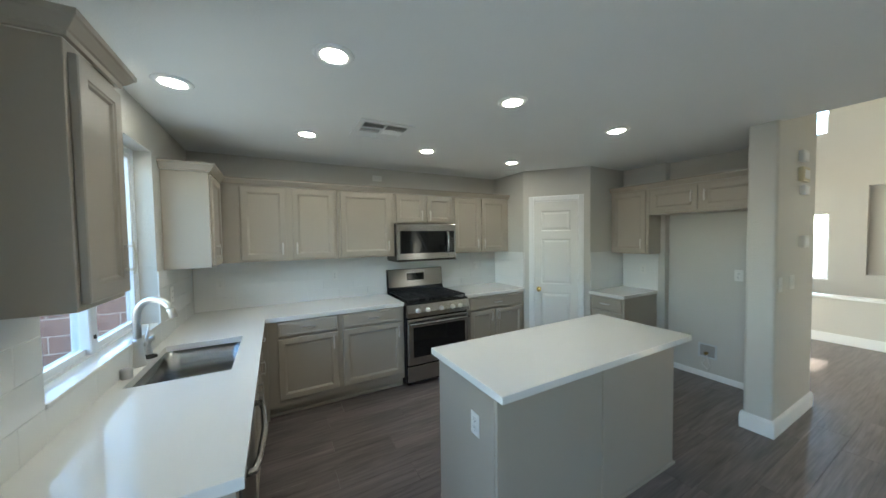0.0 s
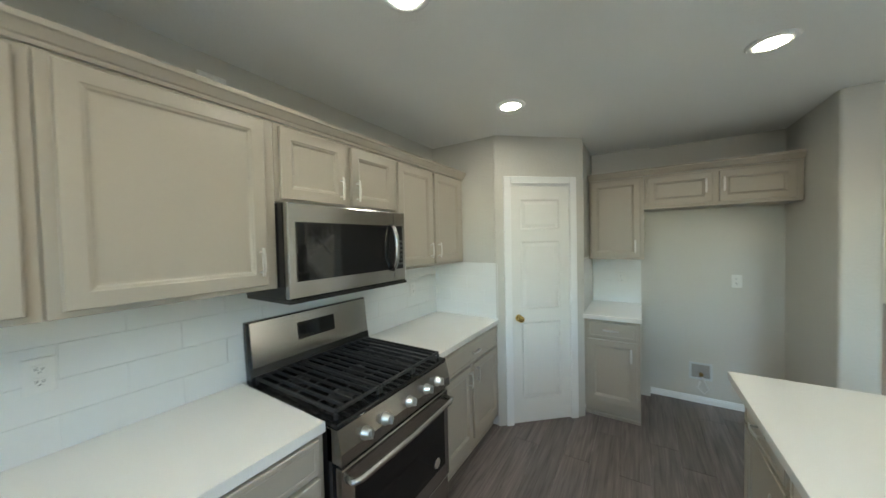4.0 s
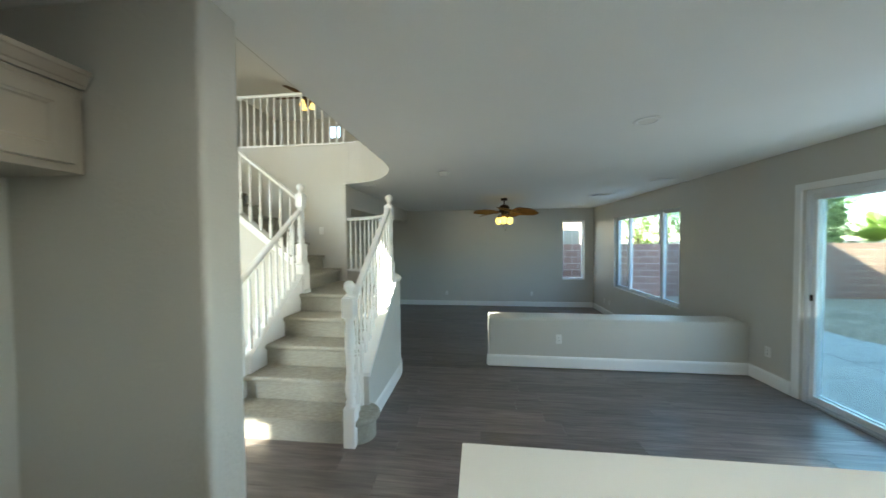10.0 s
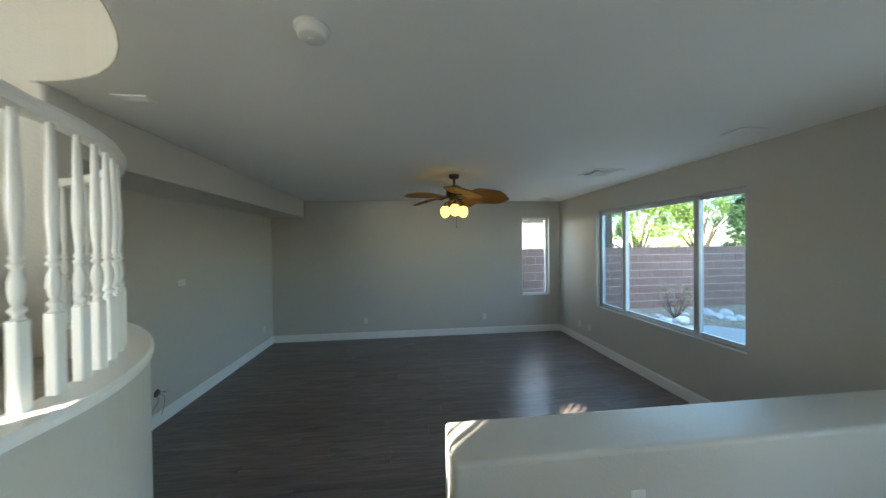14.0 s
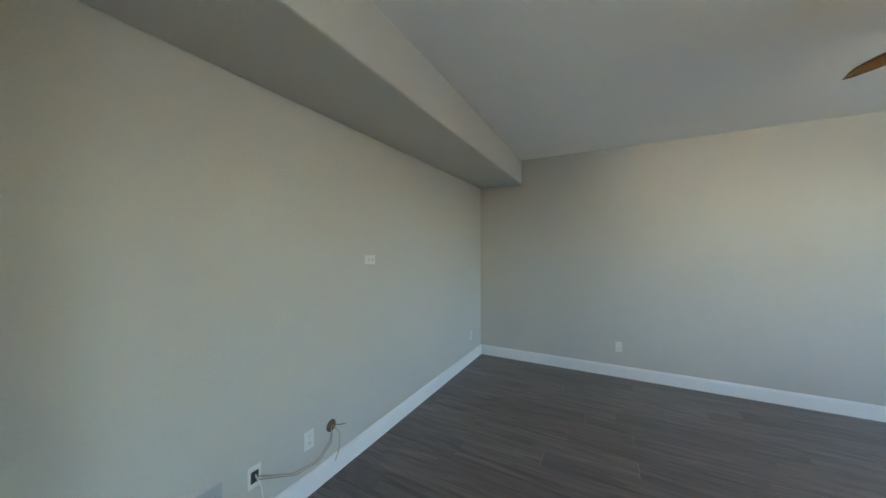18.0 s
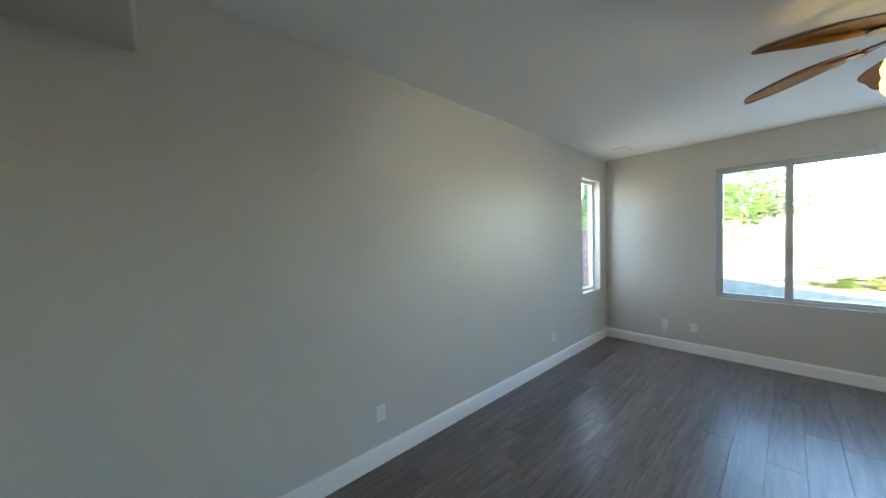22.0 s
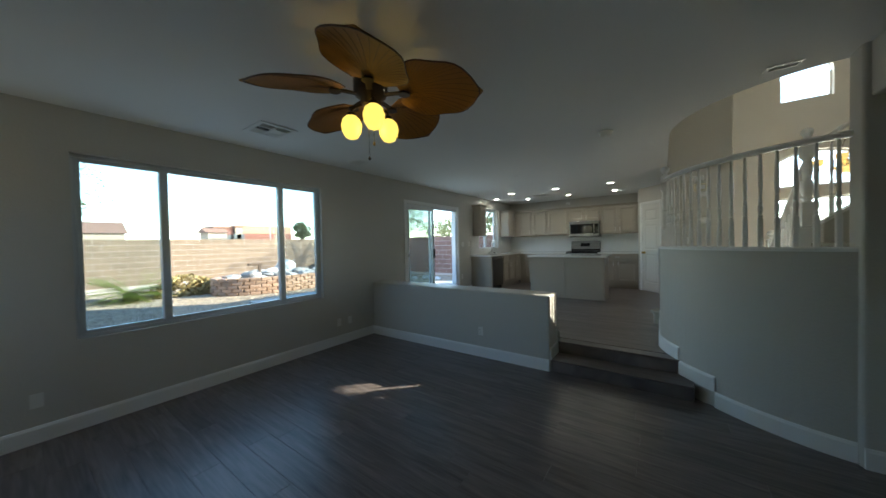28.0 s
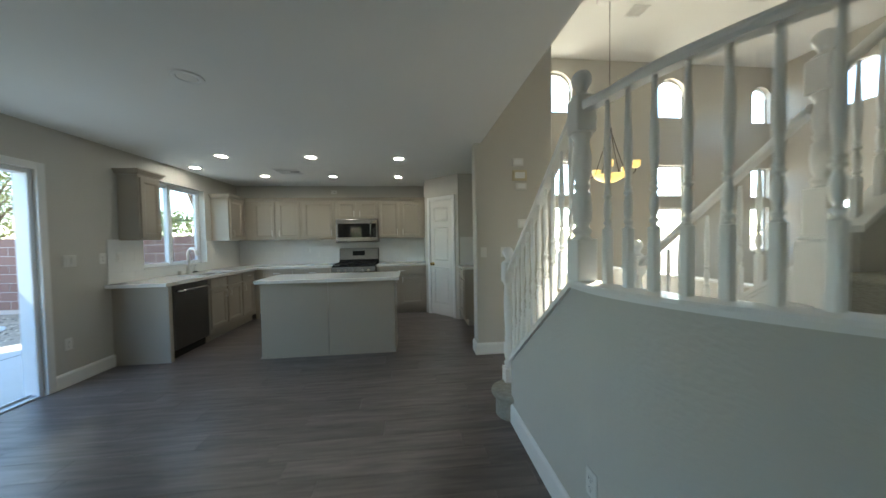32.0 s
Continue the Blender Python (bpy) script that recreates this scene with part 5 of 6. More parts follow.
four_way_register("white metal four-way ceiling vent above the kitchen", 0.835, 2.67, 1.245, 3.07, 0)
four_way_register("white metal four-way ceiling vent near the living room window", 0.165, -3.945, 0.53, -3.555, 90)
vent("ceiling_register", "small white ceiling register in the corner", -0.065, -6.02, 0.187, -5.83, CEIL, 6)
vent("ceiling_register", "small white ceiling register near the bulkhead", 4.20, -5.94, 4.42, -5.84, CEIL, 3)
vent("ceiling_register", "small white ceiling register beside the stairs", 4.24, -2.18, 4.43, -2.09, CEIL, 3)
vent("ceiling_register", "small white ceiling register in the dining ceiling", -0.10, -2.44, 0.14, -2.26, CEIL, 5)
vent("ceiling_vent", "white metal vent in the foyer ceiling", 6.72, 2.80, 7.02, 3.10, TALL, 8, cells=2)
vent("ceiling_vent", "white metal vent in the foyer ceiling", 8.6, 2.3, 8.9, 2.6, TALL, 8, cells=2)
sd = thing("smoke_detector", "round white plastic smoke detector on the ceiling", "smoke detector", m=pose(3.12, -1.44, CEIL))
bm = bmesh.new()
lathe(bm, [(0.070, 0.0), (0.070, -0.010), (0.064, -0.014), (0.060, -0.016), (0.057, -0.036), (0.048, -0.043), (0.010, -0.044)][::-1], 26)
part("body", bm, PLASTIC, sd)
bm = bmesh.new()
lathe(bm, [(0.012, -0.047), (0.016, -0.044)], 14)
part("test_button", bm, TRIM, sd)


def leaf_blade(r0, r1, half, droop, thick=0.006):
    """A palm-leaf fan blade along +x with a scalloped outline and ribs that fan out from its root."""
    bm = bmesh.new()
    n, m = 12, 16
    grid = []
    for side in (1, -1):
        rows = []
        for i in range(n + 1):
            u = i / n
            x = r0 + (r1 - r0) * u
            wid = half * (math.sin(math.pi * min(1.0, u * 0.93 + 0.07)) ** 0.62) * (1.0 + 0.10 * math.sin(u * 9.0))
            if i == n:
                wid = half * 0.10
            row = []
            for j in range(m + 1):
                v = -1 + 2 * j / m
                rib = 0.0005 * (1 if j % 2 else -1) * min(1, u * 4)
                z = -droop * u * u + 0.020 * (1 - v * v) * math.sin(math.pi * u) + side * thick / 2 + rib
                row.append(bm.verts.new((x + 0.02 * (1 - v * v), v * wid, z)))
            rows.append(row)
        grid.append(rows)
    for s, rows in enumerate(grid):
        for i in range(n):
            for j in range(m):
                bm.faces.new((rows[i][j], rows[i + 1][j], rows[i + 1][j + 1], rows[i][j + 1]))
    a, b = grid
    rim = [(i, 0) for i in range(n)] + [(n, j) for j in range(m)] + [(i, m) for i in range(n, 0, -1)] + [(0, j) for j in range(m, 0, -1)]
    for (i, j), (k, l) in zip(rim, rim[1:] + rim[:1]):
        bm.faces.new((a[i][j], a[k][l], b[k][l], b[i][j]))
    return bm


def blade_ribs(r0, r1, half, droop):
    """The dark rim of a palm-leaf blade and the veins on its underside."""
    def at(u, v):
        wid = half * (math.sin(math.pi * min(1.0, u * 0.93 + 0.07)) ** 0.62) * (1.0 + 0.10 * math.sin(u * 9.0))
        if u > 0.999:
            wid = half * 0.10
        return Vector((r0 + (r1 - r0) * u + 0.02 * (1 - v * v), v * wid, -droop * u * u + 0.020 * (1 - v * v) * math.sin(math.pi * u)))
    bm = bmesh.new()
    us = [k / 12 for k in range(13)]
    tube(bm, [at(u, 1.0) for u in us] + [at(u, -1.0) for u in us[::-1]], 0.0045, 6)
    ends = [at(u, s) for s in (1.0, -1.0) for u in (0.2, 0.26, 0.32, 0.38, 0.44, 0.5, 0.56, 0.62, 0.68, 0.74, 0.80, 0.86, 0.92, 0.97)] + [at(1.0, 0.0)]
    for e in ends:                            # veins spread from the root to the rim
        line = []
        for k in range(7):
            q = at(0.0, 0.0).lerp(e, 0.04 + 0.93 * k / 6)
            u = min(0.995, max(0.0, (q.x - r0) / (r1 - r0)))
            v = max(-1.0, min(1.0, q.y / max(0.02, abs(at(u, 1.0).y))))
            line.append((q.x, q.y, at(u, v).z - 0.0045))
        tube(bm, line, 0.0010, 3)
    return bm


def ceiling_fan(x, y, z, label, angles, blade_mat, pitch=-15.0, rod=0.0, glow=None, long=0.672, half=0.235, bell=False):
    """A five-bladed ceiling fan with a three-armed light kit, hanging from z."""
    f = thing("ceiling_fan", label, "ceiling fan", m=pose(x, y, z))
    bm = bmesh.new()
    lathe(bm, [(0.02, -0.05), (0.060, -0.045), (0.068, -0.02), (0.068, -0.001)], 20)
    part("canopy", bm, BRONZE, f, "dark bronze ceiling canopy")
    bm = bmesh.new()
    lathe(bm, [(0.014, -0.10 - rod), (0.014, -0.03)], 10)
    part("downrod", bm, BRONZE, f)
    d = -0.08 - rod
    bm = bmesh.new()
    lathe(bm, [(0.03, d - 0.21), (0.06, d - 0.20), (0.065, d - 0.17), (0.095, d - 0.15), (0.105, d - 0.12), (0.105, d - 0.05), (0.085, d - 0.02), (0.03, d)], 22)
    part("motor", bm, BRONZE, f, "dark bronze motor housing")
    for a in angles:
        m = Matrix.Rotation(radians(a), 4, "Z")
        bm = bmesh.new()
        bx(bm, 0.09, -0.018, d - 0.155, 0.20, 0.018, d - 0.145, 0.003)
        lathe(bm, [(0.034, d - 0.166), (0.034, d - 0.154)], 14, (0.215, 0, 0))
        bm.transform(m)
        part("blade_iron", bm, BRONZE, f)
        bm = leaf_blade(0.17, long, half, 0.05)
        bm.transform(m @ Matrix.Translation((0, 0, d - 0.145)) @ Matrix.Rotation(radians(pitch), 4, "X"))
        bl = part("blade", bm, blade_mat, f, "woven palm-leaf blade")
        if half > 0.1:
            bm = blade_ribs(0.17, long, half, 0.05)
            bm.transform(m @ Matrix.Translation((0, 0, d - 0.145)) @ Matrix.Rotation(radians(pitch), 4, "X"))
            part("rim", bm, BRONZE_RIM, bl, "dark cane rim and veins")
    for k in range(3):
        a = radians(84 + 120 * k)
        c, s = math.cos(a), math.sin(a)
        bm = bmesh.new()
        tube(bm, [(0.03 * c, 0.03 * s, d - 0.19), (0.08 * c, 0.08 * s, d - 0.20), (0.125 * c, 0.125 * s, d - 0.215), (0.135 * c, 0.135 * s, d - 0.235)], 0.008, 8)
        lathe(bm, [(0.032, d - 0.262), (0.030, d - 0.245), (0.012, d - 0.232)], 14, (0.135 * c, 0.135 * s, 0))
        part("lamp_arm", bm, BRONZE, f)
        bm = bmesh.new()
        lathe(bm, [(0.012, d - 0.405), (0.038, d - 0.393), (0.058, d - 0.358), (0.064, d - 0.318), (0.052, d - 0.28), (0.032, d - 0.262)], 18, (0.135 * c, 0.135 * s, 0))
        if bell:
            bm.clear()
            lathe(bm, [(0.012, d - 0.335), (0.060, d - 0.375), (0.078, d - 0.385), (0.060, d - 0.345), (0.047, d - 0.30), (0.032, d - 0.262)], 18, (0.135 * c, 0.135 * s, 0))
        part("shade", bm, glow or BULB, f, "glowing bell-shaped amber glass shade" if bell else "glowing tulip glass shade")
    for k, (dx, zz) in enumerate(((0.02, 0.44), (-0.025, 0.52))):
        bm = bmesh.new()
        tube(bm, [(dx, 0, d - 0.20), (dx, 0, d - zz)], 0.0018, 5)
        lathe(bm, [(0.004, d - zz - 0.022), (0.009, d - zz - 0.012), (0.004, d - zz)], 8, (dx, 0, 0))
        part("pull_chain", bm, BRASS if k == 0 else BRONZE, f)
    lamp = bpy.data.lights.new("fan_lamp", "POINT")
    lamp.energy, lamp.color, lamp.shadow_soft_size = 0.11, (1.0, 0.66, 0.20), 0.012
    new("fan_lamp", lamp).matrix_world = pose(x, y, z + d - 0.37)
    return f


ceiling_fan(2.155, -4.015, CEIL, "ceiling fan with tan palm-leaf blades and three lit tulip shades", (26, 98, 170, 242, 314), LEAFBLADE, rod=0.05)
ceiling_fan(6.70, -4.45, TALL, "dark brown leaf-bladed ceiling fan with lit amber bell shades", (10, 82, 154, 226, 298), DARKLEAF, rod=0.06, half=0.15, long=0.70, glow=CHANDGLOW, bell=True)

ch = thing("chandelier", "bronze chandelier with amber glass shades on a long chain", "chandelier", m=pose(6.2, 2.7, 0))
bm = bmesh.new()
lathe(bm, [(0.02, 2.245), (0.10, 2.255), (0.20, 2.31), (0.245, 2.36), (0.24, 2.365), (0.19, 2.32), (0.02, 2.27)], 24)
part("bowl", bm, CHANDGLOW, ch, "glowing amber glass bowl")
for k in range(5):
    a = 2 * math.pi * k / 5 + 0.3
    c, s = math.cos(a), math.sin(a)
    bm = bmesh.new()
    tube(bm, [(0.24 * c, 0.24 * s, 2.36), (0.31 * c, 0.31 * s, 2.33), (0.37 * c, 0.37 * s, 2.36), (0.38 * c, 0.38 * s, 2.42)], 0.008, 6)
    tube(bm, [(0.235 * c, 0.235 * s, 2.365), (0.10 * c, 0.10 * s, 2.8), (0.015 * c, 0.015 * s, 3.10)], 0.006, 6)
    part("arm", bm, BRONZE, ch)
    bm = bmesh.new()
    lathe(bm, [(0.03, 2.42), (0.060, 2.44), (0.070, 2.50), (0.068, 2.53), (0.060, 2.53)], 14, (0.38 * c, 0.38 * s, 0))
    part("cup_shade", bm, CHANDGLOW, ch, "glowing amber cup shade")
bm = bmesh.new()
lathe(bm, [(0.02, 3.08), (0.035, 3.10), (0.03, 3.14), (0.008, 3.16)], 12)
part("hub", bm, BRONZE, ch)
bm = bmesh.new()
z = 3.16
k = 0
while z < TALL - 0.06:
    ax = (0.011, 0) if k % 2 else (0, 0.011)
    tube(bm, [(0, 0, z), (ax[0], ax[1], z + 0.018), (ax[0], ax[1], z + 0.03), (0, 0, z + 0.048), (-ax[0], -ax[1], z + 0.03), (-ax[0], -ax[1], z + 0.018), (0, 0, z)], 0.0028, 5)
    z += 0.042
    k += 1
part("chain", bm, BRONZE, ch, "dark bronze hanging chain")
bm = bmesh.new()
lathe(bm, [(0.03, TALL - 0.06), (0.10, TALL - 0.03), (0.18, TALL - 0.02), (0.20, TALL - 0.001)], 24)
part("ceiling_rose", bm, TRIM, ch, "white ceiling rose")


# ---------------------------------------------------------------- outlets, switches, plates
def plate(m, kind="outlet", gangs=1, label=None):
    """A wall plate facing -y in its own frame: duplex outlet or rocker switch."""
    w = 0.070 + 0.046 * (gangs - 1)
    names = {"outlet": "white duplex electrical outlet on the wall", "switch": "white rocker light switch on the wall", "blank": "white blank wall plate"}
    ob = thing("electrical_outlet" if kind == "outlet" else "light_switch" if kind == "switch" else "wall_plate", label or names[kind], "outlet" if kind == "outlet" else "switch" if kind == "switch" else "plate", m=m)
    part("cover", B((-w / 2, -0.006, -0.0575, w / 2, -0.0005, 0.0575), bevel=0.003, seg=2), PLASTIC, ob)
    for g in range(gangs):
        cx = -w / 2 + 0.035 + 0.046 * g
        if kind == "outlet":
            for z in (-0.02, 0.02):
                soc = part("socket", B((cx - 0.0165, -0.0085, z - 0.014, cx + 0.0165, -0.0061, z + 0.014), bevel=0.002), PLASTIC, ob)
                # dark strips laid on the face paint the shade inside the slots
                part("slots", B((cx - 0.008, -0.0089, z - 0.003, cx - 0.0055, -0.0086, z + 0.008), (cx + 0.0055, -0.0089, z - 0.003, cx + 0.008, -0.0086, z + 0.006), (cx - 0.002, -0.0089, z - 0.011, cx + 0.002, -0.0086, z - 0.007)), SLOT, soc, "dark strips for the shaded slots")
        elif kind == "switch":
            part("rocker", B((cx - 0.016, -0.0095, -0.033, cx + 0.016, -0.0061, 0.033), bevel=0.003), PLASTIC, ob)
    return ob


ON_N = lambda x, z: pose(x, YK - 0.011, z)
ON_W = lambda y, z, x=XW: pose(x, y, z, 0, 0, 90)
ON_E = lambda y, z, x: pose(x, y, z, 0, 0, -90)
FACE_S = lambda x, y, z: pose(x, y, z)                 # looks towards -y
FACE_N = lambda x, y, z: pose(x, y, z, 0, 0, 180)      # looks towards +y
for x in (-0.20, 0.873, 2.795):
    plate(ON_N(x, 1.18))
ob = plate(pose(1.39, YK - 0.001, 2.32, 0, 90, 0), label="white duplex outlet above the wall cabinets")
plate(ON_W(1.70, 1.205, XW + 0.012), "switch", label="white switch on the tiled backsplash")
plate(ON_W(1.52, 1.205), "outlet", label="almond duplex outlet beside the worktop")
plate(ON_W(1.20, 1.20), "switch", 2, "white double rocker switch beside the patio door")
plate(ON_W(1.15, 0.40), "outlet")
plate(ON_W(-1.19, 0.35), "outlet")
plate(ON_W(3.47, 1.20, XW + 0.012), "outlet")
plate(ON_E(1.82, 1.16, 4.45), "outlet")
plate(ON_E(2.70, 1.16, 4.348), "outlet")
plate(FACE_N(1.704, -1.42, 0.35), "outlet", label="white duplex outlet on the half wall")
plate(FACE_S(1.66, -1.755, 0.065), "outlet", label="white duplex outlet on the half wall")
for y, kd in ((-5.56, "outlet"), (-5.25, "blank"), (-2.44, "outlet"), (-2.24, "blank")):
    plate(ON_W(y, 0.06), kd)
plate(FACE_N(1.215, YF, 0.08)), plate(FACE_N(3.596, YF, 0.08))
plate(pose(XR, -3.962, 1.154, 0, 90, -90), "outlet", label="white duplex outlet high on the wall for a television")
plate(ON_E(-3.41, 0.06, XR), "outlet")
plate(ON_E(-5.96, 0.075, XR), "outlet")
plate(FACE_N(5.07, -2.0, 1.74), "switch")
plate(FACE_S(3.98, 1.345, 1.19), "switch", 2), plate(FACE_S(3.72, 1.345, 1.19), "switch")
plate(pose(3.60, -1.0, 0.34, 0, 0, -88), "outlet", label="white duplex outlet on the curved stair wall")
plate(pose(1.143, 1.75, 0.66, 0, 0, -90), "outlet", label="white duplex outlet on the island side")
# alarm keypads and thermostat on the stub wall
for x, z, w, h, mt, lb in ((4.13, 2.22, 0.13, 0.09, PLASTIC, "cream alarm sounder box"), (4.15, 2.07, 0.17, 0.12, ALMOND, "yellowed almond alarm box"), (4.17, 1.945, 0.12, 0.08, PLASTIC, "small cream alarm box"), (4.19, 1.517, 0.13, 0.10, PLASTIC, "white wall thermostat")):
    k = thing("alarm_box" if z > 1.8 else "thermostat", lb + " on the stub wall", "wall box", m=pose(x, 1.345, z))
    part("case", B((-w / 2, -0.035, -h / 2, w / 2, -0.0005, h / 2), bevel=0.008, seg=2), mt, k)
    part("face", B((-w * 0.35, -0.0375, -h * 0.3, w * 0.35, -0.0352, h * 0.3), bevel=0.001), TRIM, k)
# loose television wiring on the living room wall
PLATE_STEEL = material("brushed_plate_steel", (0.46, 0.48, 0.50), 0.5, 0.35, grain=0.1, scale=80, blotch=0.05)
TANCABLE = material("tan_cable", (0.40, 0.31, 0.22), 0.6, blotch=0.08)
wp = plate(ON_E(-3.075, 0.05, XR), "blank", label="open white wall plate with loose cables")
# dark patch on the cover paints the shade inside its open middle
part("opening", B((-0.02, -0.0075, -0.03, 0.02, -0.0062, 0.03)), SLOT, wp)
sp = thing("wall_plate", "brushed steel two-gang wall plate", "plate", m=ON_E(-2.866, 0.066, XR))
part("cover", B((-0.058, -0.006, -0.058, 0.058, -0.0005, 0.058), bevel=0.002), PLATE_STEEL, sp)
for x in (-0.023, 0.023):
    part("screw", B((x - 0.005, -0.008, -0.004, x + 0.005, -0.0061, 0.004)), DARKSTEEL, sp)
hole = thing("cable_hole", "ragged brown hole in the wall with loose cables", "hole", m=ON_E(-3.583, 0.06, XR))
bm = bmesh.new()
lathe(bm, [(0.040, 0.001), (0.036, 0.006), (0.026, 0.007), (0.006, 0.004)], 14, (0, 0, 0), rot)
part("rim", bm, BARK, hole, "torn brown rim")
for k, (pts, mt) in enumerate((([(0.0, -0.006, 0.0), (-0.05, -0.05, -0.06), (-0.16, -0.06, -0.12), (-0.32, -0.05, -0.10), (-0.48, -0.02, -0.02), (-0.508, -0.008, -0.01)], TANCABLE),
                               ([(0.0, -0.006, -0.01), (-0.03, -0.04, -0.08), (-0.14, -0.05, -0.14), (-0.30, -0.05, -0.12), (-0.50, -0.01, -0.03)], TANCABLE),
                               ([(-0.505, -0.008, 0.0), (-0.50, -0.05, -0.05), (-0.485, -0.05, -0.16), (-0.50, -0.04, -0.26)], PLASTIC),
                               ([(0.01, -0.006, 0.0), (0.03, -0.05, -0.05), (0.02, -0.05, -0.16), (0.0, -0.04, -0.22)], TANCABLE),
                               ([(0.0, -0.006, 0.01), (0.05, -0.03, -0.01), (0.09, -0.04, -0.02)], BARK))):
    bm = bmesh.new()
    tube(bm, pts, 0.0028, 6)
    part("cable", bm, mt, hole, "loose cable")
# short cable below the outlet beside the living room window
cb = thing("coax_cable", "short white cable hanging from a wall outlet", "cable", m=ON_W(-5.56, 0.06))
bm = bmesh.new()
tube(bm, [(0.0, -0.007, -0.015), (0.004, -0.035, -0.035), (0.002, -0.028, -0.10), (-0.012, -0.022, -0.165)], 0.003, 6)
part("wire", bm, PLASTIC, cb)
bm = bmesh.new()
lathe(bm, [(0.0045, -0.185), (0.0045, -0.168), (0.003, -0.165)], 8, (-0.012, -0.022, 0))
part("plug", bm, NICKEL, cb)
# water supply box in the refrigerator space
wb = thing("water_box", "grey recessed water supply box with valve and hose", "valve box", m=ON_E(2.07, 0.30, 4.45))
part("frame", B((-0.085, -0.008, -0.08, 0.085, -0.0005, -0.062), (-0.085, -0.008, 0.062, 0.085, -0.0005, 0.08), (-0.085, -0.008, -0.062, -0.067, -0.0005, 0.062), (0.067, -0.008, -0.062, 0.085, -0.0005, 0.062), bevel=0.002), ALU, wb)
part("back", B((-0.067, -0.003, -0.062, 0.067, -0.001, 0.062)), STONE, wb)
bm = bmesh.new()
lathe(bm, [(0.012, 0), (0.012, 0.03), (0.018, 0.032), (0.018, 0.042)], 12, (0, -0.004, -0.02), rot)
part("valve", bm, BRASS, wb, "brass valve")
bm = bmesh.new()
tube(bm, [(0, -0.03, -0.02), (0.02, -0.05, -0.07), (0.05, -0.06, -0.14), (0.02, -0.06, -0.19), (-0.03, -0.05, -0.14), (-0.01, -0.045, -0.08)], 0.007, 8)
part("hose", bm, NICKEL, wb, "braided hose")


# ---------------------------------------------------------------- outdoors
GZ = -0.15
solid("ground", B((-400, -400, -0.9, -0.60, 400, GZ), (-0.60, -400, -0.9, 400, -6.50, GZ), (-0.60, 4.58, -0.9, 400, 400, GZ), (11.70, -6.50, -0.9, 400, 4.58, GZ)), GRAVEL, "tan desert gravel ground", "ground")
bm = bmesh.new()
prism(bm, [(-0.60, -5.55, GZ), (-2.2, -5.52, GZ), (-3.02, -5.40, GZ), (-3.3, -5.05, GZ), (-3.3, -3.1, GZ), (-3.45, -2.6, GZ), (-3.48, -2.1, GZ), (-4.4, -2.06, GZ), (-4.4, 0.6, GZ), (-3.0, 2.4, GZ), (-2.4, 3.4, GZ), (-0.60, 3.9, GZ)], (0, 0, 0.105))
solid("patio", bm, CONCRETE, "pale broom-finished concrete patio slab", "patio")
for x0, y0, x1, y1 in ((-2.16, -5.45, -2.145, 3.35), (-3.42, -2.09, -2.17, -2.075)):
    solid("patio_joint", B((x0, y0, GZ + 0.1051, x1, y1, GZ + 0.1065)), SLOT, "dark control joint in the patio slab", "joint")
# low roof edge outside the west wall
solid("eave", B((-0.80, -6.7, CEIL + 0.12, -0.58, 4.35, CEIL + 0.30)), STUCCO, "tan painted roof eave", "eave")


def pebbles(name, label, n, x0, y0, x1, y1, size, mat, seed):
    """Loose stones lying on the ground, one mesh."""
    rnd = random.Random(seed)
    verts, faces = [], []
    for _ in range(n):
        x, y, s = rnd.uniform(x0, x1), rnd.uniform(y0, y1), size * rnd.uniform(0.5, 1.4)
        a = rnd.uniform(0, 6.28)
        b = len(verts)
        for k in range(5):
            t = a + 2 * math.pi * k / 5
            verts.append((x + s * math.cos(t) * rnd.uniform(0.8, 1.2), y + s * math.sin(t), GZ))
        verts.append((x + s * 0.1, y, GZ + s * rnd.uniform(0.5, 0.9)))
        faces += [(b + k, b + (k + 1) % 5, b + 5) for k in range(5)]
    me = bpy.data.meshes.new(name)
    me.from_pydata(verts, [], faces)
    me.materials.append(mat)
    return tagged(new(name, me), label, "gravel", kind="stuff")


PEB = material("pebble", (0.36, 0.29, 0.215), 0.9, island_tone=0.6, blotch=0.1)
pebbles("gravel", "loose tan and grey gravel on the yard", 30000, -10.8, -7.3, -3.45, -1.6, 0.021, PEB, 3)
pebbles("gravel", "loose tan and grey gravel round the planter", 12000, -10.8, -1.6, -3.5, 5.4, 0.024, PEB, 5)
pebbles("gravel", "loose tan and grey gravel beside the house", 9000, -4.4, -7.5, -0.7, -5.5, 0.020, PEB, 4)


def rock(bm, c, s, rnd, flat=0.7):
    v = bmesh.ops.create_icosphere(bm, subdivisions=2, radius=1.0)["verts"]
    k = [rnd.uniform(0.7, 1.2) for _ in range(3)]
    for p in v:
        w = 1 + 0.35 * noise.noise(p.co * 1.6 + Vector(c))
        p.co = Vector((p.co.x * k[0] * s * w, p.co.y * k[1] * s * w, p.co.z * k[2] * s * flat * w)) + Vector(c)
    return bm


def boulder(label, c, s, seed, flat=0.7, mat=STONE, group="rocks"):
    rnd = random.Random(seed)
    bm = bmesh.new()
    rock(bm, (c[0], c[1], c[2] + s * flat * 0.6), s, rnd, flat)
    return solid("rock", bm, mat, label, "rock", kind="", group=group)


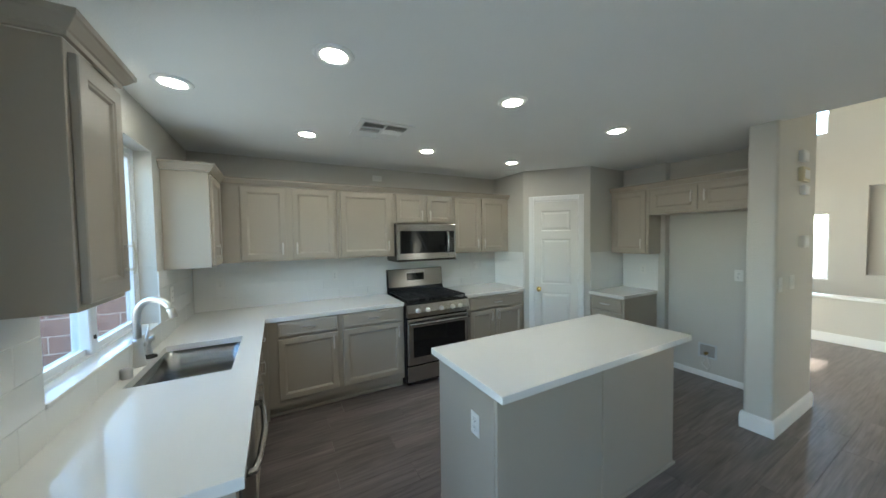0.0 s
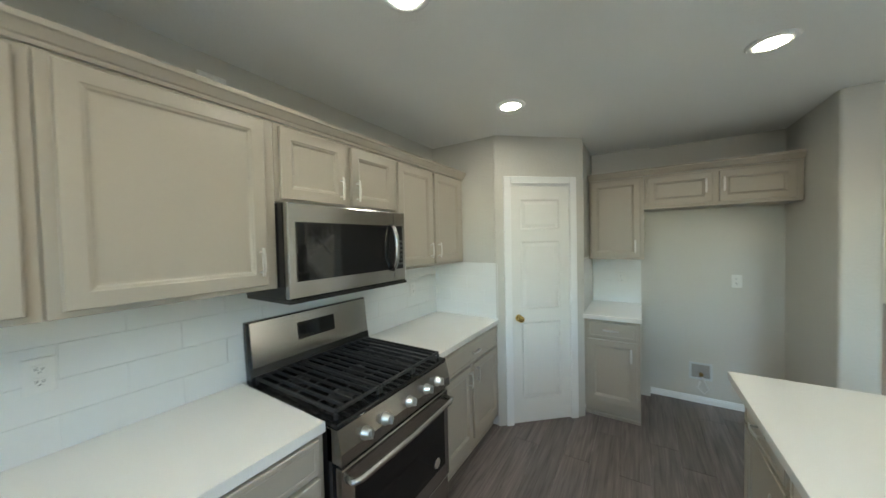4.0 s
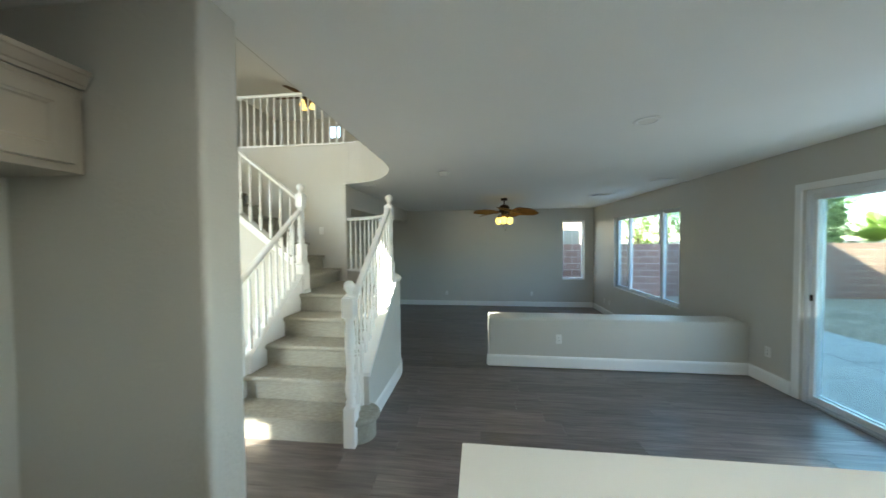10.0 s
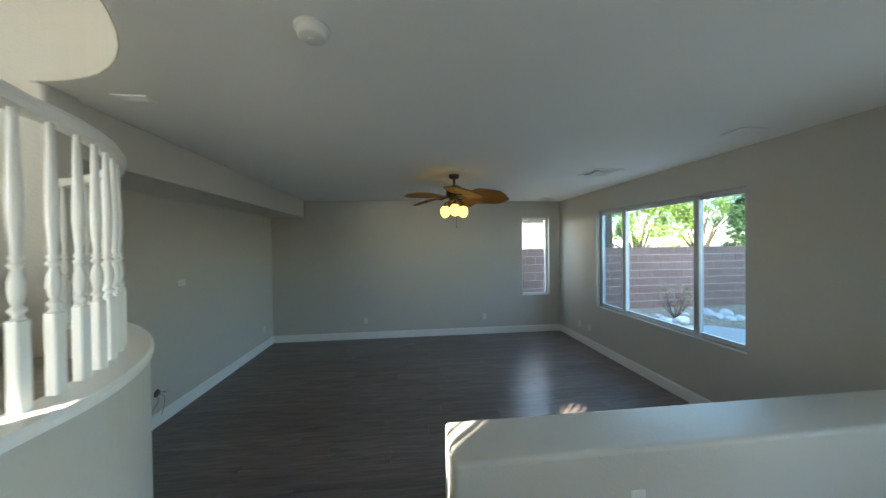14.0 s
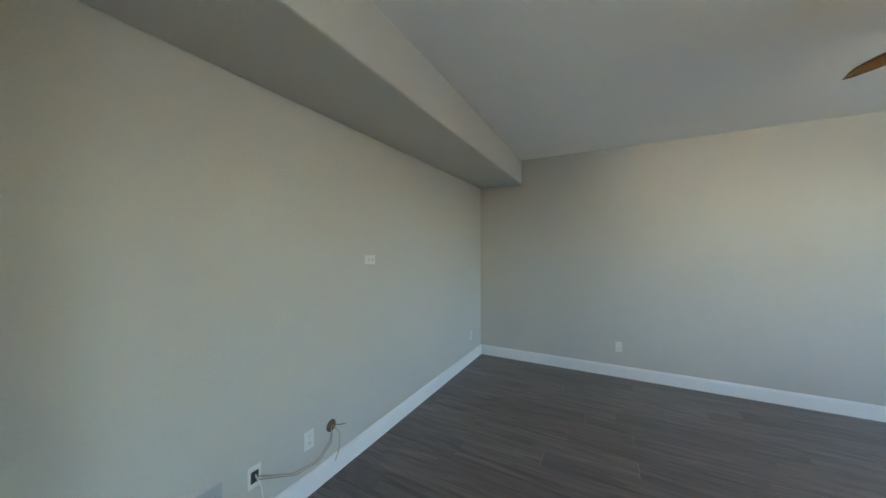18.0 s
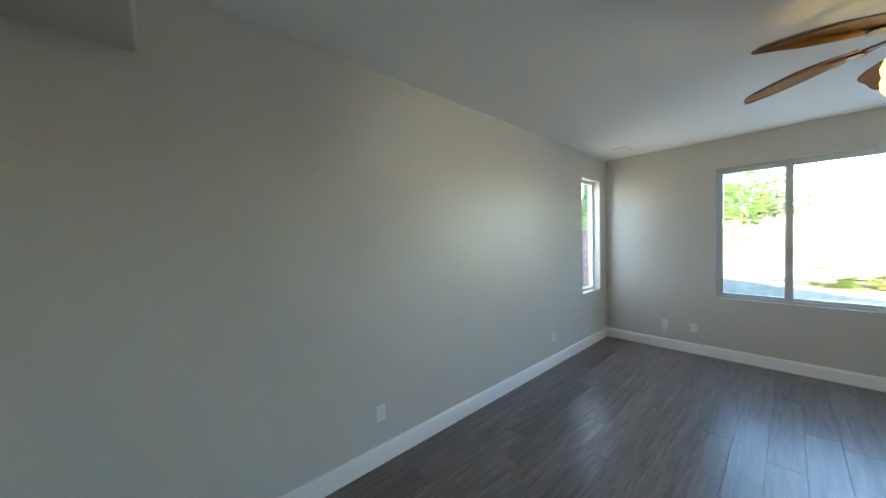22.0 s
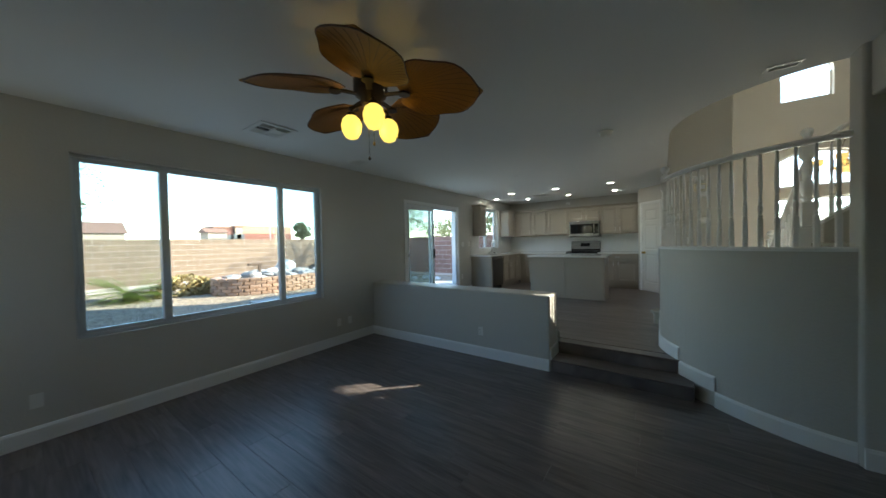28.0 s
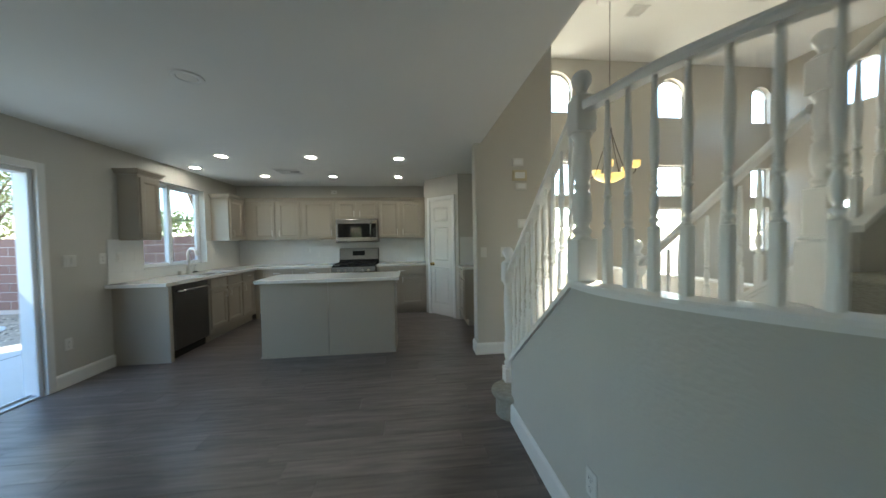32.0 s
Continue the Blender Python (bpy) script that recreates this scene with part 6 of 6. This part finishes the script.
# raised planter with a rock fountain
PC, PRX, PRY = (-7.0, -0.1), 1.0, 1.65
pl = thing("stone_planter", "round raised planter of stacked tan retaining blocks", "planter")
RET = material("retaining_block", (0.42, 0.27, 0.19), 0.95, grain=0.2, scale=25, bump=0.9, bump_scale=45, random_tone=0.22)
bm = bmesh.new()
bx(bm, -0.134, -0.10, 0.0, 0.134, 0.09, 0.098, 0.015)
blk = mesh_of(bm, "block", RET)
steps = [2 * math.pi * k / 720 for k in range(721)]
run = [0.0]
for a, b in zip(steps, steps[1:]):
    run.append(run[-1] + math.hypot((PRX + 0.1) * (math.cos(b) - math.cos(a)), (PRY + 0.1) * (math.sin(b) - math.sin(a))))
for row in range(5):
    for k in range(33):
        s = run[-1] * (k + 0.5 * (row % 2)) / 33
        a = steps[min(range(721), key=lambda i: abs(run[i] - s))]
        ob = new("block", blk)
        ob.parent = pl
        x, y = PC[0] + (PRX + 0.1) * math.cos(a), PC[1] + (PRY + 0.1) * math.sin(a)
        ob.matrix_basis = pose(x, y, GZ + 0.1 * row, 0, 0, math.degrees(math.atan2(PRY * math.cos(a), -PRX * math.sin(a))) )
bm = bmesh.new()
lathe(bm, [(1.0, 0), (1.0, 0.40), (0.6, 0.46), (0.02, 0.50)], 28)
bm.transform(Matrix.Translation((PC[0], PC[1], GZ)) @ Matrix.Diagonal((PRX, PRY, 1, 1)))
part("soil", bm, GRAVEL, pl, "gravel filling")
rnd = random.Random(11)
for k in range(64):
    a, q = rnd.uniform(0, 6.28), rnd.uniform(0.05, 0.92) ** 0.6
    boulder("pale grey rock on the planter", (PC[0] + PRX * q * math.cos(a), PC[1] + PRY * q * math.sin(a), GZ + 0.52 - 0.12 * q), rnd.uniform(0.08, 0.20), 100 + k, 0.6)
WHITEROCK = material("white_rock", (0.62, 0.61, 0.60), 0.85, grain=0.15, scale=16, bump=0.9, bump_scale=20, blotch=0.15)
boulder("large pale boulder of the rock fountain", (PC[0] - 0.05, PC[1] + 0.35, GZ + 0.50), 0.44, 7, 0.62, WHITEROCK)
boulder("pale boulder of the rock fountain", (PC[0] + 0.2, PC[1] - 0.2, GZ + 0.50), 0.26, 8, 0.6, WHITEROCK)
sp = thing("fountain_spout", "dark metal spout on a post in the planter", "spout", m=pose(PC[0], PC[1] - 0.55, GZ + 0.44))
part("post", B((-0.03, -0.03, 0, 0.03, 0.03, 0.42), bevel=0.005), BARK, sp)
part("trough", B((-0.06, -0.34, 0.36, 0.06, 0.06, 0.44), bevel=0.01), BARK, sp)
for k, (x, y) in enumerate(((-2.87, -6.5), (-2.70, -6.12), (-2.96, -6.03), (-2.80, -6.30), (-4.2, -6.6), (-3.98, -6.21), (-4.16, -6.06), (-4.36, -6.02), (-4.45, -6.4), (-3.62, -6.62), (-3.3, 4.0), (-4.1, 4.3), (-4.5, 4.1), (-5.2, 4.4))):
    boulder("white landscaping rock on the gravel", (x, y, GZ - 0.02), 0.10 + 0.03 * (k % 3), 40 + k, 0.7, WHITEROCK, "landscape rocks")


# plants
def leaf_cloud(name, blobs, n, size, mat, parent, seed, stretch=1.6):
    """Many small leaves scattered through lobes (centre, radii), uneven with gaps."""
    rnd = random.Random(seed)
    verts, faces = [], []
    for c, rad in blobs:
        for _ in range(n):
            while True:
                d = Vector((rnd.uniform(-1, 1), rnd.uniform(-1, 1), rnd.uniform(-1, 1)))
                if 0.15 < d.length < 1:
                    break
            d = d.normalized() * (d.length ** 0.5)
            p = Vector(c) + Vector((d.x * rad[0], d.y * rad[1], d.z * rad[2]))
            if noise.noise(p * 2.1) < -0.22:
                continue
            u = Vector((rnd.gauss(0, 1), rnd.gauss(0, 1), rnd.gauss(0, 0.7))).normalized()
            v = u.orthogonal().normalized()
            v = Matrix.Rotation(rnd.uniform(0, 6.28), 3, u) @ v
            s = size * rnd.uniform(0.6, 1.4)
            b = len(verts)
            verts += [p - u * s * stretch, p + v * s * 0.6, p + u * s * stretch, p - v * s * 0.6]
            faces.append((b, b + 1, b + 2, b + 3))
    me = bpy.data.meshes.new(name)
    me.from_pydata([tuple(v) for v in verts], [], faces)
    me.materials.append(mat)
    ob = new(name, me)
    ob.parent = parent
    return ob


def tree(label, x, y, h, spread, mat, seed, lobes=9, n=420, size=0.07, trunk=0.14, low=0.35):
    rnd = random.Random(seed)
    t = thing("tree", label, "tree", m=pose(x, y, GZ))
    bm = bmesh.new()
    fork = h * low
    tube(bm, [(0, 0, -0.1), (0.04, 0.02, fork * 0.5), (0.0, 0.05, fork)], trunk, 8, [trunk, trunk * 0.8, trunk * 0.62])
    blobs = []
    for k in range(lobes):
        a = 2.4 * k + rnd.uniform(-0.3, 0.3)
        r = spread * rnd.uniform(0.25, 0.8)
        c = (r * math.cos(a), r * math.sin(a), h * rnd.uniform(low + 0.2, 0.92))
        tube(bm, [(0, 0.05, fork * 0.9), (c[0] * 0.45, c[1] * 0.45, (fork + c[2]) / 2 + 0.1), c], 0.03, 6, [trunk * 0.45, trunk * 0.25, trunk * 0.07])
        q = spread * rnd.uniform(0.36, 0.60)
        blobs.append((c, (q, q, q * 0.75)))
    part("trunk", bm, BARK, t, "brown trunk with limbs")
    leaf_cloud("crown", blobs, n, size, mat, t, seed)
    return t


tree("pale green leafy tree behind the block wall", -7.6, -13.2, 4.4, 2.3, FOLIAGE, 1, lobes=16, n=1500, size=0.034, low=0.2)
tree("pale green leafy tree behind the block wall", -11.2, -13.6, 5.0, 2.3, FOLIAGE, 2, lobes=16, n=1500, size=0.034, low=0.2)
tree("yellow-green tree behind the block wall", -6.2, -16.0, 4.0, 1.9, FOLIAGE, 3, lobes=10, n=1100, size=0.038, low=0.2)
tree("green tree behind the narrow window's wall", 0.6, -13.2, 3.4, 1.5, FOLIAGE, 12)
tree("bright green feathery tree hanging over the back wall", -12.1, -6.9, 4.5, 2.9, FOLIAGE, 4, lobes=24, n=1700, size=0.026, low=0.12)
tree("olive feathery tree behind the block wall", -10.6, 8.6, 5.4, 2.8, OLIVE, 5, lobes=18, n=2200, size=0.03, low=0.22)
tree("olive feathery tree beside the kitchen window", -4.2, 9.2, 6.2, 2.2, OLIVE, 6, n=420, size=0.035, trunk=0.10)
tree("olive tree far behind the back wall", -40, 20.0, 5.3, 1.2, OLIVE, 7, lobes=12, n=500, size=0.07)
tree("olive bushy tree behind the back wall", -15.0, -5.6, 4.4, 1.9, OLIVE, 8, n=330)
tree("olive tree far behind the side wall", -24, 34, 5.0, 4.0, OLIVE, 9, n=260, size=0.14)
tree("olive tree far behind the side wall", -12, 30, 4.6, 3.6, OLIVE, 10, n=260, size=0.14)
# column-shaped cypress
cy = thing("cypress_tree", "dark green column-shaped cypress behind the wall", "tree", m=pose(-10.0, -10.5, GZ))
bm = bmesh.new()
tube(bm, [(0, 0, -0.1), (0, 0, 4.2)], 0.09, 8, [0.12, 0.03])
part("trunk", bm, BARK, cy)
leaf_cloud("crown", [((0, 0, 0.5 + 0.42 * k), (0.98 - 0.085 * k, 0.98 - 0.085 * k, 0.55)) for k in range(10)], 2400, 0.034, CYPRESS, cy, 21)


def palm(label, x, y, z, trunk_h, fronds, length, seed, mat=PALMGREEN, arch=0.5):
    """A palm or cycad: trunk and feathered fronds of many leaflets."""
    rnd = random.Random(seed)
    t = thing("palm", label, "palm", m=pose(x, y, z))
    bm = bmesh.new()
    tube(bm, [(0, 0, -0.05), (0.03, 0, trunk_h * 0.5), (0, 0, trunk_h)], 0.16, 10, [0.18, 0.15, 0.15])
    part("trunk", bm, BARK, t)
    verts, faces = [], []
    for k in range(fronds):
        a = 2.4 * k
        lift = rnd.uniform(-0.1, 1.0)
        d = Vector((math.cos(a), math.sin(a), 0))
        s = Vector((-d.y, d.x, 0))
        for i in range(22):
            u = (i + 2) / 24
            p = Vector((0, 0, trunk_h)) + d * length * u * (1 - 0.25 * lift) + Vector((0, 0, length * (lift * u - arch * u * u)))
            w = length * 0.26 * math.sin(math.pi * (0.1 + 0.88 * u))
            for q in (1, -1):
                b = len(verts)
                tip = p + s * q * w + d * w * 0.9 + Vector((0, 0, -0.12 * w))
                verts += [p - d * 0.014 * length, p + d * 0.018 * length, tip]
                faces.append((b, b + 1, b + 2))
    me = bpy.data.meshes.new("crown")
    me.from_pydata([tuple(v) for v in verts], [], faces)
    me.materials.append(mat)
    ob = new("crown", me)
    ob.parent = t
    return t


def fan_palm(label, x, y, z, trunk_h, leaves, seed):
    """A fan palm: stalks that each carry a round, pleated leaf of pointed segments."""
    rnd = random.Random(seed)
    t = thing("palm", label, "palm", m=pose(x, y, z))
    bm = bmesh.new()
    tube(bm, [(0, 0, -0.05), (0, 0, trunk_h)], 0.16, 10, [0.2, 0.15])
    stalks = []
    verts, faces = [], []
    for k in range(leaves):
        a, up = 2.4 * k, rnd.uniform(0.15, 1.35)
        d = Vector((math.cos(a) * math.cos(up), math.sin(a) * math.cos(up), math.sin(up)))
        root, hub = Vector((0, 0, trunk_h)), Vector((0, 0, trunk_h)) + d * rnd.uniform(0.35, 0.70)
        tube(bm, [root, (root + hub) / 2 + Vector((0, 0, 0.05)), hub], 0.012, 5)
        side = d.cross(Vector((0, 0, 1))).normalized()
        for i in range(26):
            q = radians(-125 + 250 * i / 25)
            ray = d * math.cos(q) + side * math.sin(q)
            length = 0.80 * (1 - 0.25 * abs(q) / 2.2) * rnd.uniform(0.9, 1.05)
            across = d * -math.sin(q) + side * math.cos(q)
            b = len(verts)
            tip = hub + ray * length + Vector((0, 0, -0.12 * length))
            mid = hub + ray * length * 0.55
            verts += [hub, mid + across * 0.034, tip, mid - across * 0.034]
            faces.append((b, b + 1, b + 2, b + 3))
    part("trunk", bm, BARK, t)
    me = bpy.data.meshes.new("crown")
    me.from_pydata([tuple(v) for v in verts], [], faces)
    me.materials.append(PALMGREEN)
    ob = new("crown", me)
    ob.parent = t


palm("low green sago palm with arching fronds in the gravel", -8.2, -3.45, GZ, 0.20, 46, 0.98, 1, arch=0.30)
palm("tall palm with a rough trunk behind the wall", -5.0, -11.4, GZ, 5.6, 30, 1.7, 2)
fan_palm("broad green fan palm behind the corner of the wall", -10.15, -8.75, GZ, 1.55, 12, 3)
sh = thing("shrub", "dry yellow-brown shrub beside the planter", "shrub", m=pose(-8.0, -2.3, GZ))
leaf_cloud("foliage", [((0, 0, 0.27), (0.66, 0.62, 0.36)), ((0.1, 0.45, 0.22), (0.45, 0.45, 0.28)), ((0.0, -0.4, 0.2), (0.4, 0.4, 0.25))], 1500, 0.035, DRYLEAF, sh, 31)


def bare_shrub(label, x, y, h, seed):
    rnd = random.Random(seed)
    s = thing("shrub", label, "shrub", m=pose(x, y, GZ))
    bm = bmesh.new()
    for k in range(11):
        a, r = 2.4 * k + rnd.uniform(-0.4, 0.4), rnd.uniform(0.12, 0.50) * h
        top = Vector((r * math.cos(a), r * math.sin(a), h * rnd.uniform(0.55, 1.0)))
        mid = Vector((top.x * 0.62, top.y * 0.62, top.z * 0.42))
        tube(bm, [(0, 0, -0.02), mid, top], 0.007, 5, [0.011, 0.008, 0.004])
        for _ in range(8):
            e = mid.lerp(top, rnd.uniform(-0.2, 1.0))
            f = e + Vector((rnd.uniform(-0.15, 0.15), rnd.uniform(-0.15, 0.15), rnd.uniform(0.0, 0.14))) * h
            tube(bm, [e, f], 0.0035, 4)
            tube(bm, [e.lerp(f, 0.6), f + Vector((rnd.uniform(-0.08, 0.08), rnd.uniform(-0.08, 0.08), rnd.uniform(0.0, 0.08))) * h], 0.0025, 4)
    part("branches", bm, BARK, s)
    leaf_cloud("leaves", [((0, 0, h * 0.65), (h * 0.45, h * 0.45, h * 0.38))], 160, 0.02, DRYLEAF, s, seed)


bare_shrub("bare twiggy shrub in the gravel", -3.2, -6.44, 0.78, 51)
bare_shrub("bare twiggy shrub beside the block wall", -8.1, -6.4, 1.15, 52)


# far buildings beyond the yard
def far_house(label, x, y, w, d, h, mat, turn, pitched, dado=None):
    b = thing("house", label, "house", m=pose(x, y, GZ, 0, 0, turn))
    part("wall", B((-w / 2, -d / 2, 0, w / 2, d / 2, h)), mat, b)
    if dado:
        part("dado", B((-w / 2, -d / 2 - 0.1, 0, w / 2, d / 2 + 0.1, h * 0.74)), dado, b, "dark red painted lower wall")
        part("roof", B((-w / 2, -d / 2, h, w / 2, d / 2, h + 0.15)), mat, b)
        return
    bm = bmesh.new()
    if pitched:
        prism(bm, [(-w / 2 - 0.4, -d / 2 - 0.4, h), (-w / 2 - 0.4, d / 2 + 0.4, h), (-w / 2 - 0.4, 0, h + d * 0.22)], (w + 0.8, 0, 0))
    else:
        bx(bm, -w / 2 - 0.2, -d / 2 - 0.2, h, w / 2 + 0.2, d / 2 + 0.2, h + 0.4)
    part("roof", bm, ROOFTILE, b)
    for k in range(max(2, int(w / 4))):
        xx = -w / 2 + w * (k + 0.5) / max(2, int(w / 4))
        for yy, s in ((-d / 2, -1), (d / 2, 1)):
            wn_ = part("window", B((xx - 0.7, min(yy, yy + 0.04 * s), h * 0.4, xx + 0.7, max(yy, yy + 0.04 * s), h * 0.75)), DARKSTEEL, b)


far_house("far orange-tan stucco commercial building with flat roof", -72.5, 30.3, 8.2, 6, 6.0, ORANGEWALL, 90, False, REDWALL)
far_house("far white pilaster bay of the commercial building", -72.4, 23.1, 1.3, 6, 5.7, STUCCO, 90, False)
far_house("far orange-brown bay of the commercial building", -72.5, 25.0, 2.4, 6, 6.0, ORANGEWALL, 90, False, REDWALL)
far_house("far dark brown stucco building with flat roof", -73, 20.6, 3.4, 6, 5.5, REDWALL, 90, False)
far_house("far pale gabled entrance building", -66, 17.4, 3.0, 4, 4.3, STUCCO, 90, True)
far_house("far tan building beyond the wall", -80, -6, 26, 10, 4.4, STUCCO, 88, True)
far_house("far tan house with tiled roof", -12, 46, 14, 10, 4.6, STUCCO, 5, True)
far_house("neighbouring house with grey roof behind the wall", 2.0, -19, 12, 8, 3.0, STUCCO, 0, True)
lp = thing("street_lamp", "thin grey street lamp beyond the wall", "street lamp", m=pose(-42, 16.4, GZ))
bm = bmesh.new()
tube(bm, [(0, 0, 0), (0, 0, 6.0), (0.1, 0.3, 6.7), (0.2, 1.0, 7.15)], 0.06, 6)
part("pole", bm, ALU, lp)
part("lamp_head", B((0.1, 0.95, 7.05, 0.4, 1.45, 7.2)), ALU, lp)

# ---------------------------------------------------------------- block walls
bm = bmesh.new()
bx(bm, -0.194, -0.075, -0.094, 0.194, 0.075, 0.094, 0.006)
BLOCK_ME = mesh_of(bm.copy(), "block", BLOCK)
SUNLIT_ME = mesh_of(bm, "block", SUNLITBLOCK)


def block_wall(label, a, b, near, me_block, mat, foot):
    """A garden wall of single blocks from a to b; near(s) tells which stretch has blocks of its own."""
    a, b = Vector((*a, 0)), Vector((*b, 0))
    d = (b - a).normalized()
    turn = math.atan2(d.y, d.x)
    w = thing("block_wall", label, "wall", kind="structure")
    core = B((0, -0.066, GZ - 0.1, (b - a).length, 0.066, foot + 1.592))
    core.transform(Matrix.Translation(a) @ Matrix.Rotation(turn, 4, "Z"))
    part("mortar", core, MORTAR, w, "pale mortar joints")
    verts, faces = [], []
    n = int((b - a).length / 0.4)
    base = [v.co.copy() for v in me_block.vertices]
    quads = [tuple(p.vertices) for p in me_block.polygons]
    for row in range(8):
        for k in range(-1, n + 1):
            s0, s1 = max(0.0, (k + 0.5 * (row % 2)) * 0.4), min((b - a).length, (k + 1 + 0.5 * (row % 2)) * 0.4)
            if s1 - s0 < 0.05:
                continue
            s = (s0 + s1) / 2
            m = Matrix.Translation(a + d * s + Vector((0, 0, foot + 0.1 + 0.2 * row))) @ Matrix.Rotation(turn, 4, "Z") @ Matrix.Diagonal(((s1 - s0) / 0.4, 1, 1, 1))
            if near(s):
                ob = new("block", me_block)
                ob.parent = w
                ob.matrix_basis = m
            else:
                o = len(verts)
                verts += [tuple(m @ v) for v in base]
                faces += [tuple(o + i for i in q) for q in quads]
    if verts:
        me = bpy.data.meshes.new("blocks")
        me.from_pydata(verts, [], faces)
        me.materials.append(mat)
        ob = new("blocks", me)
        ob.parent = w
        tagged(ob, kind="stuff")


# side walls take the shaded block tone, the back wall the sunlit one
block_wall("concrete block garden wall beside the kitchen, coloured as shaded", (-11.2, 5.7), (4.4, 5.7), lambda s: 2.0 < s < 11.5, BLOCK_ME, BLOCK, -0.06)
block_wall("concrete block garden wall beside the living room, coloured as shaded", (-11.2, -7.6), (5.0, -7.6), lambda s: 1.0 < s < 12.5, BLOCK_ME, BLOCK, -0.16)
block_wall("concrete block garden wall at the back of the yard, coloured as sunlit", (-11.2, -7.6), (-11.2, 5.7), lambda s: 1.0 < s < 11.5, SUNLIT_ME, SUNLITBLOCK, 0.0)

# ---------------------------------------------------------------- backsplash tiles
TW, TH = 0.33, 0.1165
bm = bmesh.new()
bx(bm, 0.0006, -0.008, 0.0006, TW - 0.0006, -0.001, TH - 0.0006, 0.0010)
TILE_ME = mesh_of(bm, "tile", TILE)


def backsplash(m, length, z0, z1):
    """Rows of glazed tiles on a grout bed, facing -y in their own frame."""
    bs = thing("backsplash", "glossy white rectangular wall tiles in running bond", "backsplash", kind="structure", m=m)
    part("grout", B((0, -0.0045, z0, length, -0.0005, z1)), GROUT, bs)
    rows = max(1, round((z1 - z0) / TH))
    th = (z1 - z0) / rows
    for r in range(rows):
        x = -(TW / 2) * (r % 2)
        while x < length - 0.01:
            x0, x1 = max(x, 0.0), min(x + TW, length)
            if x1 - x0 > 0.02:
                ob = new("tile", TILE_ME)
                ob.parent = bs
                ob.location = (x0, 0, z0 + th * r)
                ob.scale = ((x1 - x0) / TW, 1, th / TH)
            x += TW


backsplash(pose(XW + 0.01, YK, 0), 3.57, 0.9145, 1.389)
backsplash(pose(XW, 1.57, 0, 0, 0, 90), 0.46, 0.9145, 1.409)
backsplash(pose(XW, 2.03, 0, 0, 0, 90), 1.195, 0.9145, 1.03)
backsplash(pose(XW, 3.225, 0, 0, 0, 90), 0.945, 0.9145, 1.392)
backsplash(pose(4.36, 2.965, 0, 0, 0, -90), 0.43, 0.9145, 1.364)
backsplash(pose(3.165, 4.17, 0, 0, 0, -90), 0.62, 0.9145, 1.384)
backsplash(pose(3.705, 2.975, 0), 0.645, 0.9145, 1.384)

# ---------------------------------------------------------------- floor planks
PW, PL = 0.18, 1.22
bm = bmesh.new()
bx(bm, 0.0006, 0.0006, -0.010, PL - 0.0006, PW - 0.0006, 0.0, 0.0009)
PLANK_ME = mesh_of(bm, "plank", PLANK)


def planks(floor, x0, y0, x1, y1, z, seed):
    rnd = random.Random(seed)
    rows = math.ceil((y1 - y0) / PW)
    for r in range(rows):
        y = y0 + PW * r
        x = x0 - rnd.uniform(0, 1) * PL
        wide = min(PW, y1 - y) / PW
        while x < x1:
            a, b = max(x, x0), min(x + PL, x1)
            if b - a > 0.03:
                ob = new("plank", PLANK_ME)
                ob.parent = floor
                ob.location = (a, y, z)
                ob.scale = ((b - a) / PL, wide, 1)
            x += PL


planks(FLOOR_K, XW, -1.29, 4.60, YK, 0.0, 5)
planks(FLOOR_L, XW, YF, XR, -1.70, LOW, 6)
